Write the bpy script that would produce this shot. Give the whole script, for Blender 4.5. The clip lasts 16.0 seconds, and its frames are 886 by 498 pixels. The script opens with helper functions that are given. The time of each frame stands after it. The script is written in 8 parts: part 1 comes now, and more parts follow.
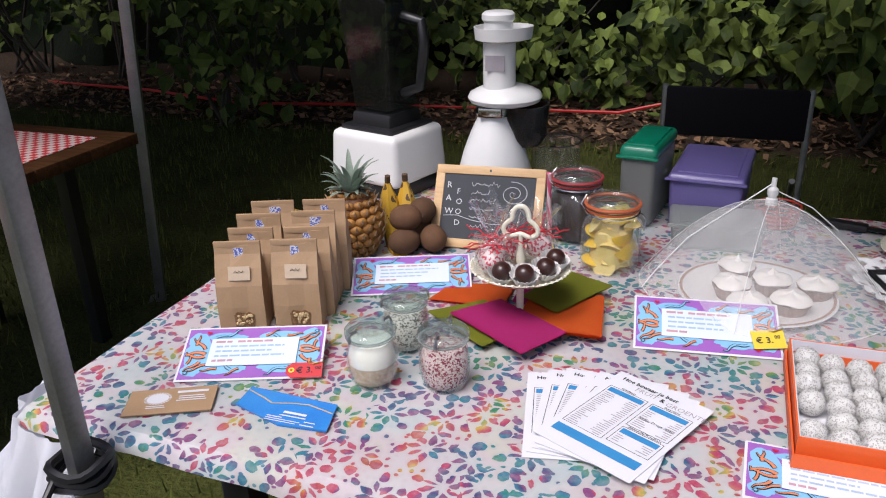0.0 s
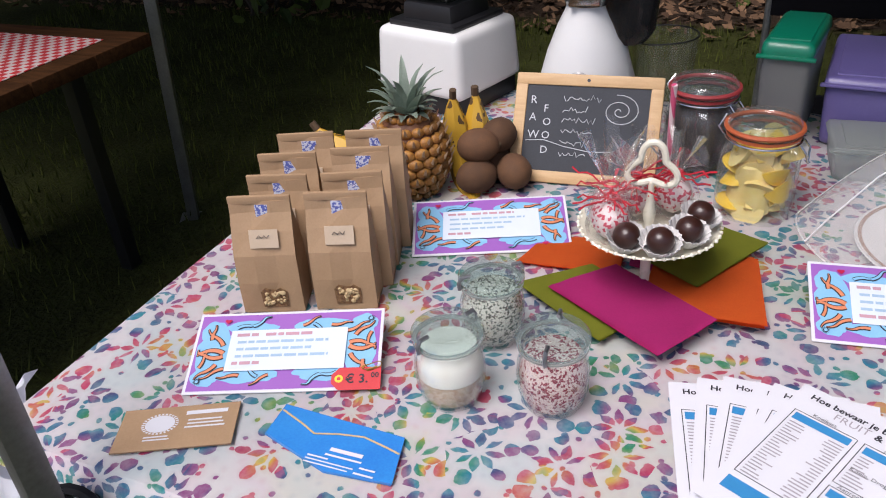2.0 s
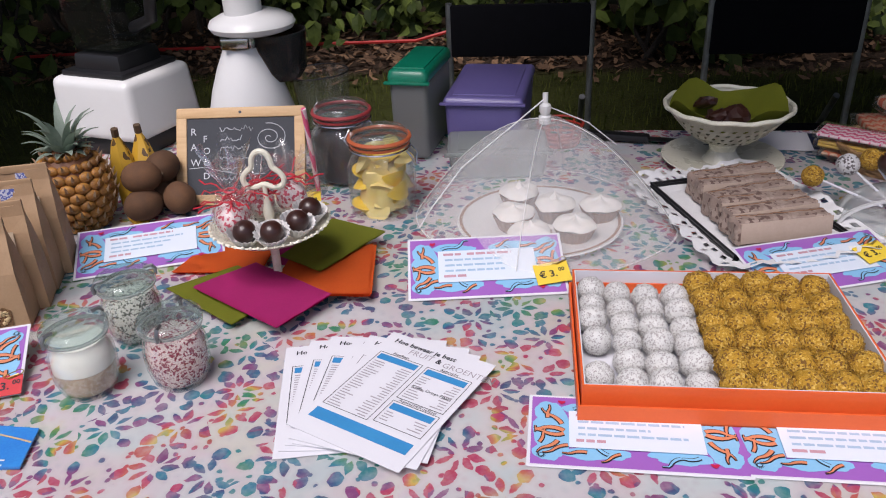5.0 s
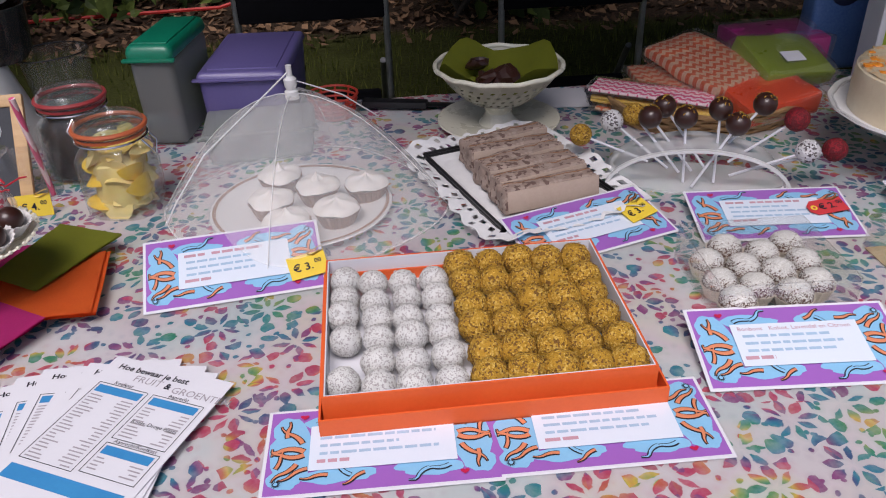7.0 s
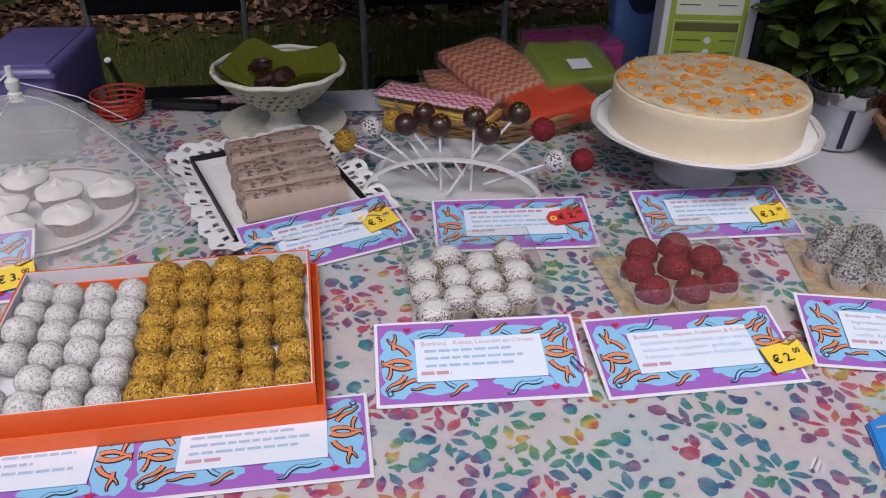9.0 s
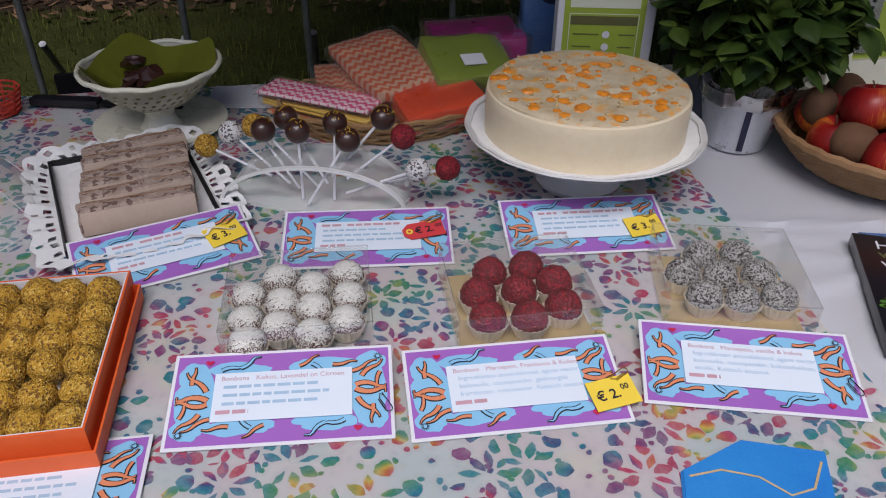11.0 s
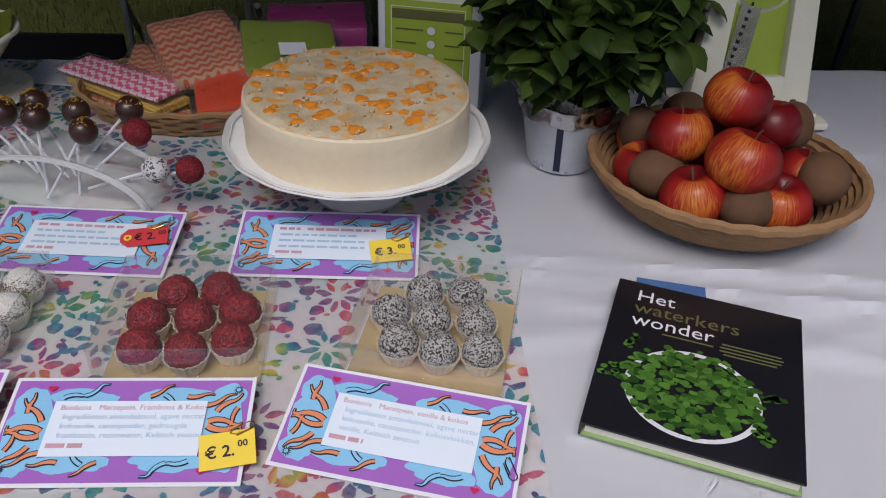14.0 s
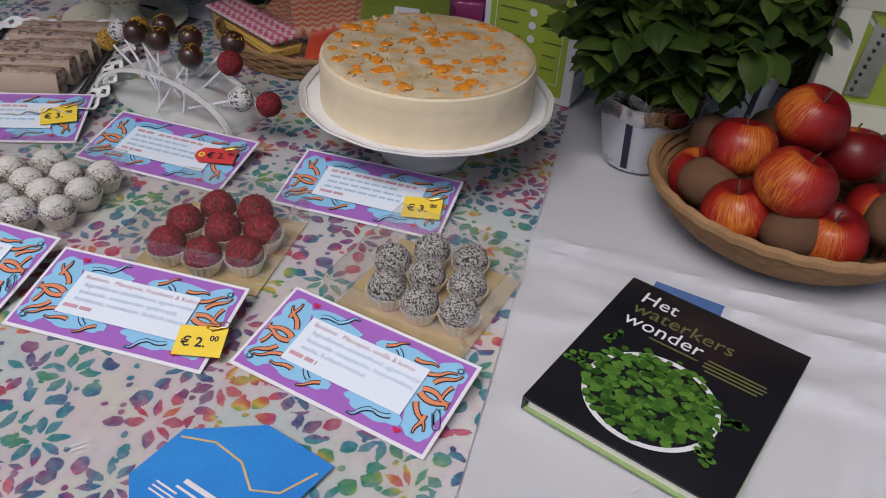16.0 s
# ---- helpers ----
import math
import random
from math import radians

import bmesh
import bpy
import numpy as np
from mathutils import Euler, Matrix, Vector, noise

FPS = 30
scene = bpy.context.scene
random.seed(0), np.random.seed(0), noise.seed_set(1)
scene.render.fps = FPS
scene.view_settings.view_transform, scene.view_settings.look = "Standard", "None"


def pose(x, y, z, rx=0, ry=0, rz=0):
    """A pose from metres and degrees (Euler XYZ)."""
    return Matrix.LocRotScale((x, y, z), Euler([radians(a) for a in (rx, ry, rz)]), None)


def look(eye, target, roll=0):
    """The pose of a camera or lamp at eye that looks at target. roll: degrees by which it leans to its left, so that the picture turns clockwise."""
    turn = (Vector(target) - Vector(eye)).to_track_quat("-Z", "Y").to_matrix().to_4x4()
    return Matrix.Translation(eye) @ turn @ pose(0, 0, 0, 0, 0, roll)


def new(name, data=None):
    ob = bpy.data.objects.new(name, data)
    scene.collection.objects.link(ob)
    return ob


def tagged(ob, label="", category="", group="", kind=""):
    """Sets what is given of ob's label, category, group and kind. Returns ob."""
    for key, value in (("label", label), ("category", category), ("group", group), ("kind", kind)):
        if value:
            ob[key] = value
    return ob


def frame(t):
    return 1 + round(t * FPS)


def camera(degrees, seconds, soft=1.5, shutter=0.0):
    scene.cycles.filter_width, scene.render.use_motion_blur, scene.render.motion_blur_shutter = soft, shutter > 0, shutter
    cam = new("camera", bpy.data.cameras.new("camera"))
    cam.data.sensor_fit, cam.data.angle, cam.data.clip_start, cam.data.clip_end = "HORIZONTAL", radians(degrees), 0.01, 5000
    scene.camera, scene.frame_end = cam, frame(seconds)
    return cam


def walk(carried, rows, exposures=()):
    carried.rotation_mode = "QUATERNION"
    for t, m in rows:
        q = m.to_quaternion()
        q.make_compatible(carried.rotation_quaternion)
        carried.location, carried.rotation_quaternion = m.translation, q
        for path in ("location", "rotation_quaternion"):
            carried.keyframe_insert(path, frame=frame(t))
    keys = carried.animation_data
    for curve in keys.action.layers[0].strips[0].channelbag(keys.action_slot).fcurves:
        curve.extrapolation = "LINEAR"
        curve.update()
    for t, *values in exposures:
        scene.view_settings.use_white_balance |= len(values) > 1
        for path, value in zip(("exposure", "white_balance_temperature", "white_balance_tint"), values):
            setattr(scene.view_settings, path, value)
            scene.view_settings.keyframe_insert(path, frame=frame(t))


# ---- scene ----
cam = camera(58.9, 16.0, soft=1.05)
PATH = [
    (0, (0.206, 0.089, 1.344), (-0.012, 1.915, 0.557), -1.9),
    (0.5, (0.166, 0.248, 1.31), (-0.084, 2.047, 0.473), -3.8),
    (1, (0.157, 0.336, 1.297), (-0.119, 2.092, 0.381), -2.8),
    (1.5, (0.14, 0.384, 1.288), (-0.19, 2.091, 0.3), -4.0),
    (2, (0.108, 0.419, 1.284), (-0.214, 2.098, 0.246), -4.6),
    (2.5, (0.103, 0.419, 1.289), (-0.129, 2.117, 0.258), -4.0),
    (3, (0.101, 0.384, 1.299), (-0.072, 2.115, 0.313), -4.4),
    (3.5, (0.155, 0.33, 1.301), (-0.003, 2.093, 0.371), -4.9),
    (4, (0.22, 0.276, 1.294), (0.124, 2.044, 0.366), -4.2),
    (4.5, (0.283, 0.253, 1.287), (0.361, 2.022, 0.356), -3.6),
    (4.7, (0.294, 0.252, 1.285), (0.426, 2.015, 0.349), -3.3),
    (6.8, (0.431, 0.323, 1.254), (0.974, 1.962, 0.244), -1.5),
    (7, (0.449, 0.322, 1.258), (1.003, 1.94, 0.222), -2.1),
    (7.5, (0.503, 0.283, 1.264), (1.03, 1.923, 0.247), -1.2),
    (8, (0.582, 0.244, 1.265), (1.063, 1.893, 0.241), -0.2),
    (8.5, (0.655, 0.231, 1.266), (1.224, 1.848, 0.236), -0.0),
    (9, (0.704, 0.246, 1.267), (1.387, 1.801, 0.212), 0.6),
    (9.5, (0.756, 0.24, 1.266), (1.443, 1.786, 0.2), 0.0),
    (9.7, (0.77, 0.242, 1.269), (1.467, 1.773, 0.187), 0.5),
    (11.8, (1.038, 0.23, 1.289), (1.64, 1.779, 0.176), 1.4),
    (12, (1.071, 0.224, 1.29), (1.66, 1.788, 0.191), 2.5),
    (12.5, (1.142, 0.194, 1.288), (1.725, 1.779, 0.218), 2.5),
    (13, (1.189, 0.196, 1.29), (1.799, 1.752, 0.193), 1.5),
    (13.5, (1.239, 0.206, 1.279), (1.846, 1.757, 0.172), 1.9),
    (14, (1.301, 0.214, 1.276), (1.828, 1.753, 0.113), 2.4),
    (14.5, (1.338, 0.221, 1.269), (1.813, 1.756, 0.079), 3.6),
    (15, (1.369, 0.213, 1.267), (1.748, 1.77, 0.07), 3.3),
    (15.5, (1.407, 0.197, 1.269), (1.669, 1.77, 0.062), 2.6),
    (16, (1.476, 0.142, 1.27), (1.538, 1.748, 0.08), 3.9),
]
walk(cam, [(t, look(eye, target, roll)) for t, eye, target, roll in PATH],
     exposures=[(0, 0.68, 6420, 16), (4.5, 0.52, 6420, 18), (8, 0.29, 6420, 19), (12.5, 0.12, 6200, 14), (16, 0.11, 6560, 14)])

# ---- light ----
T = 0.742  # height of the cloth on the table
world = bpy.data.worlds.new("sky")
scene.world = world
world.use_nodes = True
wn = world.node_tree
sky = wn.nodes.new("ShaderNodeTexSky")
sky.sky_type, sky.sun_disc = "NISHITA", False
sky.sun_elevation, sky.sun_rotation = radians(61), radians(210)
sky.air_density, sky.dust_density = 1.0, 3.0
wn.links.new(sky.outputs[0], wn.nodes["Background"].inputs[0])
wn.nodes["Background"].inputs[1].default_value = 0.075
sun = new("sun", bpy.data.lights.new("sun", "SUN"))
sun.data.energy, sun.data.angle, sun.data.color = 2.4, radians(36), (1.0, 0.98, 0.96)
sun.matrix_world = look((-1.8, -2.9, 9.3), (0.6, 1.2, 0.7))


# ---- materials ----
class Net:
    """Small helper to write node trees."""

    def __init__(self, name):
        self.m = bpy.data.materials.new(name)
        self.m.use_nodes = True
        self.t = self.m.node_tree
        self.p = self.t.nodes["Principled BSDF"]
        self.out = self.t.nodes["Material Output"]

    def add(self, kind, **inputs):
        n = self.t.nodes.new(kind)
        for k, v in inputs.items():
            self.put(n, k.replace("_", " "), v)
        return n

    def put(self, n, key, v):
        sock = n.inputs[int(key[1:])] if key[0] == "i" and key[1:].isdigit() else n.inputs[key]
        if isinstance(v, bpy.types.NodeSocket):
            self.t.links.new(v, sock)
        else:
            sock.default_value = v

    def math(self, op, a, b=None, c=None):
        n = self.t.nodes.new("ShaderNodeMath")
        n.operation = op
        for i, v in enumerate((a, b, c)):
            if v is not None:
                self.put(n, "i%d" % i, v)
        return n.outputs[0]

    def vec(self, op, a, b=None, c=None):
        n = self.t.nodes.new("ShaderNodeVectorMath")
        n.operation = op
        self.put(n, "i0", a)
        if b is not None:
            self.put(n, "i1", b)
        if c is not None:
            self.put(n, "i2", c)
        return n

    def noise(self, vector, scale, detail=4, rough=0.6):
        return self.add("ShaderNodeTexNoise", Vector=vector, Scale=scale, Detail=detail, Roughness=rough)

    def mix(self, f, a, b, kind="MIX"):
        n = self.t.nodes.new("ShaderNodeMix")
        n.data_type, n.blend_type = "RGBA", kind
        self.put(n, "i0", f)
        self.put(n, "i6", a)
        self.put(n, "i7", b)
        return n.outputs[2]

    def ramp(self, f, stops, interp="LINEAR"):
        n = self.t.nodes.new("ShaderNodeValToRGB")
        n.color_ramp.interpolation = interp
        e = n.color_ramp.elements
        while len(e) < len(stops):
            e.new(0.5)
        for el, (p, c) in zip(e, stops):
            el.position, el.color = p, (*c[:3], 1)
        self.put(n, "i0", f)
        return n.outputs[0]

    def coords(self, kind="Object"):
        return self.t.nodes.new("ShaderNodeTexCoord").outputs[kind]

    def world_coords(self):
        return self.t.nodes.new("ShaderNodeNewGeometry").outputs["Position"]

    def bump(self, h, strength=0.3, dist=0.002):
        n = self.add("ShaderNodeBump", Height=h, Strength=strength, Distance=dist)
        self.t.links.new(n.outputs[0], self.p.inputs["Normal"])


def rgb(c):
    return (c[0], c[1], c[2], 1.0)


def surface(name, c, c2=None, rough=0.5, metal=0.0, scale=60, fine=600, bump=0.15, dist=0.001, spread=0.5, sub=0.0, coat=0.0, vary=0.0):
    """A general surface: two colours mixed by coarse and fine noise, with bump."""
    n = Net(name)
    c2 = c2 or tuple(x * 0.78 for x in c)
    v = n.coords()
    a, b = n.noise(v, scale), n.noise(v, fine, 2)
    f = n.math("ADD", n.math("MULTIPLY", a.outputs[0], 0.65), n.math("MULTIPLY", b.outputs[0], 0.35))
    col = n.ramp(f, [(0.5 - spread / 2, c2), (0.5 + spread / 2, c)])
    if vary:
        r = n.t.nodes.new("ShaderNodeObjectInfo").outputs["Random"]
        h = n.add("ShaderNodeHueSaturation", Color=col)
        n.put(h, "Value", n.math("MULTIPLY_ADD", r, 2 * vary, 1 - vary))
        col = h.outputs[0]
    n.put(n.p, "Base Color", col)
    n.put(n.p, "Roughness", n.math("MULTIPLY_ADD", a.outputs[0], 0.2, max(rough - 0.1, 0.0)))
    n.p.inputs["Metallic"].default_value = metal
    n.p.inputs["Coat Weight"].default_value = coat
    if rough > 0.88:
        n.p.inputs["Specular IOR Level"].default_value = 0.08
    n.p.inputs["Coat Roughness"].default_value = 0.15
    if sub:
        n.p.inputs["Subsurface Weight"].default_value = sub
        n.p.inputs["Subsurface Radius"].default_value = (0.01, 0.006, 0.004)
    if bump:
        n.bump(f, bump, dist)
    return n.m


def clear(name, tint=(0.95, 0.97, 0.96), amount=0.12, rough=0.05, gloss=0.9, grazing=0.5):
    """Thin clear plastic or glass: mostly see-through, with gloss that grows at grazing angles and a little haze."""
    n = Net(name)
    tr = n.add("ShaderNodeBsdfTransparent", Color=rgb(tint))
    gl = n.add("ShaderNodeBsdfGlossy", Color=(gloss, gloss, gloss, 1), Roughness=rough)
    di = n.add("ShaderNodeBsdfDiffuse", Color=(0.85, 0.85, 0.85, 1))
    lw = n.add("ShaderNodeLayerWeight", Blend=0.5)
    edge = n.math("MULTIPLY_ADD", n.math("POWER", lw.outputs["Facing"], 3.0), grazing, 0.035)
    a = n.add("ShaderNodeMixShader", i0=edge, i1=tr.outputs[0], i2=gl.outputs[0])
    b = n.add("ShaderNodeMixShader", i0=amount, i1=a.outputs[0], i2=di.outputs[0])
    n.t.links.new(b.outputs[0], n.out.inputs[0])
    return n.m


def cloth_print():
    """Watercolour flowers: rosettes of slim petals with squarish blots between them, on white cotton."""
    n = Net("floral_cotton")
    P = n.world_coords()
    warp = n.noise(P, 30, 2)
    shift = n.vec("MULTIPLY", n.vec("SUBTRACT", warp.outputs["Color"], (0.5, 0.5, 0.5)).outputs[0], (0.009, 0.009, 0.009)).outputs[0]
    psep = n.add("ShaderNodeSeparateXYZ", Vector=n.vec("ADD", P, shift).outputs[0])
    flat = n.add("ShaderNodeCombineXYZ", X=psep.outputs[0], Y=n.math("ADD", psep.outputs[1], psep.outputs[2])).outputs[0]
    vo = n.add("ShaderNodeTexVoronoi", Vector=flat, Scale=14.6, Randomness=0.62)
    vo.voronoi_dimensions = "2D"
    d = n.vec("SUBTRACT", flat, vo.outputs["Position"]).outputs[0]
    sep = n.add("ShaderNodeSeparateXYZ", Vector=d)
    r = n.vec("LENGTH", d).outputs["Value"]
    cell = n.add("ShaderNodeSeparateColor", Color=vo.outputs["Color"])
    th = n.math("ADD", n.math("DIVIDE", n.math("ARCTAN2", sep.outputs[1], sep.outputs[0]), 6.28318), cell.outputs[1])

    def ring(count, offset, r0, r1, half, power, seed):
        """Petals between two radii: (inside > 0, random colour)."""
        turn = n.math("MULTIPLY_ADD", th, count, offset)
        sector = n.math("FLOOR", turn)
        key = n.vec("ADD", n.add("ShaderNodeCombineXYZ", X=n.math("MODULO", sector, count), Y=seed).outputs[0], n.vec("MULTIPLY", vo.outputs["Color"], (91.0, 57.0, 73.0)).outputs[0]).outputs[0]
        rv = n.add("ShaderNodeSeparateColor", Color=n.add("ShaderNodeTexWhiteNoise", Vector=key).outputs["Color"])
        u = n.math("SUBTRACT", n.math("FRACT", turn), 0.5)
        side = n.math("MULTIPLY", n.math("ABSOLUTE", u), n.math("MULTIPLY", r, 6.28318 / count))
        s = n.math("DIVIDE", n.math("SUBTRACT", r, n.math("MULTIPLY_ADD", rv.outputs[1], 0.004, r0)), r1 - r0)
        lens = n.math("SUBTRACT", 1.0, n.math("POWER", n.math("ABSOLUTE", n.math("MULTIPLY_ADD", s, 2.0, -1.16)), power))
        size = n.math("MULTIPLY_ADD", rv.outputs[0], half * 0.55, half * 0.62)
        edge = n.math("SUBTRACT", n.math("MULTIPLY", size, lens), side)
        return n.math("ADD", edge, n.math("MULTIPLY", n.math("LESS_THAN", rv.outputs[2], 0.06), -1.0)), rv
    e1, c1 = ring(8.0, 0.0, 0.003, 0.0235, 0.0052, 1.9, 1.0)
    e2, c2 = ring(6.0, 0.35, 0.021, 0.039, 0.0088, 3.0, 2.0)
    dots = n.add("ShaderNodeTexVoronoi", Vector=flat, Scale=66.0)
    dots.voronoi_dimensions = "2D"
    dk = n.add("ShaderNodeSeparateColor", Color=dots.outputs["Color"])
    e3 = n.math("SUBTRACT", n.math("MULTIPLY", n.math("GREATER_THAN", dk.outputs[0], 0.62), 0.0033), n.math("DIVIDE", dots.outputs["Distance"], 66.0))
    edge = n.math("MAXIMUM", n.math("MAXIMUM", e1, e2), e3)
    speck = n.noise(P, 190, 3)
    edge = n.math("ADD", edge, n.math("MULTIPLY", n.math("SUBTRACT", speck.outputs[0], 0.5), 0.0032))
    mask = n.math("MINIMUM", n.math("MAXIMUM", n.math("MULTIPLY", edge, 1100.0), 0.0), 1.0)
    wash = n.noise(P, 75, 3)
    mask = n.math("MULTIPLY", mask, n.math("MINIMUM", n.math("MULTIPLY_ADD", wash.outputs[0], 0.9, 0.40), 0.96))
    # neighbouring petals run into one another's colours
    field = n.noise(P, 8.0, 2)
    own = n.math("MULTIPLY", n.math("ADD", c1.outputs[2], c2.outputs[2]), 0.17)
    pick = n.math("FRACT", n.math("ADD", n.math("MULTIPLY", field.outputs[0], 3.1), n.math("ADD", own, n.math("MULTIPLY", n.noise(P, 45, 2).outputs[0], 0.22))))
    col = n.ramp(pick, [(0.0, (0.66, 0.05, 0.18)), (0.13, (0.70, 0.08, 0.15)), (0.22, (0.76, 0.19, 0.07)), (0.30, (0.84, 0.60, 0.08)), (0.38, (0.26, 0.46, 0.10)),
                            (0.46, (0.02, 0.33, 0.15)), (0.58, (0.01, 0.33, 0.30)), (0.72, (0.01, 0.28, 0.44)), (0.84, (0.07, 0.08, 0.27)), (0.91, (0.34, 0.07, 0.27))])
    dark = n.math("MULTIPLY", n.math("GREATER_THAN", c1.outputs[0], 0.80), 0.3)
    col = n.mix(dark, col, n.mix(0.5, col, (0.03, 0.06, 0.08, 1)))
    bloom = n.noise(P, 11, 2)
    base = n.ramp(bloom.outputs[0], [(0.36, (0.84, 0.84, 0.87)), (0.5, (0.88, 0.87, 0.88)), (0.68, (0.88, 0.82, 0.79))])
    tint = n.ramp(n.noise(P, 7, 2).outputs[0], [(0.36, (0.72, 0.86, 0.86)), (0.44, (0.88, 0.88, 0.88)), (0.54, (0.90, 0.77, 0.81)), (0.62, (0.89, 0.87, 0.75)), (0.7, (0.76, 0.86, 0.77))])
    base = n.mix(0.6, base, tint)
    halo = n.math("MULTIPLY", n.math("MINIMUM", n.math("MAXIMUM", n.math("MULTIPLY_ADD", edge, 130.0, 0.75), 0.0), 1.0), n.math("MULTIPLY", wash.outputs[0], 0.42))
    base = n.mix(halo, base, n.mix(0.45, col, (0.85, 0.85, 0.85, 1)))
    n.put(n.p, "Base Color", n.mix(mask, base, col))
    n.p.inputs["Roughness"].default_value = 0.55
    n.p.inputs["Sheen Weight"].default_value = 0.1
    weave = n.noise(P, 900, 2)
    wr = n.noise(P, 9, 3)
    n.bump(n.math("ADD", n.math("MULTIPLY", weave.outputs[0], 0.02), wr.outputs[0]), 0.3, 0.005)
    return n.m


def check_cloth():
    """Red and white gingham."""
    n = Net("red_gingham")
    P = n.coords()
    ck = n.add("ShaderNodeTexChecker", Vector=P, Scale=48.0, Color1=(0.62, 0.03, 0.03, 1), Color2=(0.75, 0.62, 0.58, 1))
    n.put(n.p, "Base Color", ck.outputs[0])
    n.p.inputs["Roughness"].default_value = 0.8
    n.bump(n.noise(P, 500, 2).outputs[0], 0.2, 0.001)
    return n.m


def wood(name, c, c2, scale=9, rough=0.55):
    n = Net(name)
    P = n.coords()
    S = n.vec("MULTIPLY", P, (1.0, 9.0, 9.0)).outputs[0]
    a = n.noise(S, scale, 6, 0.65)
    b = n.noise(P, scale * 40, 2)
    f = n.math("ADD", n.math("MULTIPLY", a.outputs[0], 0.8), n.math("MULTIPLY", b.outputs[0], 0.2))
    n.put(n.p, "Base Color", n.ramp(f, [(0.3, c2), (0.68, c)]))
    n.p.inputs["Roughness"].default_value = rough
    if rough > 0.9:
        n.p.inputs["Specular IOR Level"].default_value = 0.08
    n.bump(f, 0.25, 0.001)
    return n.m


def speckled(name, base, spot, scale=300, cover=0.5, rough=0.75, bump=0.5, third=None):
    """Grainy food: grains of a second colour over a first."""
    n = Net(name)
    P = n.coords()
    vo = n.add("ShaderNodeTexVoronoi", Vector=n.vec("MULTIPLY_ADD", n.noise(P, scale * 0.6, 2).outputs["Color"], (1.2 / scale,) * 3, P).outputs[0], Scale=scale)
    rnd = n.add("ShaderNodeSeparateColor", Color=vo.outputs["Color"])
    big = n.noise(P, scale * 0.16, 3)
    f = n.math("GREATER_THAN", n.math("ADD", rnd.outputs[0], n.math("MULTIPLY", n.math("SUBTRACT", big.outputs[0], 0.5), 0.9)), 1 - cover)
    col = n.mix(f, rgb(base), rgb(spot))
    if third:
        col = n.mix(n.math("GREATER_THAN", rnd.outputs[1], 0.8), col, rgb(third))
    col = n.mix(n.math("MULTIPLY", big.outputs[0], 0.5), col, n.mix(0.5, col, (0, 0, 0, 1)))
    n.put(n.p, "Base Color", col)
    n.p.inputs["Roughness"].default_value = rough
    n.bump(n.math("ADD", vo.outputs["Distance"], rnd.outputs[0]), bump, 0.0015)
    return n.m


def dusted_top():
    """Brown bonbon with coconut flakes that lie mostly on its upper side."""
    n = Net("coconut_on_brown")
    P = n.coords()
    vo = n.add("ShaderNodeTexVoronoi", Vector=P, Scale=900.0)
    k = n.add("ShaderNodeSeparateColor", Color=vo.outputs["Color"])
    z = n.add("ShaderNodeSeparateXYZ", Vector=P).outputs[2]
    big = n.noise(P, 160, 3)
    cover = n.math("ADD", n.math("MULTIPLY_ADD", z, 52.0, 0.26), n.math("MULTIPLY_ADD", big.outputs[0], 1.2, -0.6))
    f = n.math("GREATER_THAN", cover, k.outputs[0])
    brown = n.ramp(big.outputs[0], [(0.3, (0.07, 0.035, 0.022)), (0.7, (0.17, 0.09, 0.06))])
    n.put(n.p, "Base Color", n.mix(f, brown, n.ramp(k.outputs[1], [(0.0, (0.60, 0.58, 0.53)), (1.0, (0.82, 0.81, 0.78))])))
    n.p.inputs["Roughness"].default_value = 0.85
    n.bump(n.math("ADD", vo.outputs["Distance"], k.outputs[0]), 0.7, 0.0015)
    return n.m


def lawn():
    n = Net("lawn_soil")
    P = n.world_coords()
    a, b = n.noise(P, 2.2), n.noise(P, 60, 3)
    sep = n.add("ShaderNodeSeparateXYZ", Vector=P)
    edge = n.math("ADD", n.math("MULTIPLY_ADD", sep.outputs[0], 0.25, sep.outputs[1]), n.math("MULTIPLY", n.math("SUBTRACT", a.outputs[0], 0.5), 0.5))
    soil = n.ramp(b.outputs[0], [(0.3, (0.012, 0.008, 0.005)), (0.7, (0.06, 0.04, 0.028))])
    grass = n.ramp(n.math("ADD", n.math("MULTIPLY", a.outputs[0], 0.5), n.math("MULTIPLY", b.outputs[0], 0.5)), [(0.35, (0.020, 0.022, 0.006)), (0.68, (0.062, 0.070, 0.018))])
    f = n.math("MINIMUM", n.math("MAXIMUM", n.math("MULTIPLY", n.math("SUBTRACT", edge, 4.95), 5.0), 0.0), 1.0)
    n.put(n.p, "Base Color", n.mix(f, grass, soil))
    n.p.inputs["Roughness"].default_value = 0.95
    n.p.inputs["Specular IOR Level"].default_value = 0.1
    n.bump(b.outputs[0], 0.8, 0.02)
    return n.m


def leafy(name, c, c2, rough=0.45):
    """Leaves that differ one from another."""
    n = Net(name)
    P = n.coords()
    r = n.t.nodes.new("ShaderNodeNewGeometry").outputs["Random Per Island"]
    a = n.noise(P, 25, 3)
    f = n.math("ADD", n.math("MULTIPLY", r, 0.7), n.math("MULTIPLY", a.outputs[0], 0.3))
    n.put(n.p, "Base Color", n.ramp(f, [(0.15, c2), (0.85, c)]))
    n.p.inputs["Roughness"].default_value = rough
    n.p.inputs["Specular IOR Level"].default_value = 0.5 if rough < 0.5 else 0.12
    n.bump(a.outputs[0], 0.3, 0.004)
    return n.m


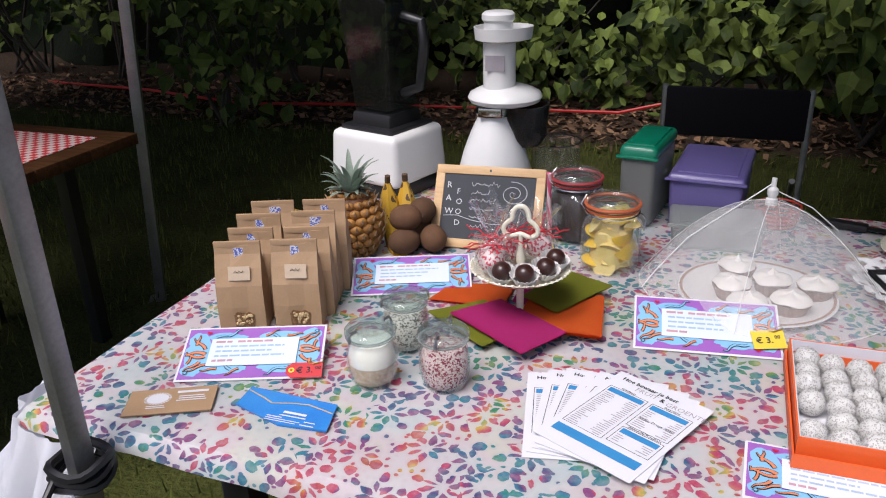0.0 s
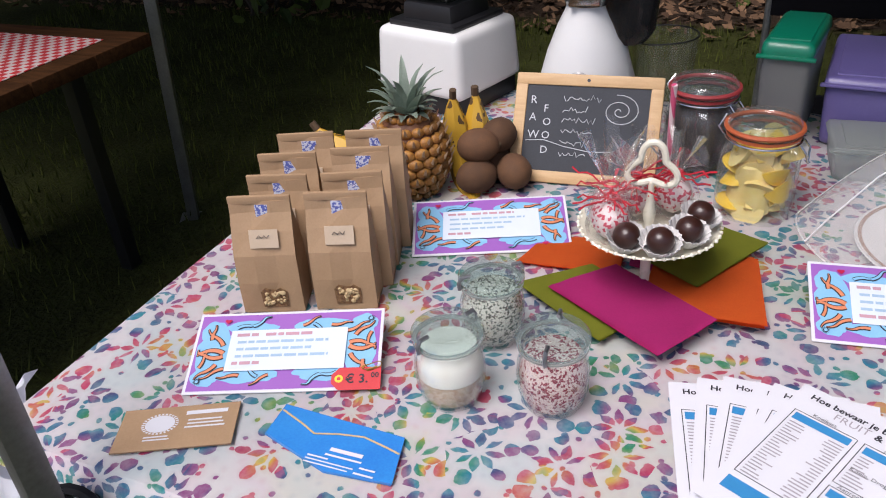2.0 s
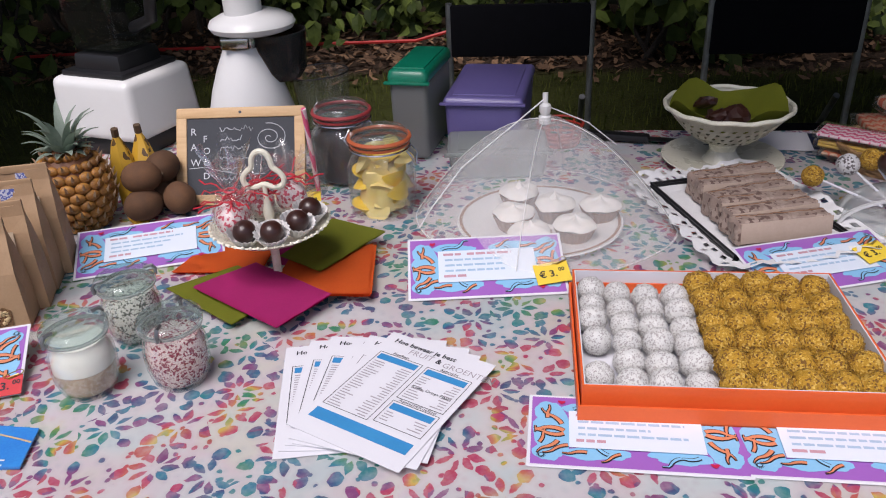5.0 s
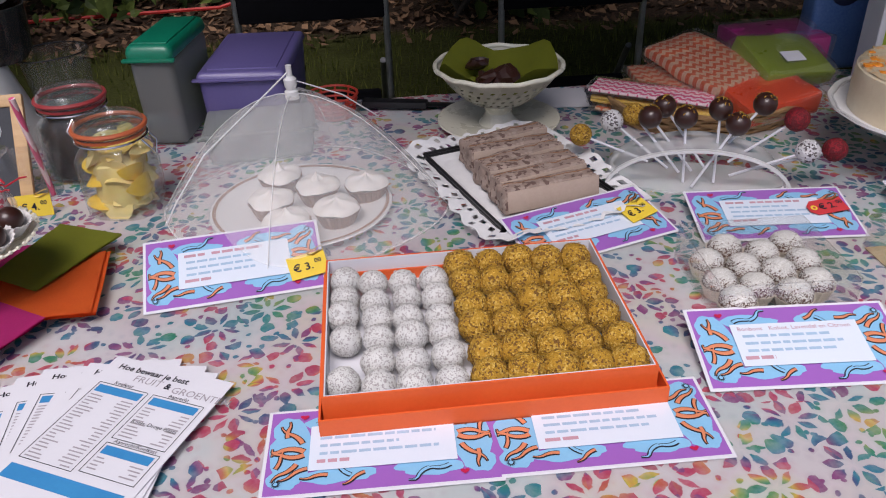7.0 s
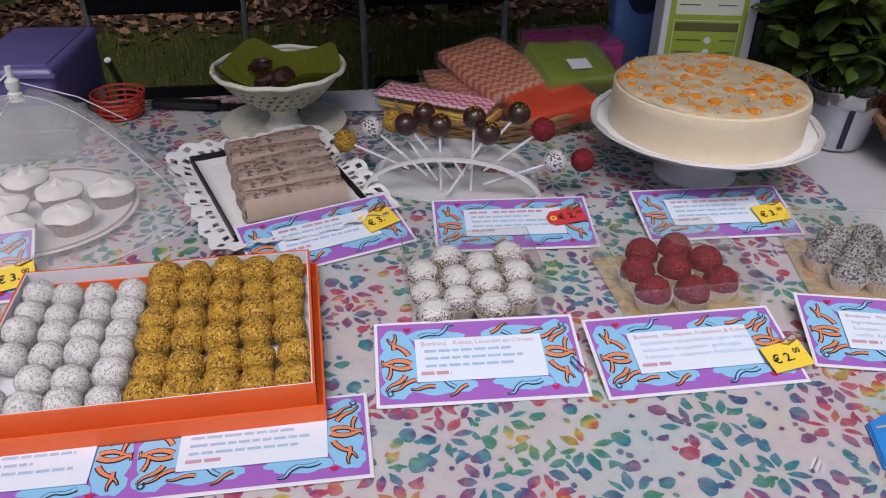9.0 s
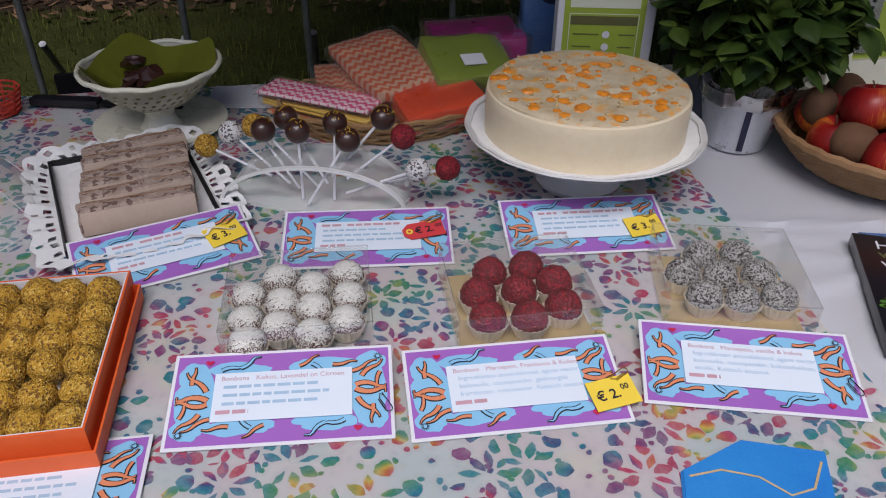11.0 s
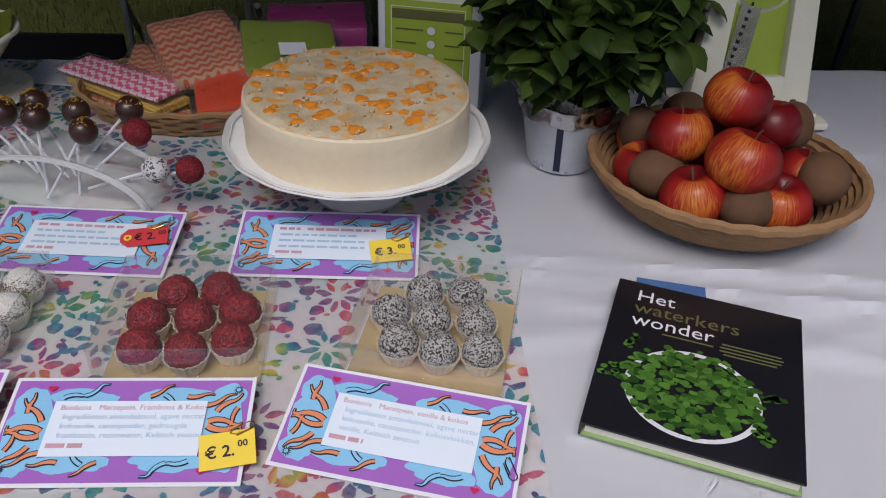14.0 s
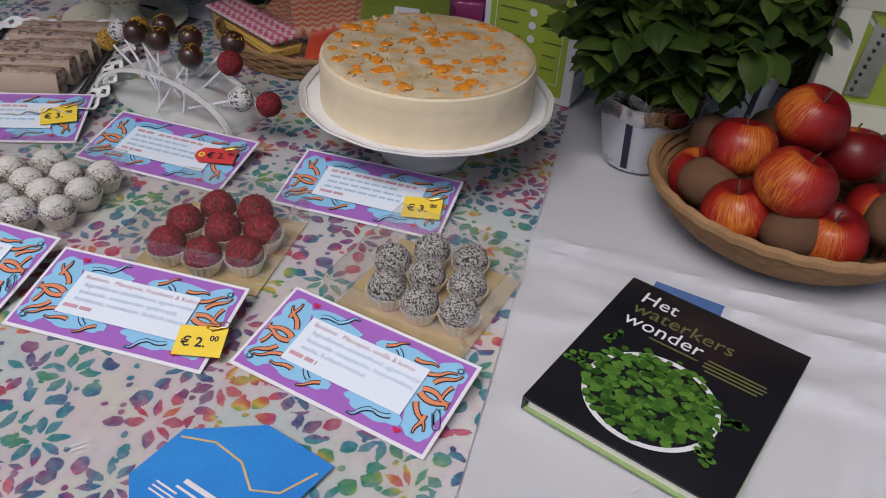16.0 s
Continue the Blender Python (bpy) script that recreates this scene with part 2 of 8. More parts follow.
def kiwi_skin():
    return surface("kiwi_skin", (0.135, 0.064, 0.028), (0.07, 0.032, 0.015), 0.85, 0, 60, 900, 0.35, 0.0008, 0.5, vary=0.2)


def apple_skin():
    n = Net("apple_skin")
    P = n.coords()
    sep = n.add("ShaderNodeSeparateXYZ", Vector=P)
    th = n.math("ARCTAN2", sep.outputs[1], sep.outputs[0])
    a = n.noise(P, 18, 3)
    streak = n.noise(n.add("ShaderNodeCombineXYZ", X=n.math("MULTIPLY", th, 4.0), Y=n.math("MULTIPLY", sep.outputs[2], 12.0)).outputs[0], 5, 4)
    r = n.t.nodes.new("ShaderNodeObjectInfo").outputs["Random"]
    side = n.math("SINE", n.math("ADD", th, n.math("MULTIPLY", r, 6.28)))
    f = n.math("ADD", n.math("MULTIPLY_ADD", side, 0.28, 0.44), n.math("ADD", n.math("MULTIPLY", streak.outputs[0], 0.42), n.math("MULTIPLY", a.outputs[0], 0.12)))
    n.put(n.p, "Base Color", n.ramp(f, [(0.22, (0.62, 0.40, 0.06)), (0.38, (0.52, 0.16, 0.02)), (0.50, (0.30, 0.015, 0.010)), (0.78, (0.13, 0.004, 0.006))]))
    n.p.inputs["Roughness"].default_value = 0.42
    n.p.inputs["Coat Weight"].default_value = 0.1
    n.p.inputs["Specular IOR Level"].default_value = 0.3
    n.bump(streak.outputs[0], 0.08, 0.001)
    return n.m


def cake_top():
    n = Net("cake_glaze")
    P = n.coords()
    a, b = n.noise(P, 30, 4), n.noise(P, 260, 3)
    blob = n.noise(P, 46, 2)
    col = n.ramp(a.outputs[0], [(0.3, (0.48, 0.37, 0.22)), (0.7, (0.68, 0.58, 0.42))])
    f = n.math("MINIMUM", n.math("MAXIMUM", n.math("MULTIPLY", n.math("SUBTRACT", blob.outputs[0], 0.55), 7.0), 0.0), 0.9)
    n.put(n.p, "Base Color", n.mix(f, col, (0.74, 0.33, 0.035, 1)))
    n.p.inputs["Roughness"].default_value = 0.3
    n.bump(n.math("ADD", blob.outputs[0], n.math("MULTIPLY", b.outputs[0], 0.5)), 0.5, 0.004)
    return n.m


def zigzag(name, a, b):
    n = Net(name)
    P = n.coords()
    sep = n.add("ShaderNodeSeparateXYZ", Vector=P)
    tri = n.math("PINGPONG", n.math("MULTIPLY", sep.outputs[0], 1.0), 0.008)
    f = n.math("GREATER_THAN", n.math("FRACT", n.math("MULTIPLY", n.math("ADD", sep.outputs[1], tri), 62.0)), 0.5)
    n.put(n.p, "Base Color", n.mix(f, rgb(a), rgb(b)))
    n.p.inputs["Roughness"].default_value = 0.35
    n.p.inputs["Coat Weight"].default_value = 0.4
    n.bump(n.noise(P, 60, 3).outputs[0], 0.3, 0.004)
    return n.m


M = dict(
    floral=cloth_print(), gingham=check_cloth(),
    linen=surface("white_linen", (0.90, 0.91, 0.96), (0.85, 0.86, 0.92), 0.75, 0, 5, 700, 0.12, 0.0004, 0.7),
    steel=surface("galvanised_steel", (0.42, 0.43, 0.45), (0.20, 0.20, 0.21), 0.42, 0.9, 14, 160, 0.15, 0.001, 0.6),
    chrome=surface("polished_steel", (0.62, 0.62, 0.63), (0.5, 0.5, 0.5), 0.18, 1.0, 30, 300, 0.03),
    brass=surface("brass", (0.62, 0.42, 0.12), None, 0.3, 1.0),
    plank=wood("weathered_plank", (0.16, 0.085, 0.04), (0.06, 0.03, 0.015), 7),
    pine=wood("pale_pine", (0.62, 0.42, 0.22), (0.48, 0.29, 0.13), 14),
    black=surface("black_plastic", (0.012, 0.012, 0.014), None, 0.4, 0, 40, 300, 0.1),
    fabric=surface("black_fabric", (0.006, 0.006, 0.008), (0.003, 0.003, 0.004), 0.95, 0, 40, 700, 0.2),
    white=surface("white_plastic", (0.72, 0.72, 0.71), (0.66, 0.66, 0.65), 0.32, 0, 12, 300, 0.04, 0.001, 0.8, coat=0.2),
    cream=surface("cream_plastic", (0.72, 0.70, 0.58), (0.62, 0.60, 0.48), 0.4, 0, 12, 300, 0.05),
    china=surface("glazed_china", (0.72, 0.71, 0.70), (0.64, 0.63, 0.62), 0.2, 0, 25, 200, 0.04, coat=0.4),
    creamware=surface("cream_glazed_ware", (0.76, 0.74, 0.62), (0.66, 0.63, 0.50), 0.28, 0, 25, 200, 0.06, coat=0.3),
    paper=surface("white_paper", (0.67, 0.67, 0.71), (0.63, 0.63, 0.67), 0.6, 0, 12, 500, 0.05),
    lace=surface("paper_lace", (0.80, 0.80, 0.80), (0.70, 0.70, 0.70), 0.8, 0, 80, 500, 0.2),
    kraft=surface("kraft_paper", (0.44, 0.29, 0.165), (0.32, 0.20, 0.11), 0.6, 0, 22, 420, 0.2, 0.002, 0.6),
    cell=clear("cellophane", (0.98, 0.98, 0.98), 0.022, 0.10, 1.0, 0.9),
    glass=clear("jar_glass", (0.95, 0.97, 0.965), 0.014, 0.05, 0.9, 0.7),
    lidglass=clear("thick_lid_glass", (0.74, 0.82, 0.81), 0.04, 0.08, 0.9, 0.8),
    clearbox=clear("clear_plastic", (0.98, 0.98, 0.975), 0.018, 0.08, 0.9, 0.4),
    net=clear("fine_net", (0.97, 0.96, 0.95), 0.25, 0.8, 0.10, 0.10),
    frost=clear("frosted_plastic", (0.55, 0.62, 0.60), 0.16, 0.3, 0.5),
    smoke=clear("smoked_plastic", (0.46, 0.50, 0.48), 0.006, 0.1, 0.6),
    amber=clear("brown_plastic", (0.20, 0.10, 0.05), 0.03, 0.1, 0.6),
    purple=surface("purple_card_ink", (0.34, 0.13, 0.47), (0.30, 0.11, 0.43), 0.4, 0, 20, 400, 0.03, coat=0.3),
    sky=surface("pale_blue_ink", (0.26, 0.53, 0.74), (0.20, 0.45, 0.68), 0.4, 0, 20, 400, 0.03, coat=0.3),
    flame=surface("orange_ink", (0.68, 0.25, 0.13), (0.62, 0.21, 0.10), 0.4, 0, 20, 400, 0.03, coat=0.3),
    ink=surface("dark_ink", (0.02, 0.02, 0.03), None, 0.5, 0, 20, 400, 0.0),
    grey=surface("grey_ink", (0.36, 0.33, 0.36), None, 0.5, 0, 20, 400, 0.0),
    pinkink=surface("faded_red_ink", (0.56, 0.32, 0.38), None, 0.5, 0, 20, 400, 0.0),
    blueink=surface("faded_blue_ink", (0.38, 0.54, 0.70), None, 0.5, 0, 20, 400, 0.0),
    panel=surface("pale_label_paper", (0.68, 0.74, 0.82), (0.63, 0.70, 0.79), 0.45, 0, 14, 400, 0.02, coat=0.2),
    heart=surface("red_ink", (0.55, 0.02, 0.08), None, 0.4, 0, 20, 400, 0.0),
    yellow=surface("yellow_card", (0.80, 0.60, 0.05), (0.74, 0.52, 0.04), 0.6, 0, 20, 400, 0.05),
    redcard=surface("red_card", (0.60, 0.05, 0.05), (0.52, 0.03, 0.04), 0.6, 0, 20, 400, 0.05),
    orangebox=surface("orange_cardboard", (0.76, 0.13, 0.025), (0.68, 0.10, 0.02), 0.5, 0, 14, 300, 0.05),
    napo=surface("orange_paper", (0.80, 0.14, 0.015), (0.70, 0.10, 0.01), 0.85, 0, 30, 500, 0.3, 0.0015),
    napg=surface("lime_paper", (0.27, 0.29, 0.02), (0.21, 0.23, 0.015), 0.85, 0, 30, 500, 0.3, 0.0015),
    napp=surface("magenta_paper", (0.58, 0.025, 0.21), (0.48, 0.02, 0.17), 0.85, 0, 30, 500, 0.3, 0.0015),
    leaflet=surface("leaflet_blue", (0.04, 0.26, 0.52), (0.03, 0.20, 0.45), 0.5, 0, 40, 400, 0.0),
    cardblue=surface("glossy_blue_card", (0.02, 0.17, 0.56), (0.04, 0.28, 0.66), 0.35, 0, 12, 400, 0.02, coat=0.3),
    cardpale=surface("pale_blue_print", (0.06, 0.33, 0.70), (0.05, 0.27, 0.62), 0.35, 0, 12, 400, 0.02, coat=0.3),
    slate=surface("slate_board", (0.045, 0.05, 0.06), (0.025, 0.028, 0.035), 0.7, 0, 25, 400, 0.1),
    chalk=surface("chalk", (0.72, 0.74, 0.76), (0.45, 0.47, 0.5), 0.9, 0, 400, 900, 0.0),
    coco=speckled("coconut_dusting", (0.84, 0.83, 0.80), (0.50, 0.46, 0.44), 780, 0.26, 0.85, 0.8),
    gold=speckled("golden_nut_crumb", (0.54, 0.29, 0.02), (0.22, 0.10, 0.012), 560, 0.28, 0.7, 1.0, (0.72, 0.46, 0.09)),
    cocodark=speckled("coconut_over_chocolate", (0.045, 0.032, 0.027), (0.64, 0.62, 0.60), 900, 0.58, 0.8, 0.9),
    cocotop=dusted_top(),
    berry=speckled("raspberry_crumb", (0.15, 0.0015, 0.007), (0.31, 0.006, 0.016), 480, 0.4, 0.6, 0.9),
    silver=speckled("silver_sprinkle", (0.12, 0.10, 0.10), (0.75, 0.74, 0.74), 380, 0.75, 0.4, 1.0),
    choco=surface("dark_chocolate", (0.05, 0.018, 0.012), (0.028, 0.010, 0.008), 0.33, 0, 50, 300, 0.12, coat=0.15),
    cup=surface("paper_case", (0.74, 0.66, 0.54), (0.66, 0.58, 0.46), 0.7, 0, 50, 500, 0.1),
    whitecup=surface("white_paper_case", (0.78, 0.76, 0.74), None, 0.7, 0, 50, 500, 0.1),
    icing=surface("white_icing", (0.72, 0.69, 0.65), (0.64, 0.60, 0.55), 0.5, 0, 60, 300, 0.3, 0.002, sub=0.1),
    crust=surface("brown_sponge", (0.30, 0.16, 0.09), (0.20, 0.10, 0.05), 0.8, 0, 80, 500, 0.5, 0.002),
    slice=speckled("nougat_slice", (0.37, 0.275, 0.225), (0.17, 0.105, 0.085), 190, 0.24, 0.7, 0.6, (0.44, 0.34, 0.28)),
    slicecut=surface("pale_cut_face", (0.50, 0.39, 0.31), (0.42, 0.32, 0.25), 0.6, 0, 40, 300, 0.2, 0.001),
    cakeside=surface("cream_frosting", (0.78, 0.68, 0.50), (0.68, 0.56, 0.38), 0.5, 0, 12, 90, 0.5, 0.004, 0.6, sub=0.1),
    caketop=cake_top(),
    candied=surface("candied_peel", (0.78, 0.30, 0.03), (0.66, 0.20, 0.015), 0.3, 0, 90, 400, 0.3),
    nut=surface("chopped_nut", (0.62, 0.48, 0.28), (0.42, 0.28, 0.12), 0.6, 0, 90, 400, 0.3),
    kiwi=kiwi_skin(), apple=apple_skin(),
    stem=surface("dry_stem", (0.10, 0.06, 0.03), None, 0.8),
    pine_skin=surface("pineapple_skin", (0.20, 0.08, 0.03), (0.08, 0.03, 0.015), 0.6, 0, 45, 300, 0.5, 0.002, 0.5),
    pine_eye=surface("pineapple_eye", (0.46, 0.22, 0.035), (0.16, 0.055, 0.02), 0.55, 0, 120, 500, 0.4, 0.001, 0.5, vary=0.25),
    pine_leaf=surface("pineapple_leaf", (0.40, 0.48, 0.40), (0.24, 0.31, 0.24), 0.5, 0, 40, 300, 0.15),
    spike=surface("dry_husk", (0.42, 0.28, 0.17), None, 0.8),
    banana=speckled("ripe_banana_skin", (0.62, 0.36, 0.03), (0.10, 0.05, 0.015), 120, 0.2, 0.5, 0.1),
    lemon=surface("lemon_rind", (0.78, 0.52, 0.04), (0.68, 0.42, 0.03), 0.4, 0, 80, 600, 0.3),
    pith=surface("lemon_pith", (0.80, 0.66, 0.32), (0.74, 0.54, 0.14), 0.5, 0, 60, 300, 0.2, sub=0.1),
    rubber=surface("orange_rubber", (0.52, 0.12, 0.04), (0.42, 0.09, 0.03), 0.55),
    redrubber=surface("red_rubber", (0.36, 0.04, 0.045), (0.28, 0.03, 0.03), 0.55),
    darkfill=surface("dark_dried_fruit", (0.035, 0.022, 0.022), (0.015, 0.010, 0.010), 0.6, 0, 120, 400, 0.6, 0.004),
    pinkfill=speckled("pink_muesli", (0.72, 0.56, 0.53), (0.28, 0.03, 0.06), 430, 0.36, 0.8, 0.5),
    greyfill=speckled("seed_muesli", (0.66, 0.66, 0.58), (0.10, 0.11, 0.09), 480, 0.3, 0.8, 0.5),
    oat=speckled("oat_layer", (0.52, 0.36, 0.24), (0.62, 0.48, 0.36), 320, 0.5, 0.8, 0.4),
    yog=surface("white_layer", (0.80, 0.78, 0.72), (0.74, 0.71, 0.64), 0.6, 0, 60, 300, 0.1),
    green_lid=surface("green_lid_plastic", (0.0, 0.20, 0.11), (0.0, 0.15, 0.085), 0.35, 0, 12, 200, 0.03, coat=0.2),
    purple_tub=surface("purple_plastic", (0.15, 0.125, 0.32), (0.125, 0.10, 0.27), 0.35, 0, 12, 200, 0.03, coat=0.15),
    redplastic=surface("red_plastic", (0.50, 0.05, 0.03), None, 0.4),
    wicker=wood("wicker", (0.42, 0.25, 0.11), (0.22, 0.12, 0.05), 40),
    cork=surface("woven_grass", (0.34, 0.195, 0.09), (0.19, 0.095, 0.04), 0.7, 0, 40, 400, 0.5, 0.002),
    pinkstraw=zigzag("pink_striped_straw", (0.80, 0.62, 0.64), (0.70, 0.10, 0.22)),
    yellowstraw=surface("yellow_straw", (0.72, 0.50, 0.10), (0.62, 0.38, 0.06), 0.5),
    chevron=zigzag("orange_chevron_paper", (0.56, 0.36, 0.24), (0.55, 0.11, 0.045)),
    orangefoil=surface("orange_wrapped_paper", (0.72, 0.08, 0.02), (0.58, 0.05, 0.015), 0.3, 0, 20, 200, 0.4, 0.006, coat=0.6),
    limefoil=surface("lime_wrapped_paper", (0.23, 0.30, 0.03), (0.16, 0.21, 0.02), 0.3, 0, 20, 200, 0.4, 0.006, coat=0.6),
    magfoil=surface("magenta_wrapped_paper", (0.40, 0.02, 0.20), (0.28, 0.012, 0.13), 0.3, 0, 20, 200, 0.4, 0.006, coat=0.6),
    boxgreen=surface("lime_box_print", (0.34, 0.44, 0.05), (0.29, 0.38, 0.04), 0.45, 0, 14, 300, 0.02),
    boxpale=surface("pale_box_print", (0.70, 0.72, 0.60), (0.62, 0.64, 0.52), 0.45, 0, 14, 300, 0.02),
    packblue=surface("blue_pack_print", (0.12, 0.22, 0.42), (0.03, 0.08, 0.26), 0.4, 0, 6, 200, 0.03),
    navy=surface("navy_print", (0.012, 0.016, 0.05), None, 0.4),
    coolblue=surface("blue_tarp", (0.01, 0.08, 0.42), (0.008, 0.06, 0.33), 0.5, 0, 8, 200, 0.2),
    leafgreen=leafy("basil_leaf", (0.060, 0.095, 0.016), (0.014, 0.030, 0.006), 0.5),
    hedge=leafy("hedge_leaf", (0.125, 0.165, 0.035), (0.010, 0.020, 0.005), 0.6),
    litter=leafy("dry_litter", (0.22, 0.13, 0.075), (0.05, 0.03, 0.02), 0.9),
    blade=leafy("grass_blade", (0.095, 0.105, 0.022), (0.032, 0.042, 0.008), 0.9),
    bark=wood("dark_bark", (0.05, 0.038, 0.028), (0.02, 0.015, 0.012), 12, 0.9),
    redcable=surface("red_cable", (0.42, 0.02, 0.015), None, 0.5),
    lawn=lawn(),
    # near black: the shade behind the hedge is put into this colour
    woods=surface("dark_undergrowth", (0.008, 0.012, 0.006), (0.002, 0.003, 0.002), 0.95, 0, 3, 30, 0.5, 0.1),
    book=surface("black_book_cover", (0.012, 0.012, 0.016), (0.007, 0.007, 0.010), 0.32, 0, 12, 200, 0.02, coat=0.3),
    bookspine=surface("green_endpaper", (0.25, 0.36, 0.14), None, 0.5),
    pages=surface("page_edges", (0.76, 0.74, 0.66), (0.62, 0.60, 0.53), 0.8, 0, 30, 900, 0.2),
    cress=leafy("watercress_print", (0.085, 0.20, 0.03), (0.012, 0.045, 0.008), 0.35),
    oliveink=surface("olive_ink", (0.13, 0.13, 0.05), None, 0.4),
    foil=surface("silver_foil", (0.70, 0.72, 0.76), (0.52, 0.54, 0.60), 0.3, 0.35, 30, 200, 0.2, 0.003),
    basilpink=surface("crimson_ink", (0.42, 0.03, 0.14), None, 0.5),
    soil=surface("potting_soil", (0.03, 0.02, 0.015), None, 0.95),
    ribbon=surface("red_ribbon", (0.60, 0.03, 0.05), None, 0.4),
    candy=speckled("wrapped_sweets", (0.74, 0.62, 0.60), (0.55, 0.06, 0.10), 300, 0.28, 0.4, 0.3),
    plank2=wood("stained_bench", (0.095, 0.040, 0.014), (0.03, 0.013, 0.006), 7, 0.95),
    leafbag=surface("granola", (0.30, 0.17, 0.07), (0.10, 0.04, 0.02), 0.6, 0, 200, 500, 0.8, 0.004, 0.3),
    canvas=surface("dark_canvas", (0.03, 0.036, 0.03), (0.02, 0.025, 0.02), 0.9, 0, 4, 300, 0.1),
    bluelabel=speckled("blue_white_seal", (0.62, 0.64, 0.74), (0.10, 0.13, 0.42), 520, 0.5, 0.5, 0.0),
    sticker=surface("pale_sticker", (0.58, 0.46, 0.34), (0.52, 0.40, 0.28), 0.35, 0, 30, 400, 0.02),
    goldcard=surface("gold_card", (0.55, 0.43, 0.24), (0.44, 0.33, 0.17), 0.35, 0.25, 20, 300, 0.02),
    milky=clear("milky_plastic", (0.86, 0.89, 0.88), 0.34, 0.2, 0.6, 0.3),
    smoked_tub=clear("smoked_tub", (0.42, 0.46, 0.45), 0.17, 0.3, 0.4, 0.3),
)


# ---- geometry helpers ----
def part(name, bm, material, parent=None, label="", at=None, smooth=True):
    """Links a bmesh as one mesh object, under a thing or a part."""
    me = bpy.data.meshes.new(name)
    bm.to_mesh(me)
    bm.free()
    me.materials.append(M[material])
    if smooth:
        me.polygons.foreach_set("use_smooth", [True] * len(me.polygons))
        me.set_sharp_from_angle(angle=radians(38))
    ob = new(name, me)
    if parent:
        ob.parent = parent
    if at is not None:
        ob.matrix_basis = at
    if label:
        ob["label"] = label
    if material in ("glass", "clearbox", "cell", "net", "frost", "lidglass", "milky"):
        ob.visible_shadow = False
    return ob


def again(ob, parent, at):
    """Another part on the same mesh."""
    o = new(ob.name.split(".")[0], ob.data)
    o.parent, o.matrix_basis = parent, at
    if "label" in ob:
        o["label"] = ob["label"]
    return o


def thing(name, label, category, at, group="", kind=""):
    ob = new(name)
    ob.empty_display_size = 0.02
    ob.matrix_basis = at
    return tagged(ob, label, category, group, kind)


def join(*bms):
    out = bmesh.new()
    for b in bms:
        me = bpy.data.meshes.new("tmp")
        b.to_mesh(me)
        b.free()
        out.from_mesh(me)
        bpy.data.meshes.remove(me)
    return out


def moved(bm, m):
    bm.transform(m)
    return bm


def box(dx, dy, dz, bevel=0.0, taper=1.0, seg=2):
    """A box on its base, its corners rounded; taper: the top's size against the base."""
    bm = bmesh.new()
    bmesh.ops.create_cube(bm, size=1.0)
    for v in bm.verts:
        k = taper if v.co.z > 0 else 1.0
        v.co = Vector((v.co.x * dx * k, v.co.y * dy * k, (v.co.z + 0.5) * dz))
    if bevel:
        bmesh.ops.bevel(bm, geom=bm.edges[:], offset=bevel, segments=seg, profile=0.6, affect="EDGES")
    return bm


def lathe(profile, seg=48, wave=None):
    """Turns (r, z) pairs round z; wave(angle, r, z) -> (r, z)."""
    bm = bmesh.new()
    rings = []
    for r, z in profile:
        if r < 1e-6:
            rings.append([bm.verts.new((0, 0, z))])
            continue
        ring = []
        for i in range(seg):
            a = 2 * math.pi * i / seg
            rr, zz = wave(a, r, z) if wave else (r, z)
            ring.append(bm.verts.new((rr * math.cos(a), rr * math.sin(a), zz)))
        rings.append(ring)
    for p, q in zip(rings, rings[1:]):
        for i in range(seg):
            j = (i + 1) % seg
            if len(p) == 1 and len(q) == 1:
                continue
            if len(p) == 1:
                bm.faces.new((p[0], q[j], q[i]))
            elif len(q) == 1:
                bm.faces.new((p[i], p[j], q[0]))
            else:
                bm.faces.new((p[i], p[j], q[j], q[i]))
    bmesh.ops.recalc_face_normals(bm, faces=bm.faces[:])
    return bm


def tube(points, r, seg=8, closed=False, radii=None):
    """A round bar along points."""
    bm = bmesh.new()
    pts = [Vector(p) for p in points]
    n = len(pts)
    rings = []
    side = None
    for i, p in enumerate(pts):
        a = pts[(i - 1) % n] if closed or i else p
        b = pts[(i + 1) % n] if closed or i < n - 1 else p
        d = (b - a).normalized()
        if side is None:
            side = d.orthogonal().normalized()
        side = (side - d * side.dot(d)).normalized()
        up = d.cross(side)
        rr = radii[i] if radii else r
        rings.append([bm.verts.new(p + (side * math.cos(2 * math.pi * k / seg) + up * math.sin(2 * math.pi * k / seg)) * rr) for k in range(seg)])
    for i in range(n if closed else n - 1):
        p, q = rings[i], rings[(i + 1) % n]
        for k in range(seg):
            bm.faces.new((p[k], p[(k + 1) % seg], q[(k + 1) % seg], q[k]))
    if not closed:
        bm.faces.new(rings[0][::-1])
        bm.faces.new(rings[-1])
    bmesh.ops.recalc_face_normals(bm, faces=bm.faces[:])
    return bm


def slab(outline, thick, z=0.0):
    """A flat piece with the given outline."""
    bm = bmesh.new()
    f = bm.faces.new([bm.verts.new((x, y, z)) for x, y in outline])
    if thick:
        g = bmesh.ops.extrude_face_region(bm, geom=[f])
        bmesh.ops.translate(bm, vec=(0, 0, thick), verts=[e for e in g["geom"] if isinstance(e, bmesh.types.BMVert)])
    bmesh.ops.recalc_face_normals(bm, faces=bm.faces[:])
    if not thick and bm.faces[:][0].normal.z < 0:
        bmesh.ops.reverse_faces(bm, faces=bm.faces[:])
    return bm


def rect(w, h, x=0.0, y=0.0):
    return [(x, y), (x + w, y), (x + w, y + h), (x, y + h)]


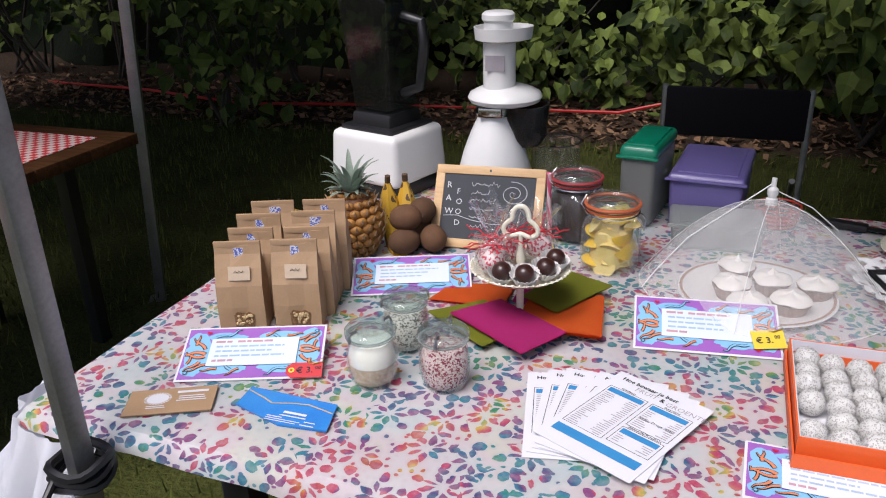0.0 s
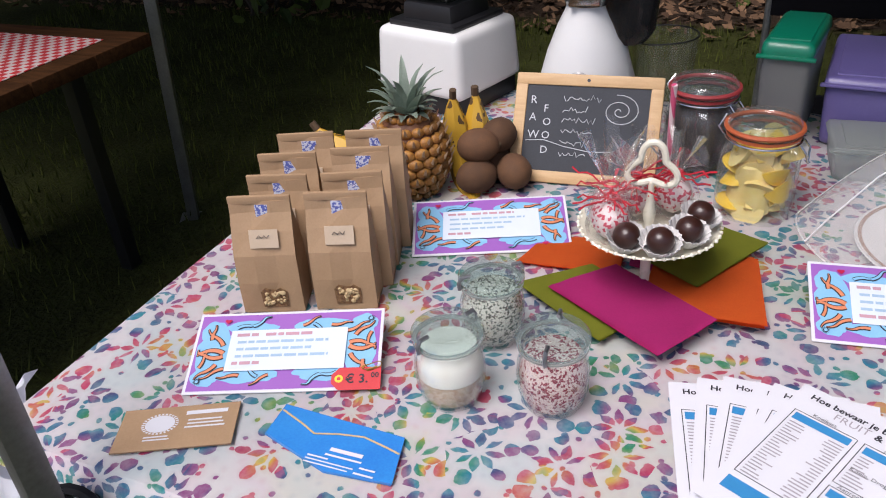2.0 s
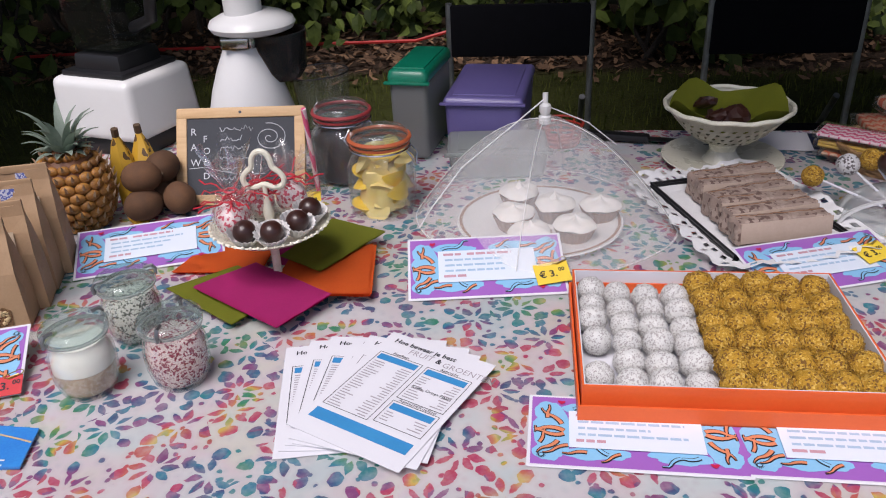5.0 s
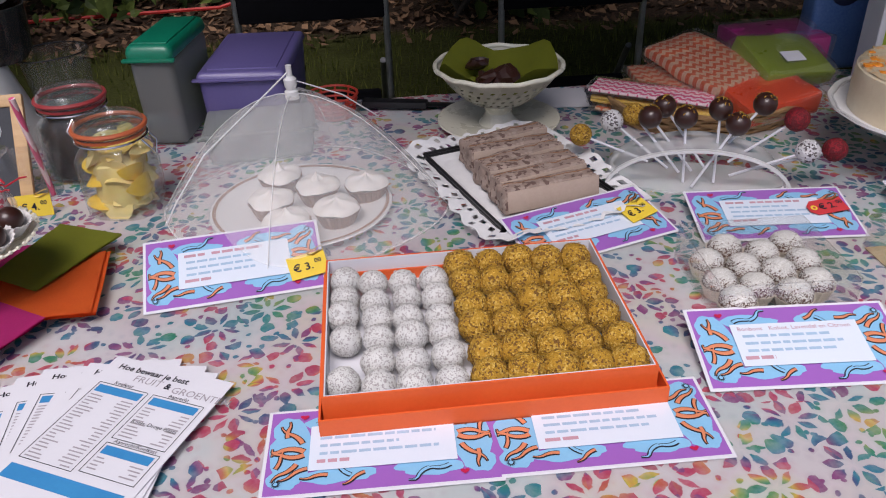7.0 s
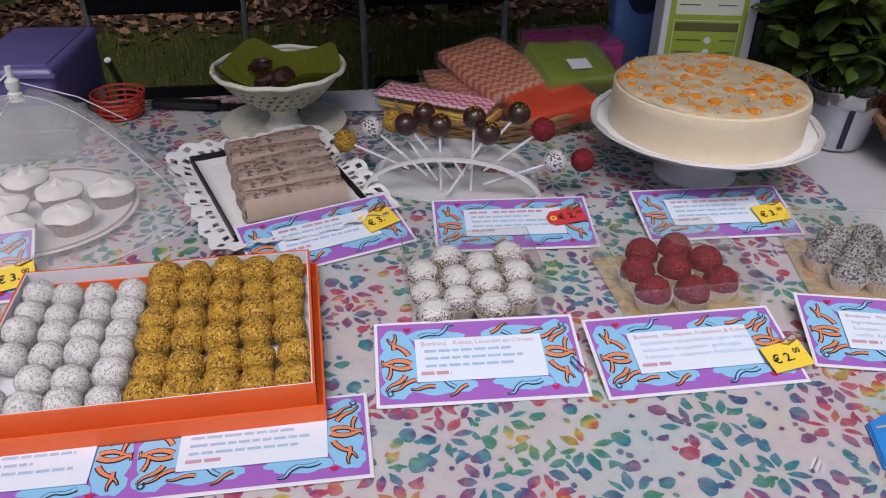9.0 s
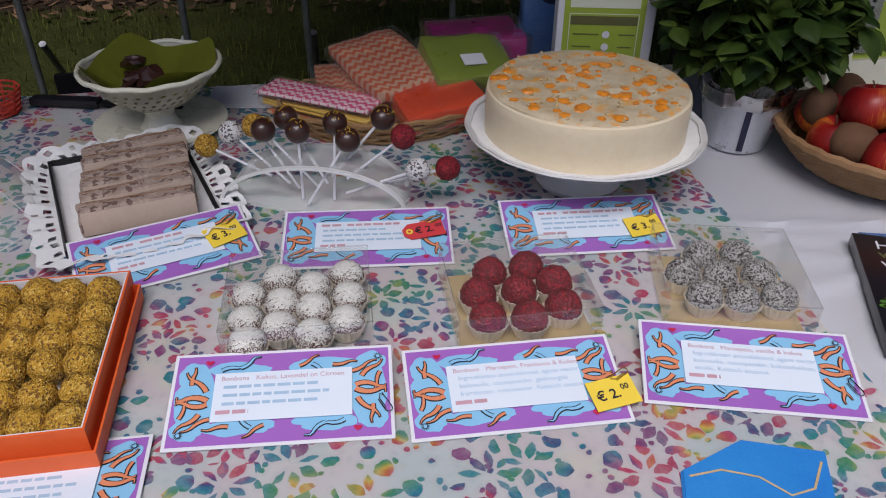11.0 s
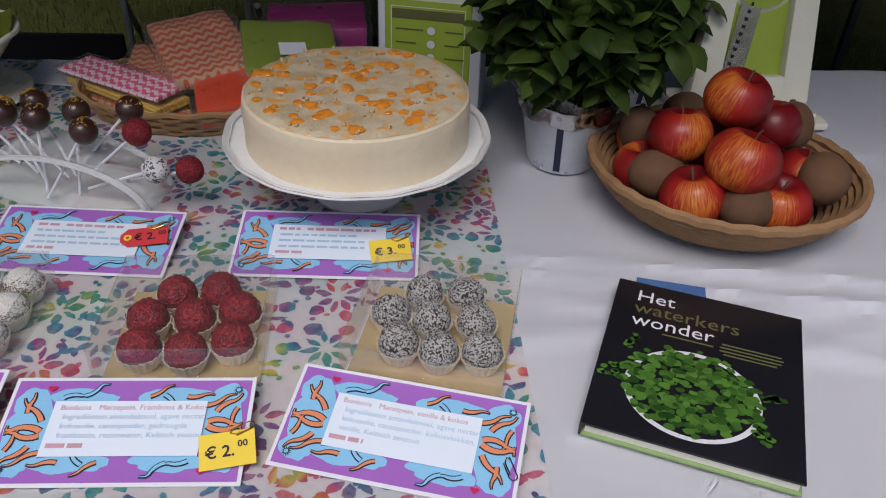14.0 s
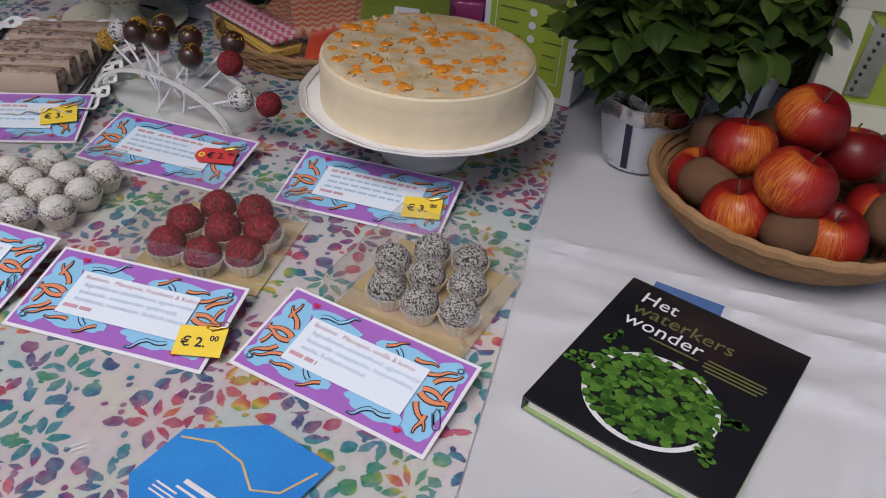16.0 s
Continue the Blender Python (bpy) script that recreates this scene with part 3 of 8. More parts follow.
def ball(r, rough=0.0, freq=3.0, sub=3, seed=0, squash=1.0):
    bm = bmesh.new()
    bmesh.ops.create_icosphere(bm, subdivisions=sub, radius=r)
    off = Vector((seed * 7.3, seed * 3.1, seed * 5.7))
    for v in bm.verts:
        n = v.co.normalized()
        v.co *= 1 + rough * (noise.noise(n * freq + off) + 0.6 * noise.noise(n * freq * 3.1 + off))
        v.co.z *= squash
    return bm


def stroke(points, widths):
    """A flat tapered brush stroke along 2D points."""
    bm = bmesh.new()
    L, R = [], []
    n = len(points)
    for i, (x, y) in enumerate(points):
        a, b = points[max(i - 1, 0)], points[min(i + 1, n - 1)]
        dx, dy = b[0] - a[0], b[1] - a[1]
        k = math.hypot(dx, dy) or 1
        w = widths[i] / 2
        L.append(bm.verts.new((x - dy / k * w, y + dx / k * w, 0)))
        R.append(bm.verts.new((x + dy / k * w, y - dx / k * w, 0)))
    for i in range(n - 1):
        bm.faces.new((R[i], R[i + 1], L[i + 1], L[i]))
    return bm


def words(body, size, material, parent, at, align="LEFT", shear=0.0, bold=0.0):
    cu = bpy.data.curves.new("lettering", "FONT")
    cu.body, cu.size, cu.align_x, cu.shear, cu.offset = body, size, align, shear, bold
    cu.resolution_u = 2
    tmp = new("lettering_curve", cu)
    me = bpy.data.meshes.new_from_object(tmp.evaluated_get(bpy.context.evaluated_depsgraph_get()))
    bpy.data.objects.remove(tmp)
    me.name = "lettering"
    me.materials.clear()
    me.materials.append(M[material])
    ob = new("lettering", me)
    ob.parent, ob.matrix_basis = parent, at
    return ob


rnd = random.Random(7)
YAW = -14.5
U, V = Vector((0.968, -0.25, 0)), Vector((0.25, 0.968, 0))
CORNER = Vector((-0.49, 0.92, 0))


def on_table(u, v, z=0.0):
    p = CORNER + U * u + V * v
    return Vector((p.x, p.y, z))


# ---- ground, woods ----
def build_ground():
    bm = bmesh.new()
    n = 60
    xs = [-400, -60, -20] + [-8 + 16 * i / n for i in range(n + 1)] + [20, 60, 400]
    ys = [-400, -60, -10] + [-4 + 14 * i / n for i in range(n + 1)] + [20, 60, 400]
    g = [[bm.verts.new((x, y, 0.025 * noise.noise(Vector((x * 1.3, y * 1.3, 0))) if abs(x) < 9 and -5 < y < 11 else 0)) for x in xs] for y in ys]
    for j in range(len(ys) - 1):
        for i in range(len(xs) - 1):
            bm.faces.new((g[j][i], g[j][i + 1], g[j + 1][i + 1], g[j + 1][i]))
    tagged(part("ground", bm, "lawn"), "dark lawn with a bare soil strip under the hedge", "ground", kind="structure")
    # blades of grass
    vs, fs = [], []
    r = random.Random(3)
    for _ in range(26000):
        x = r.uniform(-3.6, 4.2)
        y = r.uniform(0.4, 5.0) - 0.25 * x
        if y > 5.0 - 0.25 * x or (r.random() < 0.5 and y < 2.2):
            continue
        h, a, w = r.uniform(0.02, 0.06), r.uniform(0, 6.28), r.uniform(0.002, 0.005)
        lean = r.uniform(0, 0.04)
        k = len(vs)
        dx, dy = math.cos(a), math.sin(a)
        z0 = -0.01
        vs += [(x - dy * w, y + dx * w, z0), (x + dy * w, y - dx * w, z0), (x + dx * lean, y + dy * lean, z0 + h + 0.02)]
        fs.append((k, k + 1, k + 2))
    me = bpy.data.meshes.new("grass")
    me.from_pydata(vs, [], fs)
    me.materials.append(M["blade"])
    tagged(new("grass", me), "short dark green grass of a lawn", "grass", kind="stuff")
    # litter on the soil
    vs, fs = [], []
    for _ in range(5200):
        x = r.uniform(-5.0, 6.0)
        y = r.gauss(5.55, 0.45) - 0.25 * x
        if y < 4.75 - 0.25 * x:
            continue
        s, a = r.uniform(0.012, 0.045), r.uniform(0, 6.28)
        c, d = math.cos(a) * s, math.sin(a) * s
        k = len(vs)
        z = 0.02
        vs += [(x - c, y - d, z), (x + d * 0.5, y - c * 0.5, z + r.uniform(0, 0.03)), (x + c, y + d, z + r.uniform(0, 0.03)), (x - d * 0.5, y + c * 0.5, z)]
        fs.append((k, k + 1, k + 2, k + 3))
    me = bpy.data.meshes.new("leaf_litter")
    me.from_pydata(vs, [], fs)
    me.materials.append(M["litter"])
    tagged(new("leaf_litter", me), "brown dead leaves and twigs on bare soil", "leaf litter", kind="stuff")


def leaf_shape(vs, fs, at, n, along, size, r, ratio=0.8):
    """One pointed leaf, folded along its rib, appended to the lists."""
    side = n.cross(along).normalized()
    k = len(vs)
    w = size * ratio / 2
    fold = n * size * r.uniform(0.02, 0.14)
    curl = n * -size * r.uniform(0.02, 0.2)
    vs += [at, at + along * size * 0.28 + side * w * 0.85 + fold, at + along * size * 0.62 + side * w * 0.75 + fold, at + along * size + curl,
           at + along * size * 0.62 - side * w * 0.75 + fold, at + along * size * 0.28 - side * w * 0.85 + fold, at + along * size * 0.45]
    fs += [(k, k + 1, k + 6), (k + 1, k + 2, k + 6), (k + 2, k + 3, k + 6), (k + 3, k + 4, k + 6), (k + 4, k + 5, k + 6), (k + 5, k, k + 6)]


def bush(x, y, width, depth, height, count, size, seed, low=0.05):
    r = random.Random(seed)
    b = thing("bush", "dark green broad-leaved bush in a hedge", "bush", pose(x, y, 0), "bushes of the hedge")
    stems = []
    tips = []
    for _ in range(9):
        a = Vector((r.uniform(-0.3, 0.3) * width, r.uniform(0, 0.3) * depth, -0.02))
        e = Vector((r.uniform(-0.5, 0.5) * width, r.uniform(-0.4, 0.5) * depth, height * r.uniform(0.5, 1.0)))
        mid = (a + e) / 2 + Vector((r.uniform(-0.1, 0.1), r.uniform(-0.1, 0.1), 0))
        stems.append(tube([a, mid, e], 0.01, 6, radii=[0.016, 0.011, 0.004]))
        tips += [mid, e]
    part("stem", join(*stems), "bark", b)
    vs, fs = [], []
    clumps = [Vector((r.uniform(-0.55, 0.55) * width, r.uniform(-0.45, 0.35) * depth, r.uniform(low, height))) for _ in range(max(6, count // 22))]
    for c in clumps:
        for _ in range(22):
            p = c + Vector((r.gauss(0, 0.13), r.gauss(0, 0.12), r.gauss(0, 0.13)))
            p.z = max(p.z, 0.03)
            n = Vector((r.gauss(0, 0.45), r.gauss(-0.75, 0.4), r.gauss(0.65, 0.35))).normalized()
            al = n.cross(Vector((r.uniform(-1, 1), r.uniform(-1, 1), r.uniform(-0.4, 0.4)))).normalized()
            al = (al + Vector((0, 0, -0.35))).normalized()
            leaf_shape(vs, fs, p, n, al, size * r.uniform(0.6, 1.35), r, r.uniform(0.6, 0.9))
    me = bpy.data.meshes.new("crown")
    me.from_pydata(vs, [], fs)
    me.materials.append(M["hedge"])
    o = new("crown", me)
    o.parent = b
    return b


def build_woods():
    build_ground()
    for i, (x, w, h, n, low) in enumerate([(-4.6, 1.5, 1.9, 240, 0.45), (-3.3, 1.4, 2.0, 280, 0.45), (-1.9, 1.3, 2.0, 430, 0.35), (-0.7, 1.3, 1.6, 420, 0.4), (0.5, 1.4, 0.75, 700, 0.05), (1.7, 1.3, 0.8, 520, 0.1),
                                            (2.75, 1.5, 1.5, 950, 0.1), (4.0, 1.4, 1.6, 700, 0.1), (5.2, 1.4, 1.6, 500, 0.1)]):
        bush(x, 6.15 - 0.25 * x, w, 0.9, h, n, 0.13 if n < 700 else 0.112, 40 + i, low)
    # branches that hang over the lawn
    bush(-1.85, 5.35, 0.8, 0.6, 1.15, 260, 0.12, 90, 0.12)
    bush(2.35, 4.75, 1.0, 0.6, 0.95, 420, 0.15, 91, 0.25)
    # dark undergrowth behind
    # near-black sheet behind, standing in for the shade of the woods
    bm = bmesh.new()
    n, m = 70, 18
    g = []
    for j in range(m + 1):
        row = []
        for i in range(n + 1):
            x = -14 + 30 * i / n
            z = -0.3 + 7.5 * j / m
            # leans forward above 1.2 m to keep sky light off the hedge
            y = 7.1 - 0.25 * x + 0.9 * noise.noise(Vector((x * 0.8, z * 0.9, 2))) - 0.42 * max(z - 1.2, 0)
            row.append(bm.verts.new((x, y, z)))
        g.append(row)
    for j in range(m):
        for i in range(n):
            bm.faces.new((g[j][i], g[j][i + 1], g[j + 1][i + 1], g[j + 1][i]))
    tagged(part("backdrop", bm, "woods"), "near-black sheet for the shade of the woods behind the hedge", "woods", kind="structure")
    pts = [(-4.2, 6.9, 0.03), (-3.0, 6.4, 0.05), (-2.05, 5.95, 0.03), (-1.15, 5.85, 0.04), (-0.2, 5.75, 0.03), (0.8, 5.45, 0.06), (1.1, 5.3, 0.16), (1.6, 5.25, 0.03)]
    tagged(part("cable", tube(pts, 0.012, 6), "redcable"), "red cable lying along the edge of the lawn", "cable")


build_woods()


# ---- stall frame and tables ----
def square_pole(a, b, w, name="tent_pole", label=""):
    a, b = Vector(a), Vector(b)
    d = (b - a)
    o = thing(name, label, "tent pole", Matrix.Translation(a) @ d.to_track_quat("Z", "Y").to_matrix().to_4x4() @ pose(0, 0, 0, 0, 0, 30), "tent poles")
    part("tube", box(w, w, d.length, 0.003), "steel", o)
    part("foot_plate", box(w * 2.6, w * 2.6, 0.006, 0.001), "steel", o)
    return o


front_pole = square_pole((-0.340, 0.817, 0.0), (-0.374, 0.876, 2.2), 0.027, label="square galvanised steel tent pole tied to the table corner")
tie = part("cable_tie", join(*[tube([(0.036 * math.cos(a), 0.036 * math.sin(a), 0.705 + k * 0.011 + 0.004 * math.sin(3 * a + k)) for a in [i * math.pi / 9 for i in range(18)]], 0.006, 6, True) for k in range(3)],
                         tube([(0.035, 0, 0.72), (0.07, 0.02, 0.70), (0.10, -0.01, 0.69)], 0.005), tube([(-0.035, 0, 0.72), (-0.06, -0.03, 0.70)], 0.005)), "black", front_pole, "black cord wound round the pole")
square_pole((-1.2, 2.66, 0.0), (-1.04, 2.62, 2.2), 0.036, label="square galvanised steel tent pole behind a wooden table")


def drape(u0, u1, v0, v1, z, hang, free=(), material="linen", name="tablecloth", label="", step=0.02, fold=(), amp=0.0012, table=(0, 3.2, 0, 1.08)):
    """A cloth on the table that falls over the table's edges; hang: how far, left, right, front, back."""
    bm = bmesh.new()
    a0, a1 = u0 - (hang[0] if "l" not in free else 0), u1 + (hang[1] if "r" not in free else 0)
    b0, b1 = v0 - (hang[2] if "f" not in free else 0), v1 + (hang[3] if "b" not in free else 0)
    nu, nv = round((a1 - a0) / step), round((b1 - b0) / step)
    rad = 0.018

    def roll(d):
        """Distance past the edge -> (outward, drop)."""
        if d <= 0:
            return 0.0, 0.0
        q = rad * math.pi / 2
        if d < q:
            t = d / rad
            return rad * math.sin(t), rad * (1 - math.cos(t))
        return rad, rad + d - q

    g = []
    for j in range(nv + 1):
        row = []
        for i in range(nu + 1):
            u, v = a0 + (a1 - a0) * i / nu, b0 + (b1 - b0) * j / nv
            uc, vc = min(max(u, table[0] + rad), table[1] - rad), min(max(v, table[2] + rad), table[3] - rad)
            ou, du = roll(abs(u - uc))
            ov, dv = roll(abs(v - vc))
            drop = max(du, dv)
            wav = 0.012 * math.sin(u * 17 + 1.2 * math.sin(v * 5)) * min(drop / 0.1, 1) if dv >= du else 0.012 * math.sin(v * 15) * min(drop / 0.1, 1)
            p = on_table(uc + math.copysign(ou, u - uc) + (wav if du > dv else 0), vc + math.copysign(ov, v - vc) - (abs(wav) if dv >= du and v < vc else 0))
            zz = z - drop * (0.9 + 0.3 * noise.noise(Vector((u * 3, v * 3, 4)))) + amp * noise.noise(Vector((u * 9, v * 9, 1)))
            for fu, fv, ang, ht, wd in fold:
                c, s = math.cos(radians(ang)), math.sin(radians(ang))
                d = -(u - fu) * s + (v - fv) * c + 0.012 * noise.noise(Vector((u * 6, 3, 0)))
                along = (u - fu) * c + (v - fv) * s
                zz += ht * math.exp(-(d / wd) ** 2) * (0.7 + 0.6 * noise.noise(Vector((along * 5, ang, 0)))) * (1 if along > 0 else math.exp(-(along / 0.03) ** 2))
            row.append(bm.verts.new((p.x, p.y, zz)))
        g.append(row)
    for j in range(nv):
        for i in range(nu):
            bm.faces.new((g[j][i], g[j][i + 1], g[j + 1][i + 1], g[j + 1][i]))
    bmesh.ops.solidify(bm, geom=bm.faces[:], thickness=0.001)
    bmesh.ops.recalc_face_normals(bm, faces=bm.faces[:])
    o = part(name, bm, material)
    return tagged(o, label, "tablecloth")


drape(2.0, 3.2, 0.0, 1.08, T - 0.005, (0, 0.25, 0.25, 0.15), "l", "linen", label="plain white cotton tablecloth with fold creases", step=0.0125, amp=0.0032,
      fold=((2.06, 0.5, -8, 0.010, 0.009), (2.06, 0.472, -11, 0.009, 0.008), (2.06, 0.36, 7, 0.007, 0.013), (2.1, 0.72, 3, 0.006, 0.015), (2.35, 0.1, 80, 0.005, 0.014), (2.1, 0.13, -25, 0.005, 0.02), (2.1, 0.42, -20, 0.006, 0.012), (2.08, 0.24, 20, 0.005, 0.014), (2.6, 0.2, 65, 0.006, 0.015)))
drape(0.0, 2.04, 0.0, 1.08, T - 0.001, (0.03, 0, 0.03, 0.03), "r", "floral", label="white cotton tablecloth printed with watercolour flowers")


def corner_drape():
    """White under-cloth that bunches at the table's corner."""
    bm = bmesh.new()
    n, m = 60, 26
    path = [(-0.478, 1.05), (-0.488, 1.0), (-0.490, 0.955), (-0.46, 0.912), (-0.40, 0.888), (-0.33, 0.872)]
    g = []
    for j in range(m + 1):
        t = j / m
        row = []
        for i in range(n + 1):
            s = i / n * (len(path) - 1)
            k = min(int(s), len(path) - 2)
            f = s - k
            x, y = path[k][0] * (1 - f) + path[k + 1][0] * f, path[k][1] * (1 - f) + path[k + 1][1] * f
            out = 0.03 + 0.30 * t * (0.6 + 0.4 * math.sin(i * 0.55)) + 0.03 * noise.noise(Vector((i * 0.2, t * 4, 3)))
            c = Vector((x + 0.05, y - 1.15, 0)).normalized() if k < 2 else Vector((-0.55, -0.83, 0))
            c = Vector((-0.9, -0.25, 0)) if k < 2 else c
            length = 0.55 * (0.55 + 0.45 * math.sin(math.pi * min(i / n * 1.15, 1)))
            row.append(bm.verts.new((x + c.x * out, y + c.y * out * 0.35, T - 0.022 - length * t)))
        g.append(row)
    for j in range(m):
        for i in range(n):
            bm.faces.new((g[j][i], g[j][i + 1], g[j + 1][i + 1], g[j + 1][i]))
    bmesh.ops.solidify(bm, geom=bm.faces[:], thickness=0.0015)
    tagged(part("under_cloth", bm, "linen"), "white cloth bunched and hanging at the table corner", "tablecloth")


corner_drape()


def trestle_table(name, label, at, w, d, h, material):
    t = thing(name, label, "table", at)
    n = max(3, round(d / 0.19))
    for i in range(n):
        part("plank", moved(box(w, d / n - 0.004, 0.035, 0.003), pose(w / 2, d / n * (i + 0.5), h - 0.035)), material, t)
    for x in (0.25, w - 0.25):
        for y in (0.08, d - 0.08):
            part("leg", moved(box(0.045, 0.045, h - 0.035, 0.003), pose(x, y, 0)), "black", t)
        part("crossbar", moved(box(0.04, d - 0.1, 0.04, 0.003), pose(x, d / 2, h - 0.077)), "black", t)
    return t


trestle_table("trestle_table", "long wooden trestle table under the cloths", pose(CORNER.x + 0.02, CORNER.y + 0.01, 0, 0, 0, YAW) @ pose(0.01, 0.012, 0), 1.56, 1.05, T - 0.013, "plank")
trestle_table("trestle_table", "long wooden trestle table under the cloths", pose(CORNER.x + 0.02, CORNER.y + 0.01, 0, 0, 0, YAW) @ pose(1.58, 0.012, 0), 1.58, 1.05, T - 0.013, "plank")
side = trestle_table("side_table", "brown wooden table with a red checked cloth", pose(-1.01, 2.36, 0, 0, 0, YAW) @ pose(-1.0, -1.6, 0), 1.0, 1.6, 0.745, "plank2")
tagged(part("runner", box(0.72, 1.35, 0.002, 0.0005), "gingham", None, at=pose(-1.01, 2.36, 0.7455, 0, 0, YAW) @ pose(-0.44, -0.76, 0)), "red and white checked cloth on a wooden table", "tablecloth")
bench = thing("bench", "brown wooden bench plank beside the table", "bench", pose(0.1, 0.98, 0, 0, 0, YAW))
part("seat", moved(box(0.5, 0.24, 0.035, 0.004), pose(0, 0, 0.42)), "plank", bench)
for x in (-0.2, 0.2):
    part("leg", moved(box(0.04, 0.2, 0.42, 0.003), pose(x, 0, 0)), "plank", bench)


def folding_chair(x, y):
    c = thing("folding_chair", "folding chair with a black backrest and steel tube frame", "chair", pose(x, y, 0, 0, 0, YAW), "chairs behind the table")
    for s in (-0.232, 0.232):
        part("leg", tube([(s, 0, 0.0), (s, 0.0, 0.78)], 0.011, 10), "steel", c)
        part("leg", tube([(s * 0.92, 0.42, 0.0), (s * 0.92, 0.05, 0.45)], 0.011, 10), "steel", c)
    part("backrest", moved(box(0.46, 0.022, 0.17, 0.009), pose(0, 0.0, 0.605)), "fabric", c)
    part("seat", moved(box(0.40, 0.025, 0.30, 0.01), pose(0, 0.03, 0.06)), "fabric", c, "seat folded down")
    return c


folding_chair(0.893, 2.806)
folding_chair(1.70, 2.598)


# ---- unseen canvas roofs (poles suggest a tent), added to shade the stalls ----
def shade_roof(u0, u1, v0, v1):
    bm = bmesh.new()
    n = 24
    g = []
    for j in range(n + 1):
        row = []
        for i in range(n + 1):
            u, v = u0 + (u1 - u0) * i / n, v0 + (v1 - v0) * j / n
            row.append(bm.verts.new(on_table(u, v, 2.2 + 0.6 * math.sin(math.pi * j / n) ** 0.8)))
        g.append(row)
    for j in range(n):
        for i in range(n):
            bm.faces.new((g[j][i], g[j][i + 1], g[j + 1][i + 1], g[j + 1][i]))
    bmesh.ops.solidify(bm, geom=bm.faces[:], thickness=0.002)
    tagged(part("canopy", bm, "canvas"), "unseen dark green canvas roof added to shade the stalls", "canopy", kind="structure")


# edges set so light reaches the table front and fades towards the back
shade_roof(0.45, 4.6, -0.02, 3.5)
# second added roof, keeps light off the side table and the left lawn
shade_roof(-6.0, -0.95, 0.0, 4.4)


# ---- printed cards, leaflets, price tags ----
def blob(cx, cy, rx, ry, seed, n=26, rough=0.22):
    out = []
    for i in range(n):
        a = 2 * math.pi * i / n
        k = 1 + rough * noise.noise(Vector((math.cos(a) * 1.7 + seed * 3.7, math.sin(a) * 1.7, seed)))
        out.append((cx + rx * k * math.cos(a), cy + ry * k * math.sin(a)))
    return out


def curl(x, y, ang, size, bend, wide, n=9):
    """Points and widths of one flame-like lick."""
    pts, ws = [], []
    a = radians(ang)
    for i in range(n):
        t = i / (n - 1)
        pts.append((x, y))
        ws.append(wide * (1 - t) ** 0.85 * (0.75 + 0.25 * math.sin(math.pi * t)) + 0.0003)
        x, y = x + math.cos(a) * size / n, y + math.sin(a) * size / n
        a += radians(bend) / n * (1.0 if t < 0.5 else -1.6)
    return pts, ws


def card_art():
    """The ornament of a sign, piece by piece: name, shape, material, height."""
    w, h = 0.21, 0.105
    out = []
    for mir in (0, 1):
        def fx(p):
            return [((w - x) if mir else x, (h - y) if mir else y) for x, y in p]
        for k, (cx, cy, rx, ry) in enumerate([(0.026, 0.052, 0.020, 0.036), (0.020, 0.080, 0.014, 0.013), (0.021, 0.020, 0.015, 0.012), (0.060, 0.0845, 0.026, 0.0085), (0.082, 0.0815, 0.012, 0.006),
                                              (0.060, 0.0205, 0.026, 0.0085), (0.084, 0.0205, 0.016, 0.007)]):
            out.append(("blue_cloud", slab(fx(blob(cx, cy, rx, ry, k + mir * 3, 26, 0.3)), 0), "sky", 0.0017 + 0.00003 * k))
        licks = [(0.036, 0.050, 150, 0.046, 120, 0.0065), (0.036, 0.046, 200, 0.040, -120, 0.0058), (0.034, 0.060, 118, 0.036, 80, 0.0052), (0.030, 0.036, 238, 0.032, -90, 0.0050), (0.040, 0.030, 190, 0.032, 85, 0.0042),
                 (0.020, 0.068, 100, 0.024, -70, 0.0042), (0.012, 0.032, 60, 0.026, 70, 0.0036), (0.046, 0.083, 30, 0.028, -95, 0.0040), (0.064, 0.085, 20, 0.028, 100, 0.0036), (0.058, 0.021, 170, 0.028, 80, 0.0040),
                 (0.078, 0.019, 150, 0.030, -80, 0.0038), (0.090, 0.021, 200, 0.026, 70, 0.0034)]
        for k, (x, y, a, sz, b, wd) in enumerate(licks):
            p, ws = curl(x, y, a, sz, b, wd)
            p = fx([(max(q[0], 0.0075), min(max(q[1], 0.008), h - 0.008)) for q in p])
            out.append(("dark_outline", stroke(p, [q * 0.95 + 0.0023 for q in ws]), "ink", 0.0021 + 0.00003 * k))
            out.append(("flame", stroke(p, [q * 0.95 for q in ws]), "flame" if k < 7 or k in (9, 11) else "sky", 0.0026 + 0.00003 * k))
        hx, hy = fx([(0.034, 0.0925)])[0]
        out.append(("heart", slab([(hx + 0.0040 * math.sin(t) ** 3, hy + 0.0034 * (13 * math.cos(t) - 5 * math.cos(2 * t) - 2 * math.cos(3 * t)) / 16) for t in [i * math.pi / 10 for i in range(20)]], 0), "heart", 0.0031))
        sx, sy = fx([(0.014, 0.0145)])[0]
        out.append(("sun_ray", slab([(sx + (0.0048 if i % 2 else 0.0022) * math.cos(i * math.pi / 12), sy + (0.0048 if i % 2 else 0.0022) * math.sin(i * math.pi / 12)) for i in range(24)], 0), "ink", 0.0030))
        out.append(("sun_disc", slab(blob(sx, sy, 0.0019, 0.0019, 1, 12, 0), 0), "sky", 0.0032))
    return out


ART = {}


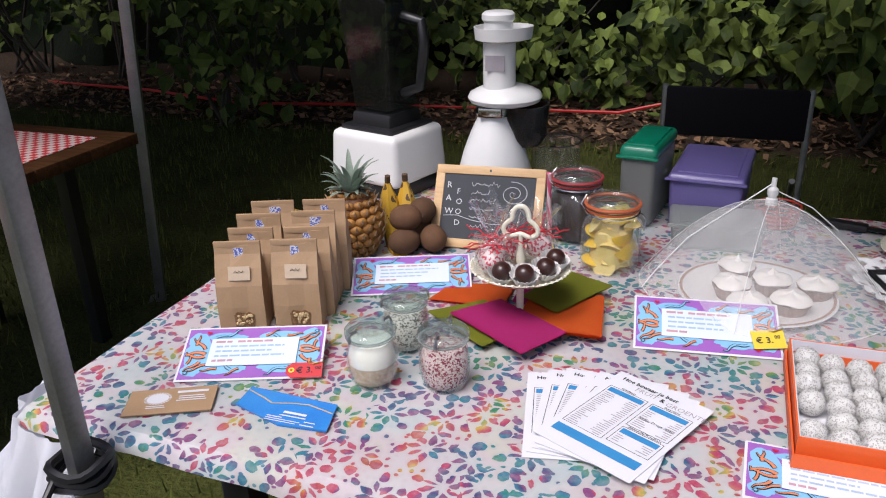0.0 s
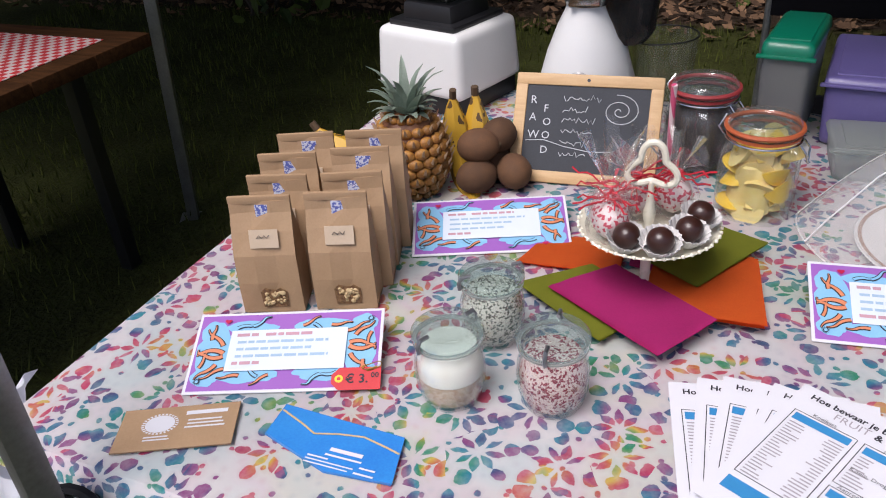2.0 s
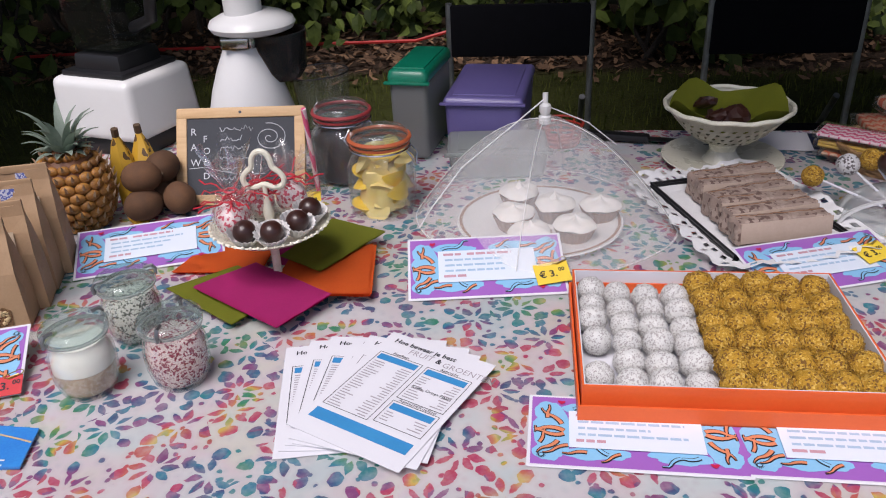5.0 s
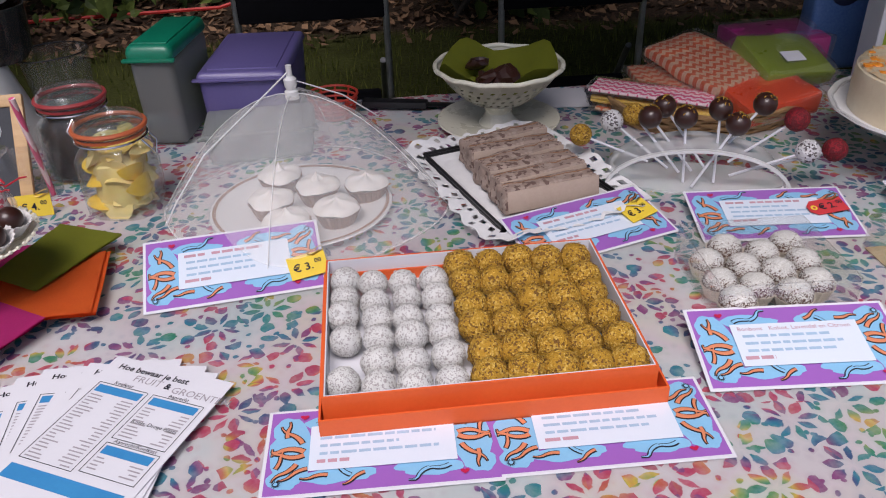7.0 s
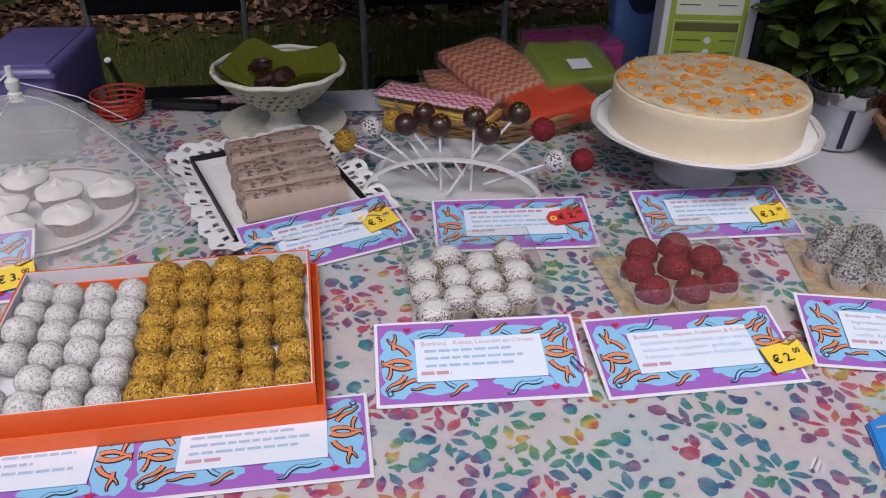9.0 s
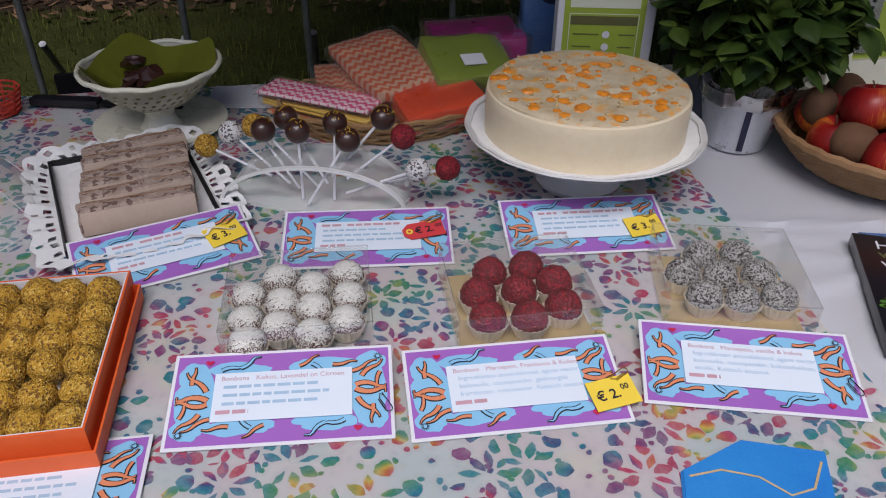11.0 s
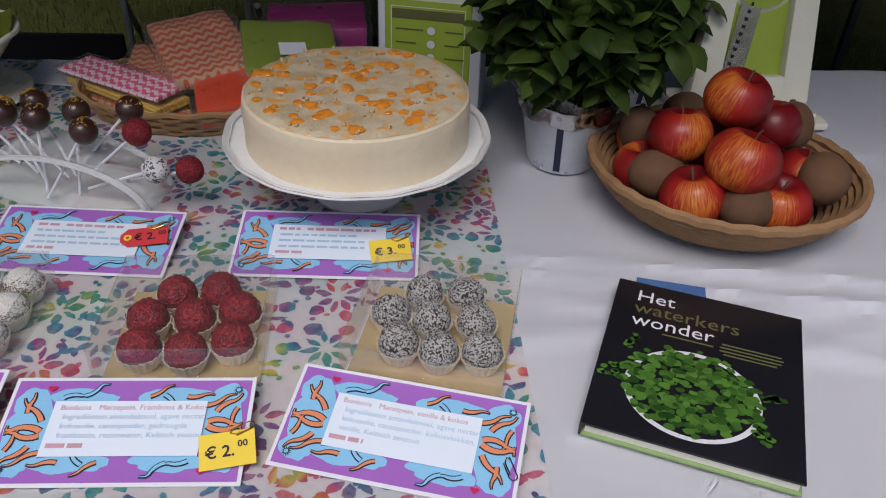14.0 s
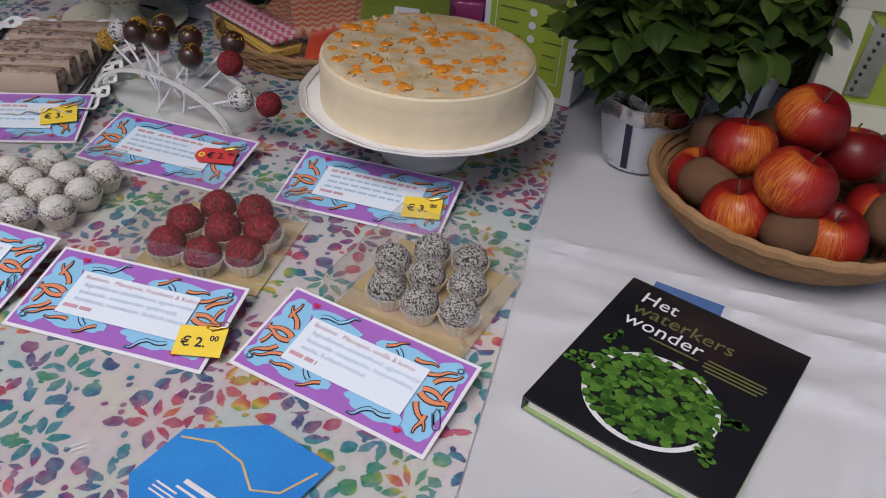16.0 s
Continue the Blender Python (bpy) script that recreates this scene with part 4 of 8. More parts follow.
def sign(name, bl, yaw, tilt, lines=(), label="", tags=(), clip=False, w=0.21, h=0.105, z=T + 0.0005, prop=True):
    s = thing("table_sign", label, "sign", pose(bl[0], bl[1], z, 0, 0, yaw), "purple table signs")
    leaf = pose(0, 0, 0.0004, tilt, 0, 0)
    if not ART:
        def keep(name, bm, material, dz):
            ART[len(ART)] = (part(name, bm, material, s, at=leaf @ pose(0, 0, dz), smooth=False), dz)
        keep("card", moved(box(w, h, 0.0012, 0.0004, seg=1), pose(w / 2, h / 2, 0)), "paper", 0)
        keep("purple_field", slab(rect(w - 0.007, h - 0.007, 0.0035, 0.0035), 0), "purple", 0.0014)
        for piece in card_art():
            keep(*piece)
        keep("text_panel", slab(rect(0.130, 0.053, 0.041, 0.026), 0), "panel", 0.0036)
    else:
        for o, dz in ART.values():
            again(o, s, leaf @ pose(0, 0, dz))
    r = random.Random(sum(ord(c) for c in name))
    if lines:
        for i, t in enumerate(lines):
            words(t, 0.0074, "pinkink" if i == 0 else "blueink", s, leaf @ pose(0.047 + (0.004 if i else 0), 0.0700 - i * 0.0090, 0.0040))
        bars = [(0.045, 0.0725 - (4 if len(lines) == 1 else len(lines)) * 0.0092, 0.030, 0.0042, "pinkink")]
        if len(lines) == 1:
            bars += [(0.050, 0.0725 - i * 0.0092, r.uniform(0.085, 0.108), 0.0034, "blueink") for i in range(1, 4)]
    else:
        bars = [(0.048, 0.0725, 0.024, 0.0040, "pinkink"), (0.080, 0.0725, r.uniform(0.045, 0.08), 0.0040, "pinkink")]
        bars += [(0.050, 0.0725 - i * 0.0092, r.uniform(0.07, 0.108), 0.0034, "blueink") for i in range(1, 4)]
        bars += [(0.048, 0.0725 - 4 * 0.0092, 0.030, 0.0040, "pinkink")]
    for x, y, ww, hh, m in bars:
        x0 = x
        pieces = []
        while x0 < x + ww:
            q = r.uniform(0.006, 0.016)
            pieces.append(slab(rect(min(q, x + ww - x0) + 0.0001, hh, x0, y), 0))
            x0 += q + 0.0022
        part("text_bar", join(*pieces), m, s, at=leaf @ pose(0, -0.002, 0.0040), smooth=False)
    if prop:
        zt = h * math.sin(radians(tilt))
        part("support", moved(box(w * 0.98, 0.001, zt, 0), pose(w / 2 + 0.004, h * math.cos(radians(tilt)) + 0.002, 0)), "clearbox", s, "clear plastic stand")
    for tag in tags:
        price_tag(s, leaf @ pose(tag[1], tag[2], 0.0055, 4, 0, tag[3]), tag[0], tag[4])
    if clip:
        paper_clip(s, leaf @ pose(w - 0.012, 0.042, 0.0042, 0, 0, -60), "chrome")
    return s


def paper_clip(parent, at, m="brass"):
    def lp(a, b, c):
        return [(0, -b, 0), (a, -b, 0), (a + b * 0.7, -b * 0.7, 0), (a + b, 0, 0), (a + b * 0.7, b * 0.7, 0), (a, b, 0), (c, b, 0)]
    part("paper_clip", join(tube(lp(0.014, 0.0034, -0.004), 0.0006, 5), tube([(0.012, -0.002, 0.0006), (0, -0.002, 0.0006), (-0.004, 0.001, 0.0006), (0, 0.0034, 0.0006)], 0.0006, 5)), m, parent, at=at)


def price_tag(parent, at, price, red=False):
    """A small card clipped on; euros large, cents small and raised."""
    w, h = (0.052, 0.026) if red else (0.046, 0.032)
    if red:
        o = [(0, 0.008), (0.008, 0), (w, 0), (w, h), (0.008, h), (0, h - 0.008)]
        t = part("price_tag", slab(o, 0.0008), "redcard", parent, "red price tag with a ringed hole", at, False)
        part("eyelet", slab(blob(0.008, h / 2, 0.0045, 0.0045, 0, 16, 0), 0, 0.0011), "yellow", t, smooth=False)
        part("hole", slab(blob(0.008, h / 2, 0.002, 0.002, 0, 12, 0), 0, 0.0013), "redcard", t, smooth=False)
        x = 0.015
    else:
        t = part("price_tag", slab(rect(w, h), 0.0008), "yellow", parent, "yellow card price tag", at, False)
        x = 0.005
    words("\u20ac " + price + ".", 0.0145, "ink", t, pose(x, h * 0.30, 0.0012), bold=0.0003)
    words("00", 0.0085, "ink", t, pose(x + 0.0265, h * 0.52, 0.0012), bold=0.0002)
    paper_clip(t, pose(w - 0.016, h - 0.002, 0.0016, 0, 0, 20), "brass")
    return t


sign("a", (-0.294, 0.991), 6.6, 17, label="purple illustrated card sign with a red price tag", tags=(("3", 0.160, -0.003, 0, True),))
sign("b", (-0.098, 1.272), 7, 15, label="purple illustrated card sign leaning before the fruit")
sign("c", (0.361, 1.122), -6.5, 22, label="purple illustrated card sign with a yellow price tag", tags=(("3", 0.170, 0.012, 8, False),))
sign("d", (0.812, 1.034), 4.0, 11, label="purple illustrated card sign before the sliced cake", tags=(("3", 0.158, 0.030, 12, False),))
sign("e", (1.032, 1.013), -19, 10, label="purple illustrated card sign with a red tag", tags=(("2", 0.152, 0.038, 12, True),))
sign("f", (0.870, 0.777), -18, 13, ("Bonbons   Kokos, Lavendel en Citroen",), label="purple illustrated card sign before coconut bonbons", clip=True)
sign("g", (1.297, 0.931), -17.5, 11, label="purple illustrated card sign before the tall cake", tags=(("3", 0.158, 0.020, 10, False),))
sign("h", (1.081, 0.701), -15.4, 11, ("Bonbons   Marsepein, Framboos & Kokos", "Ingredi\u00ebnten amandelmeel, agave nectar,", "kokosolie, cacaopoeder, gedroogde", "frambozen, rozenwater, Keltisch zeezout"),
     label="purple illustrated card sign before red bonbons", tags=(("2", 0.176, 0.010, 10, False),))
sign("i", (1.305, 0.662), -29.5, 11, ("Bonbons   Marsepein, vanille & kokos", "Ingredi\u00ebnten amandelmeel, agave nectar,", "kokosolie, cacaopoeder, kokosvlokken,", "vanille, Keltisch zeezout"),
     label="purple illustrated card sign with a steel paper clip", clip=True)
sign("j", (0.442, 0.804), -15.3, 1, label="purple illustrated card lying under an orange box", prop=False)
sign("k", (0.638, 0.753), -15.0, 1, label="purple illustrated card lying under an orange box", prop=False)


def leaflet(x, y, yaw, z, full):
    """A printed sheet; x, y is its top left corner."""
    w, h = 0.140, 0.190
    s = thing("leaflet", "white printed leaflet with blue headings in a fanned pile", "leaflet", pose(x, y, z, 0, 0, yaw), "fan of leaflets")
    part("sheet", moved(box(w, h, 0.0006), pose(w / 2, -h / 2, 0)), "paper", s, smooth=False)
    zz = 0.0009
    words("Hoe bewaar je best", 0.0105, "ink", s, pose(0.013, -0.017, zz), bold=0.00025)
    frames = [(0.010, -0.040, 0.058, 0.105), (0.074, -0.040, 0.058, 0.060), (0.074, -0.106, 0.058, 0.036)]
    ink, fill, txt = [], [], []
    r = random.Random(5)
    for k, (a, b, ww, hh) in enumerate(frames):
        for q in (rect(ww, 0.0008, a, b), rect(ww, 0.0008, a, b - hh), rect(0.0008, hh, a, b - hh), rect(0.0008, hh, a + ww, b - hh)):
            ink.append(slab(q, 0))
        fill.append(slab(rect(ww - 0.006, 0.010, a + 0.003, b - 0.0125), 0))
        n = int((hh - 0.016) / 0.0042)
        for i in range(n):
            txt.append(slab(rect(r.uniform(0.008, 0.018), 0.0015, a + 0.004, b - 0.018 - i * 0.0042), 0))
            q = r.uniform(0.008, 0.016)
            txt.append(slab(rect(q, 0.0015, a + ww - 0.004 - q, b - 0.018 - i * 0.0042), 0))
    fill.append(slab(rect(0.122, 0.016, 0.010, -0.168), 0))
    part("ruled_frame", join(*ink), "ink", s, at=pose(0, 0, zz), smooth=False)
    for f in fill:
        part("blue_band", f, "leaflet", s, at=pose(0, 0, zz), smooth=False)
    tagged(part("fine_print", join(*txt), "grey", s, at=pose(0, 0, zz + 0.0001), smooth=False), kind="stuff")
    if full:
        words("FRUIT", 0.0125, "grey", s, pose(0.040, -0.029, zz))
        words("&", 0.011, "ink", s, pose(0.077, -0.029, zz), bold=0.0003)
        words("GROENTEN", 0.0125, "grey", s, pose(0.087, -0.032, zz))
        for t, a, b in (("Koelkast", 0.026, -0.0385), ("Aanrecht", 0.090, -0.0385), ("Koele, Droge Plaats", 0.078, -0.078), ("Aanrecht/Koelkast", 0.080, -0.1045)):
            words(t, 0.0062, "ink", s, pose(a, b, zz + 0.0002))
    return s


for i, (x, y, a) in enumerate([(0.207, 1.047, -2), (0.236, 1.054, -9), (0.262, 1.056, -15), (0.291, 1.048, -22), (0.308, 1.045, -29), (0.336, 1.044, -40)]):
    leaflet(x, y, a, T + 0.001 + i * 0.0016, i == 5)

# kraft card
kc = thing("business_card", "brown kraft card with white printing", "card", pose(-0.329, 0.904, T + 0.0005, 0, 0, 11.5))
for i in range(3):
    part("card", moved(box(0.118, 0.059, 0.0012, 0.0003, seg=1), pose(0.059 + i * 0.0006, 0.0295 - i * 0.0008, i * 0.0014)), "kraft", kc)
ring = [slab([(0.042 + q * math.cos(a + d), 0.033 + q * 0.8 * math.sin(a + d)) for q, d in ((0.0155, -0.05), (0.0185, -0.05), (0.0185, 0.07), (0.0155, 0.07))], 0) for a in [i * math.pi / 14 for i in range(28)]]
part("emblem", join(slab(blob(0.042, 0.033, 0.015, 0.012, 0, 30, 0), 0), *ring), "paper", kc, at=pose(0, 0, 0.0044), smooth=False)
part("text_bar", join(*[slab(rect(l, t, x, y), 0) for x, y, l, t in ((0.066, 0.043, 0.042, 0.0055), (0.070, 0.034, 0.034, 0.0022), (0.070, 0.029, 0.036, 0.0022), (0.068, 0.024, 0.040, 0.0022), (0.030, 0.014, 0.024, 0.0018), (0.030, 0.010, 0.026, 0.0018))]),
     "paper", kc, at=pose(0, 0, 0.0046), smooth=False)


def blue_card(outline, wave, bars, label):
    c = thing("folded_card", label, "card", pose(outline[0][0], outline[0][1], T + 0.0005), "blue cards")
    x0, y0 = outline[0]
    o = [(x - x0, y - y0) for x, y in outline]
    for i in range(3):
        part("card", slab([(x + 0.0008 * i, y - 0.0006 * i) for x, y in o], 0.0011, 0.0016 * i), "cardblue", c, smooth=False)
    pts = [(x - x0, y - y0) for x, y in wave]
    low = [p for p in o if p[1] < max(q[1] for q in pts) - 0.001]
    part("wave_line", stroke(pts, [0.0022] * len(pts)), "nut", c, at=pose(0.0016, -0.0012, 0.0049), smooth=False)
    bx, by, ba = bars
    part("text_bar", join(*[slab(rect(l, t, x, y), 0) for x, y, l, t in ((0.018, 0.0, 0.034, 0.0045), (0.016, -0.006, 0.038, 0.0022), (0.0, -0.011, 0.022, 0.0018), (0.0, -0.015, 0.050, 0.0015), (0.0, -0.019, 0.046, 0.0015), (0.055, -0.012, 0.016, 0.002), (0.052, -0.019, 0.020, 0.0022))]),
         "paper", c, at=pose(bx - x0, by - y0, 0.0051, 0, 0, ba), smooth=False)
    return c


blue_card([(-0.184, 0.943), (-0.113, 0.900), (-0.047, 0.890), (-0.046, 0.947), (-0.176, 0.984)], [(-0.176, 0.975), (-0.15, 0.957), (-0.135, 0.945), (-0.11, 0.946), (-0.085, 0.944), (-0.060, 0.932), (-0.047, 0.925)],
          (-0.130, 0.927, -13), "stack of folded glossy blue cards with a wavy line")
blue_card([(1.255, 0.534), (1.275, 0.470), (1.352, 0.462), (1.414, 0.548), (1.354, 0.588), (1.285, 0.580)], [(1.285, 0.572), (1.315, 0.567), (1.340, 0.548), (1.352, 0.522), (1.375, 0.520), (1.402, 0.540)],
          (1.285, 0.535, -32), "folded glossy blue card lying near the table edge")


# ---- breakfast side: paper bags, fruit, jars ----
def paper_bag(x, y, yaw, h, lean):
    """A kraft block bag: flat folded top, side gussets, window."""
    b = thing("paper_bag", "brown kraft paper bag of granola with a window", "bag", pose(x, y, T, 0, 0, yaw), "kraft paper bags")
    w, d = 0.074, 0.046
    bm = bmesh.new()
    levels = [(0.0, 1.0, 1.0), (0.3, 1.0, 0.98), (0.55, 0.99, 0.86), (0.75, 0.98, 0.5), (0.9, 0.97, 0.16), (1.0, 0.97, 0.08)]
    rings = []
    for t, a, c in levels:
        ww, dd = w / 2 * a, d / 2 * c
        g = 0.3 * (1 - abs(2 * t - 1)) * d * 0.25 + (0.004 if t > 0.5 else 0)
        off = lean * t * t * d
        ring = [(-ww, -dd), (-ww / 3, -dd - 0.002 * math.sin(t * 5)), (ww / 3, -dd - 0.0015 * math.cos(t * 6)), (ww, -dd), (ww - g, 0), (ww, dd), (0, dd), (-ww, dd), (-ww + g, 0)]
        rings.append([bm.verts.new((p, q + off, t * h)) for p, q in ring])
    for p, q in zip(rings, rings[1:]):
        for i in range(9):
            bm.faces.new((p[i], p[(i + 1) % 9], q[(i + 1) % 9], q[i]))
    bm.faces.new(rings[0][::-1])
    bm.faces.new(rings[-1])
    part("bag_body", bm, "kraft", b, smooth=False)
    part("top_fold", moved(box(w * 0.985, 0.005, 0.010, 0.001), pose(0, lean * d + 0.0005, h - 0.004)), "kraft", b)
    part("seal", moved(box(0.019, 0.0010, 0.026), pose(0.004, lean * d * 0.80 - 0.0054, h - 0.030, -6)), "bluelabel", b, "blue and white printed seal")
    lab = part("label", moved(box(0.034, 0.0006, 0.022), pose(0.002, -0.0190 + lean * d * 0.45, h * 0.625, -16)), "sticker", b, "pale sticker with handwriting")
    part("handwriting", tube([(-0.006 + 0.003 * i, -0.0168 + lean * d * 0.45, h * 0.625 + 0.012 + 0.0035 * (i % 2)) for i in range(6)], 0.0005, 4), "ink", b)
    win = slab([(-0.015, -0.013), (0.015, -0.013), (0.016, 0.008), (0.008, 0.014), (0.004, 0.011), (-0.004, 0.012), (-0.010, 0.014), (-0.016, 0.008)], 0.0006)
    part("window", moved(win, pose(0.004, -d / 2 - 0.0015, h * 0.155, 90)), "leafbag", b, "see-through window showing granola", smooth=False)
    rr = random.Random(int(x * 1000) + int(y * 7000))
    bits = [moved(ball(rr.uniform(0.002, 0.0036), 0.3, 2, 1, k), pose(0.004 + rr.uniform(-0.012, 0.012), -d / 2 - 0.0015, h * 0.155 + rr.uniform(-0.009, 0.009))) for k in range(26)]
    part("granola", join(*bits), "nut" if rr.random() < 0.6 else "choco", b)
    return b


for row in range(4):
    for col in range(2):
        paper_bag(-0.243 + col * 0.088 + row * 0.003 + (0.003 if row % 2 else -0.002), 1.168 + col * 0.011 + row * 0.0475, 7 + rnd.uniform(-3, 3), 0.140 + row * 0.0045 + rnd.uniform(-0.002, 0.002), rnd.uniform(-0.1, 0.1))


def pineapple(x, y):
    p = thing("pineapple", "ripe pineapple with a grey-green crown", "fruit", pose(x, y, T))
    H, R = 0.128, 0.056

    def rad(t):
        return R * (math.sin(math.pi * min(max(t * 0.86 + 0.1, 0), 1)) ** 0.45)
    part("body", lathe([(0, 0.0)] + [(rad(i / 14) * 0.95, H * i / 14) for i in range(15)] + [(0, H)], 32), "pine_skin", p)
    eyes, spikes = [], []
    proto = ball(0.0115, 0.12, 2.5, 2, 3, 0.55)
    eye_me = bpy.data.meshes.new("eye")
    proto.to_mesh(eye_me)
    proto.free()
    eye_me.materials.append(M["pine_eye"])
    eye_me.polygons.foreach_set("use_smooth", [True] * len(eye_me.polygons))
    for j in range(9):
        t = 0.05 + 0.9 * j / 8
        r = rad(t) * 0.97
        n = 15
        for i in range(n):
            a = 2 * math.pi * (i + 0.5 * (j % 2)) / n
            k = min(r / R + 0.05, 1.0)
            q = Vector((math.cos(a), math.sin(a), (t - 0.5) * 0.9)).to_track_quat("Z", "Y").to_matrix().to_4x4()
            o = new("eye", eye_me)
            o.parent = p
            o.matrix_basis = pose(r * math.cos(a), r * math.sin(a), H * t) @ q @ Matrix.Diagonal((1.05 * k, 0.86 * k, 1.0, 1))
            c = Vector((r * math.cos(a) * 1.09, r * math.sin(a) * 1.09, H * t))
            spikes.append(tube([c, c + Vector((math.cos(a) * 0.007, math.sin(a) * 0.007, 0.011))], 0.0015, 4, radii=[0.0034, 0.0003]))
    tagged(part("husk", join(*spikes), "spike", p), kind="stuff")
    r2 = random.Random(4)
    for j in range(4):
        n = (11, 9, 7, 5)[j]
        for i in range(n):
            a = 2 * math.pi * (i + 0.5 * j) / n + r2.uniform(-0.2, 0.2)
            L = (0.042, 0.054, 0.068, 0.074)[j] * r2.uniform(0.85, 1.15)
            tilt = (62, 42, 24, 9)[j] + r2.uniform(-8, 8)
            bm = bmesh.new()
            rows = []
            for k in range(7):
                t = k / 6
                ang = radians(tilt + 22 * t * t)
                ww = 0.0105 * (1 - t) ** 0.65 + 0.0002
                q = Vector((math.sin(ang) * L * t + 0.008, 0, math.cos(ang) * L * t))
                rows.append([bm.verts.new(q + Vector((0, -ww, 0.0))), bm.verts.new(q + Vector((0.0035 * (1 - t), 0, -0.001))), bm.verts.new(q + Vector((0, ww, 0.0)))])
            for u, v in zip(rows, rows[1:]):
                bm.faces.new((u[0], u[1], v[1], v[0]))
                bm.faces.new((u[1], u[2], v[2], v[1]))
            bmesh.ops.solidify(bm, geom=bm.faces[:], thickness=0.0008)
            part("crown_leaf", bm, "pine_leaf", p, at=pose(0, 0, H - 0.004, 0, 0, math.degrees(a)))
    return p


pineapple(-0.130, 1.468)


def banana(at, stem_dir, label):
    b = thing("banana", label, "fruit", at, "bananas")
    pts, rad = [], []
    for i in range(15):
        t = i / 14
        a = radians(-52 + 104 * t)
        pts.append((0.11 * math.sin(a), 0.0, 0.11 * (1 - math.cos(a)) + 0.017))
        rad.append(0.021 * min(1, 0.30 + 4 * t, 0.30 + 3.2 * (1 - t)) if 0.05 < t < 0.95 else 0.005)
    part("skin", tube(pts, 0.017, 7, radii=rad), "banana", b)
    part("stalk", tube([pts[-1], Vector(pts[-1]) + Vector((0.008, 0, 0.012))], 0.006, 6), "stem", b)
    return b


banana(pose(-0.215, 1.545, T + 0.002, 0, 0, 172), 0, "overripe spotted banana lying behind the pineapple")
banana(pose(-0.068, 1.532, T + 0.012, 0, -46, 112), 0, "overripe spotted banana with a dark stalk")
banana(pose(-0.042, 1.545, T + 0.010, 0, -42, 92), 0, "overripe spotted banana with a dark stalk")


def kiwi(x, y, z, yaw, tip=0, size=1.0):
    k = thing("kiwi_fruit", "brown fuzzy kiwi fruit", "fruit", pose(x, y, z, 0, tip, yaw), "kiwi fruits")
    bm = ball(0.026 * size, 0.03, 1.6, 3, x * 9)
    for v in bm.verts:
        v.co.x *= 1.22
    part("skin", bm, "kiwi", k)
    part("calyx", moved(lathe([(0, 0.002), (0.0035, 0.0015), (0.004, -0.001), (0, -0.002)], 10), pose(0.0322 * size, 0, 0, 0, 90, 0)), "stem", k)
    return k


for q in ((-0.032, 1.462, T + 0.026, 30), (0.022, 1.478, T + 0.026, 110), (-0.012, 1.510, T + 0.027, 80), (0.002, 1.545, T + 0.026, 20), (-0.030, 1.478, T + 0.068, 10), (-0.002, 1.512, T + 0.070, 70)):
    kiwi(*q)


def weck_jar(x, y, yaw, layers, label):
    """A tulip-shaped preserving jar with a glass lid; layers: (material, from, to)."""
    j = thing("glass_jar", label, "jar", pose(x, y, T, 0, 0, yaw), "small glass jars")
    prof = [(0.0, 0.001), (0.022, 0.0), (0.0265, 0.002), (0.031, 0.010), (0.0345, 0.025), (0.0355, 0.040), (0.0345, 0.054), (0.0315, 0.064), (0.0300, 0.068), (0.0325, 0.071), (0.0335, 0.074)]
    inner = [(0.0295, 0.073), (0.0280, 0.066), (0.0325, 0.052), (0.0335, 0.040), (0.0320, 0.024), (0.0285, 0.009), (0.022, 0.004), (0, 0.004)]
    part("glass_body", lathe(prof + inner, 40), "glass", j, "clear glass jar")
    part("lid", lathe([(0, 0.0865), (0.024, 0.0865), (0.0275, 0.0885), (0.0330, 0.0880), (0.0355, 0.0850), (0.0355, 0.0800), (0.0340, 0.0775), (0.0250, 0.0790), (0.023, 0.0835), (0, 0.0840)], 40), "lidglass", j, "clear glass lid")
    part("seal", lathe([(0.0305, 0.0745), (0.0345, 0.0745), (0.0350, 0.0772), (0.0305, 0.0772), (0.0305, 0.0745)], 40), "frost", j)

    def rin(z):
        pr = [(0.0, 0.004), (0.022, 0.0045), (0.028, 0.009), (0.0316, 0.024), (0.0331, 0.040), (0.0321, 0.052), (0.0280, 0.064), (0.0278, 0.074)]
        for (a, za), (b, zb) in zip(pr, pr[1:]):
            if za <= z <= zb:
                return a + (b - a) * (z - za) / max(zb - za, 1e-6)
        return pr[-1][0]
    for m, a, b in layers:
        part("filling", lathe([(0, a)] + [(rin(a + (b - a) * i / 8) - 0.0004, a + (b - a) * i / 8) for i in range(9)] + [(0, b + 0.002)], 40), m, j)
    for a in (20, 200):
        c, s = math.cos(radians(a)), math.sin(radians(a))
        part("clip", tube([(0.024 * c, 0.024 * s, 0.0895), (0.034 * c, 0.034 * s, 0.0895), (0.0372 * c, 0.0372 * s, 0.084), (0.0365 * c, 0.0365 * s, 0.076)], 0.0022, 6), "steel", j)
    return j


weck_jar(-0.008, 1.012, 30, (("oat", 0.0045, 0.036), ("yog", 0.0365, 0.068)), "small glass jar with white and oat layers")
weck_jar(0.093, 1.009, 60, (("pinkfill", 0.0045, 0.064),), "small glass jar of pink berry muesli")
weck_jar(0.025, 1.110, 10, (("greyfill", 0.0045, 0.066),), "small glass jar of pale seed muesli")


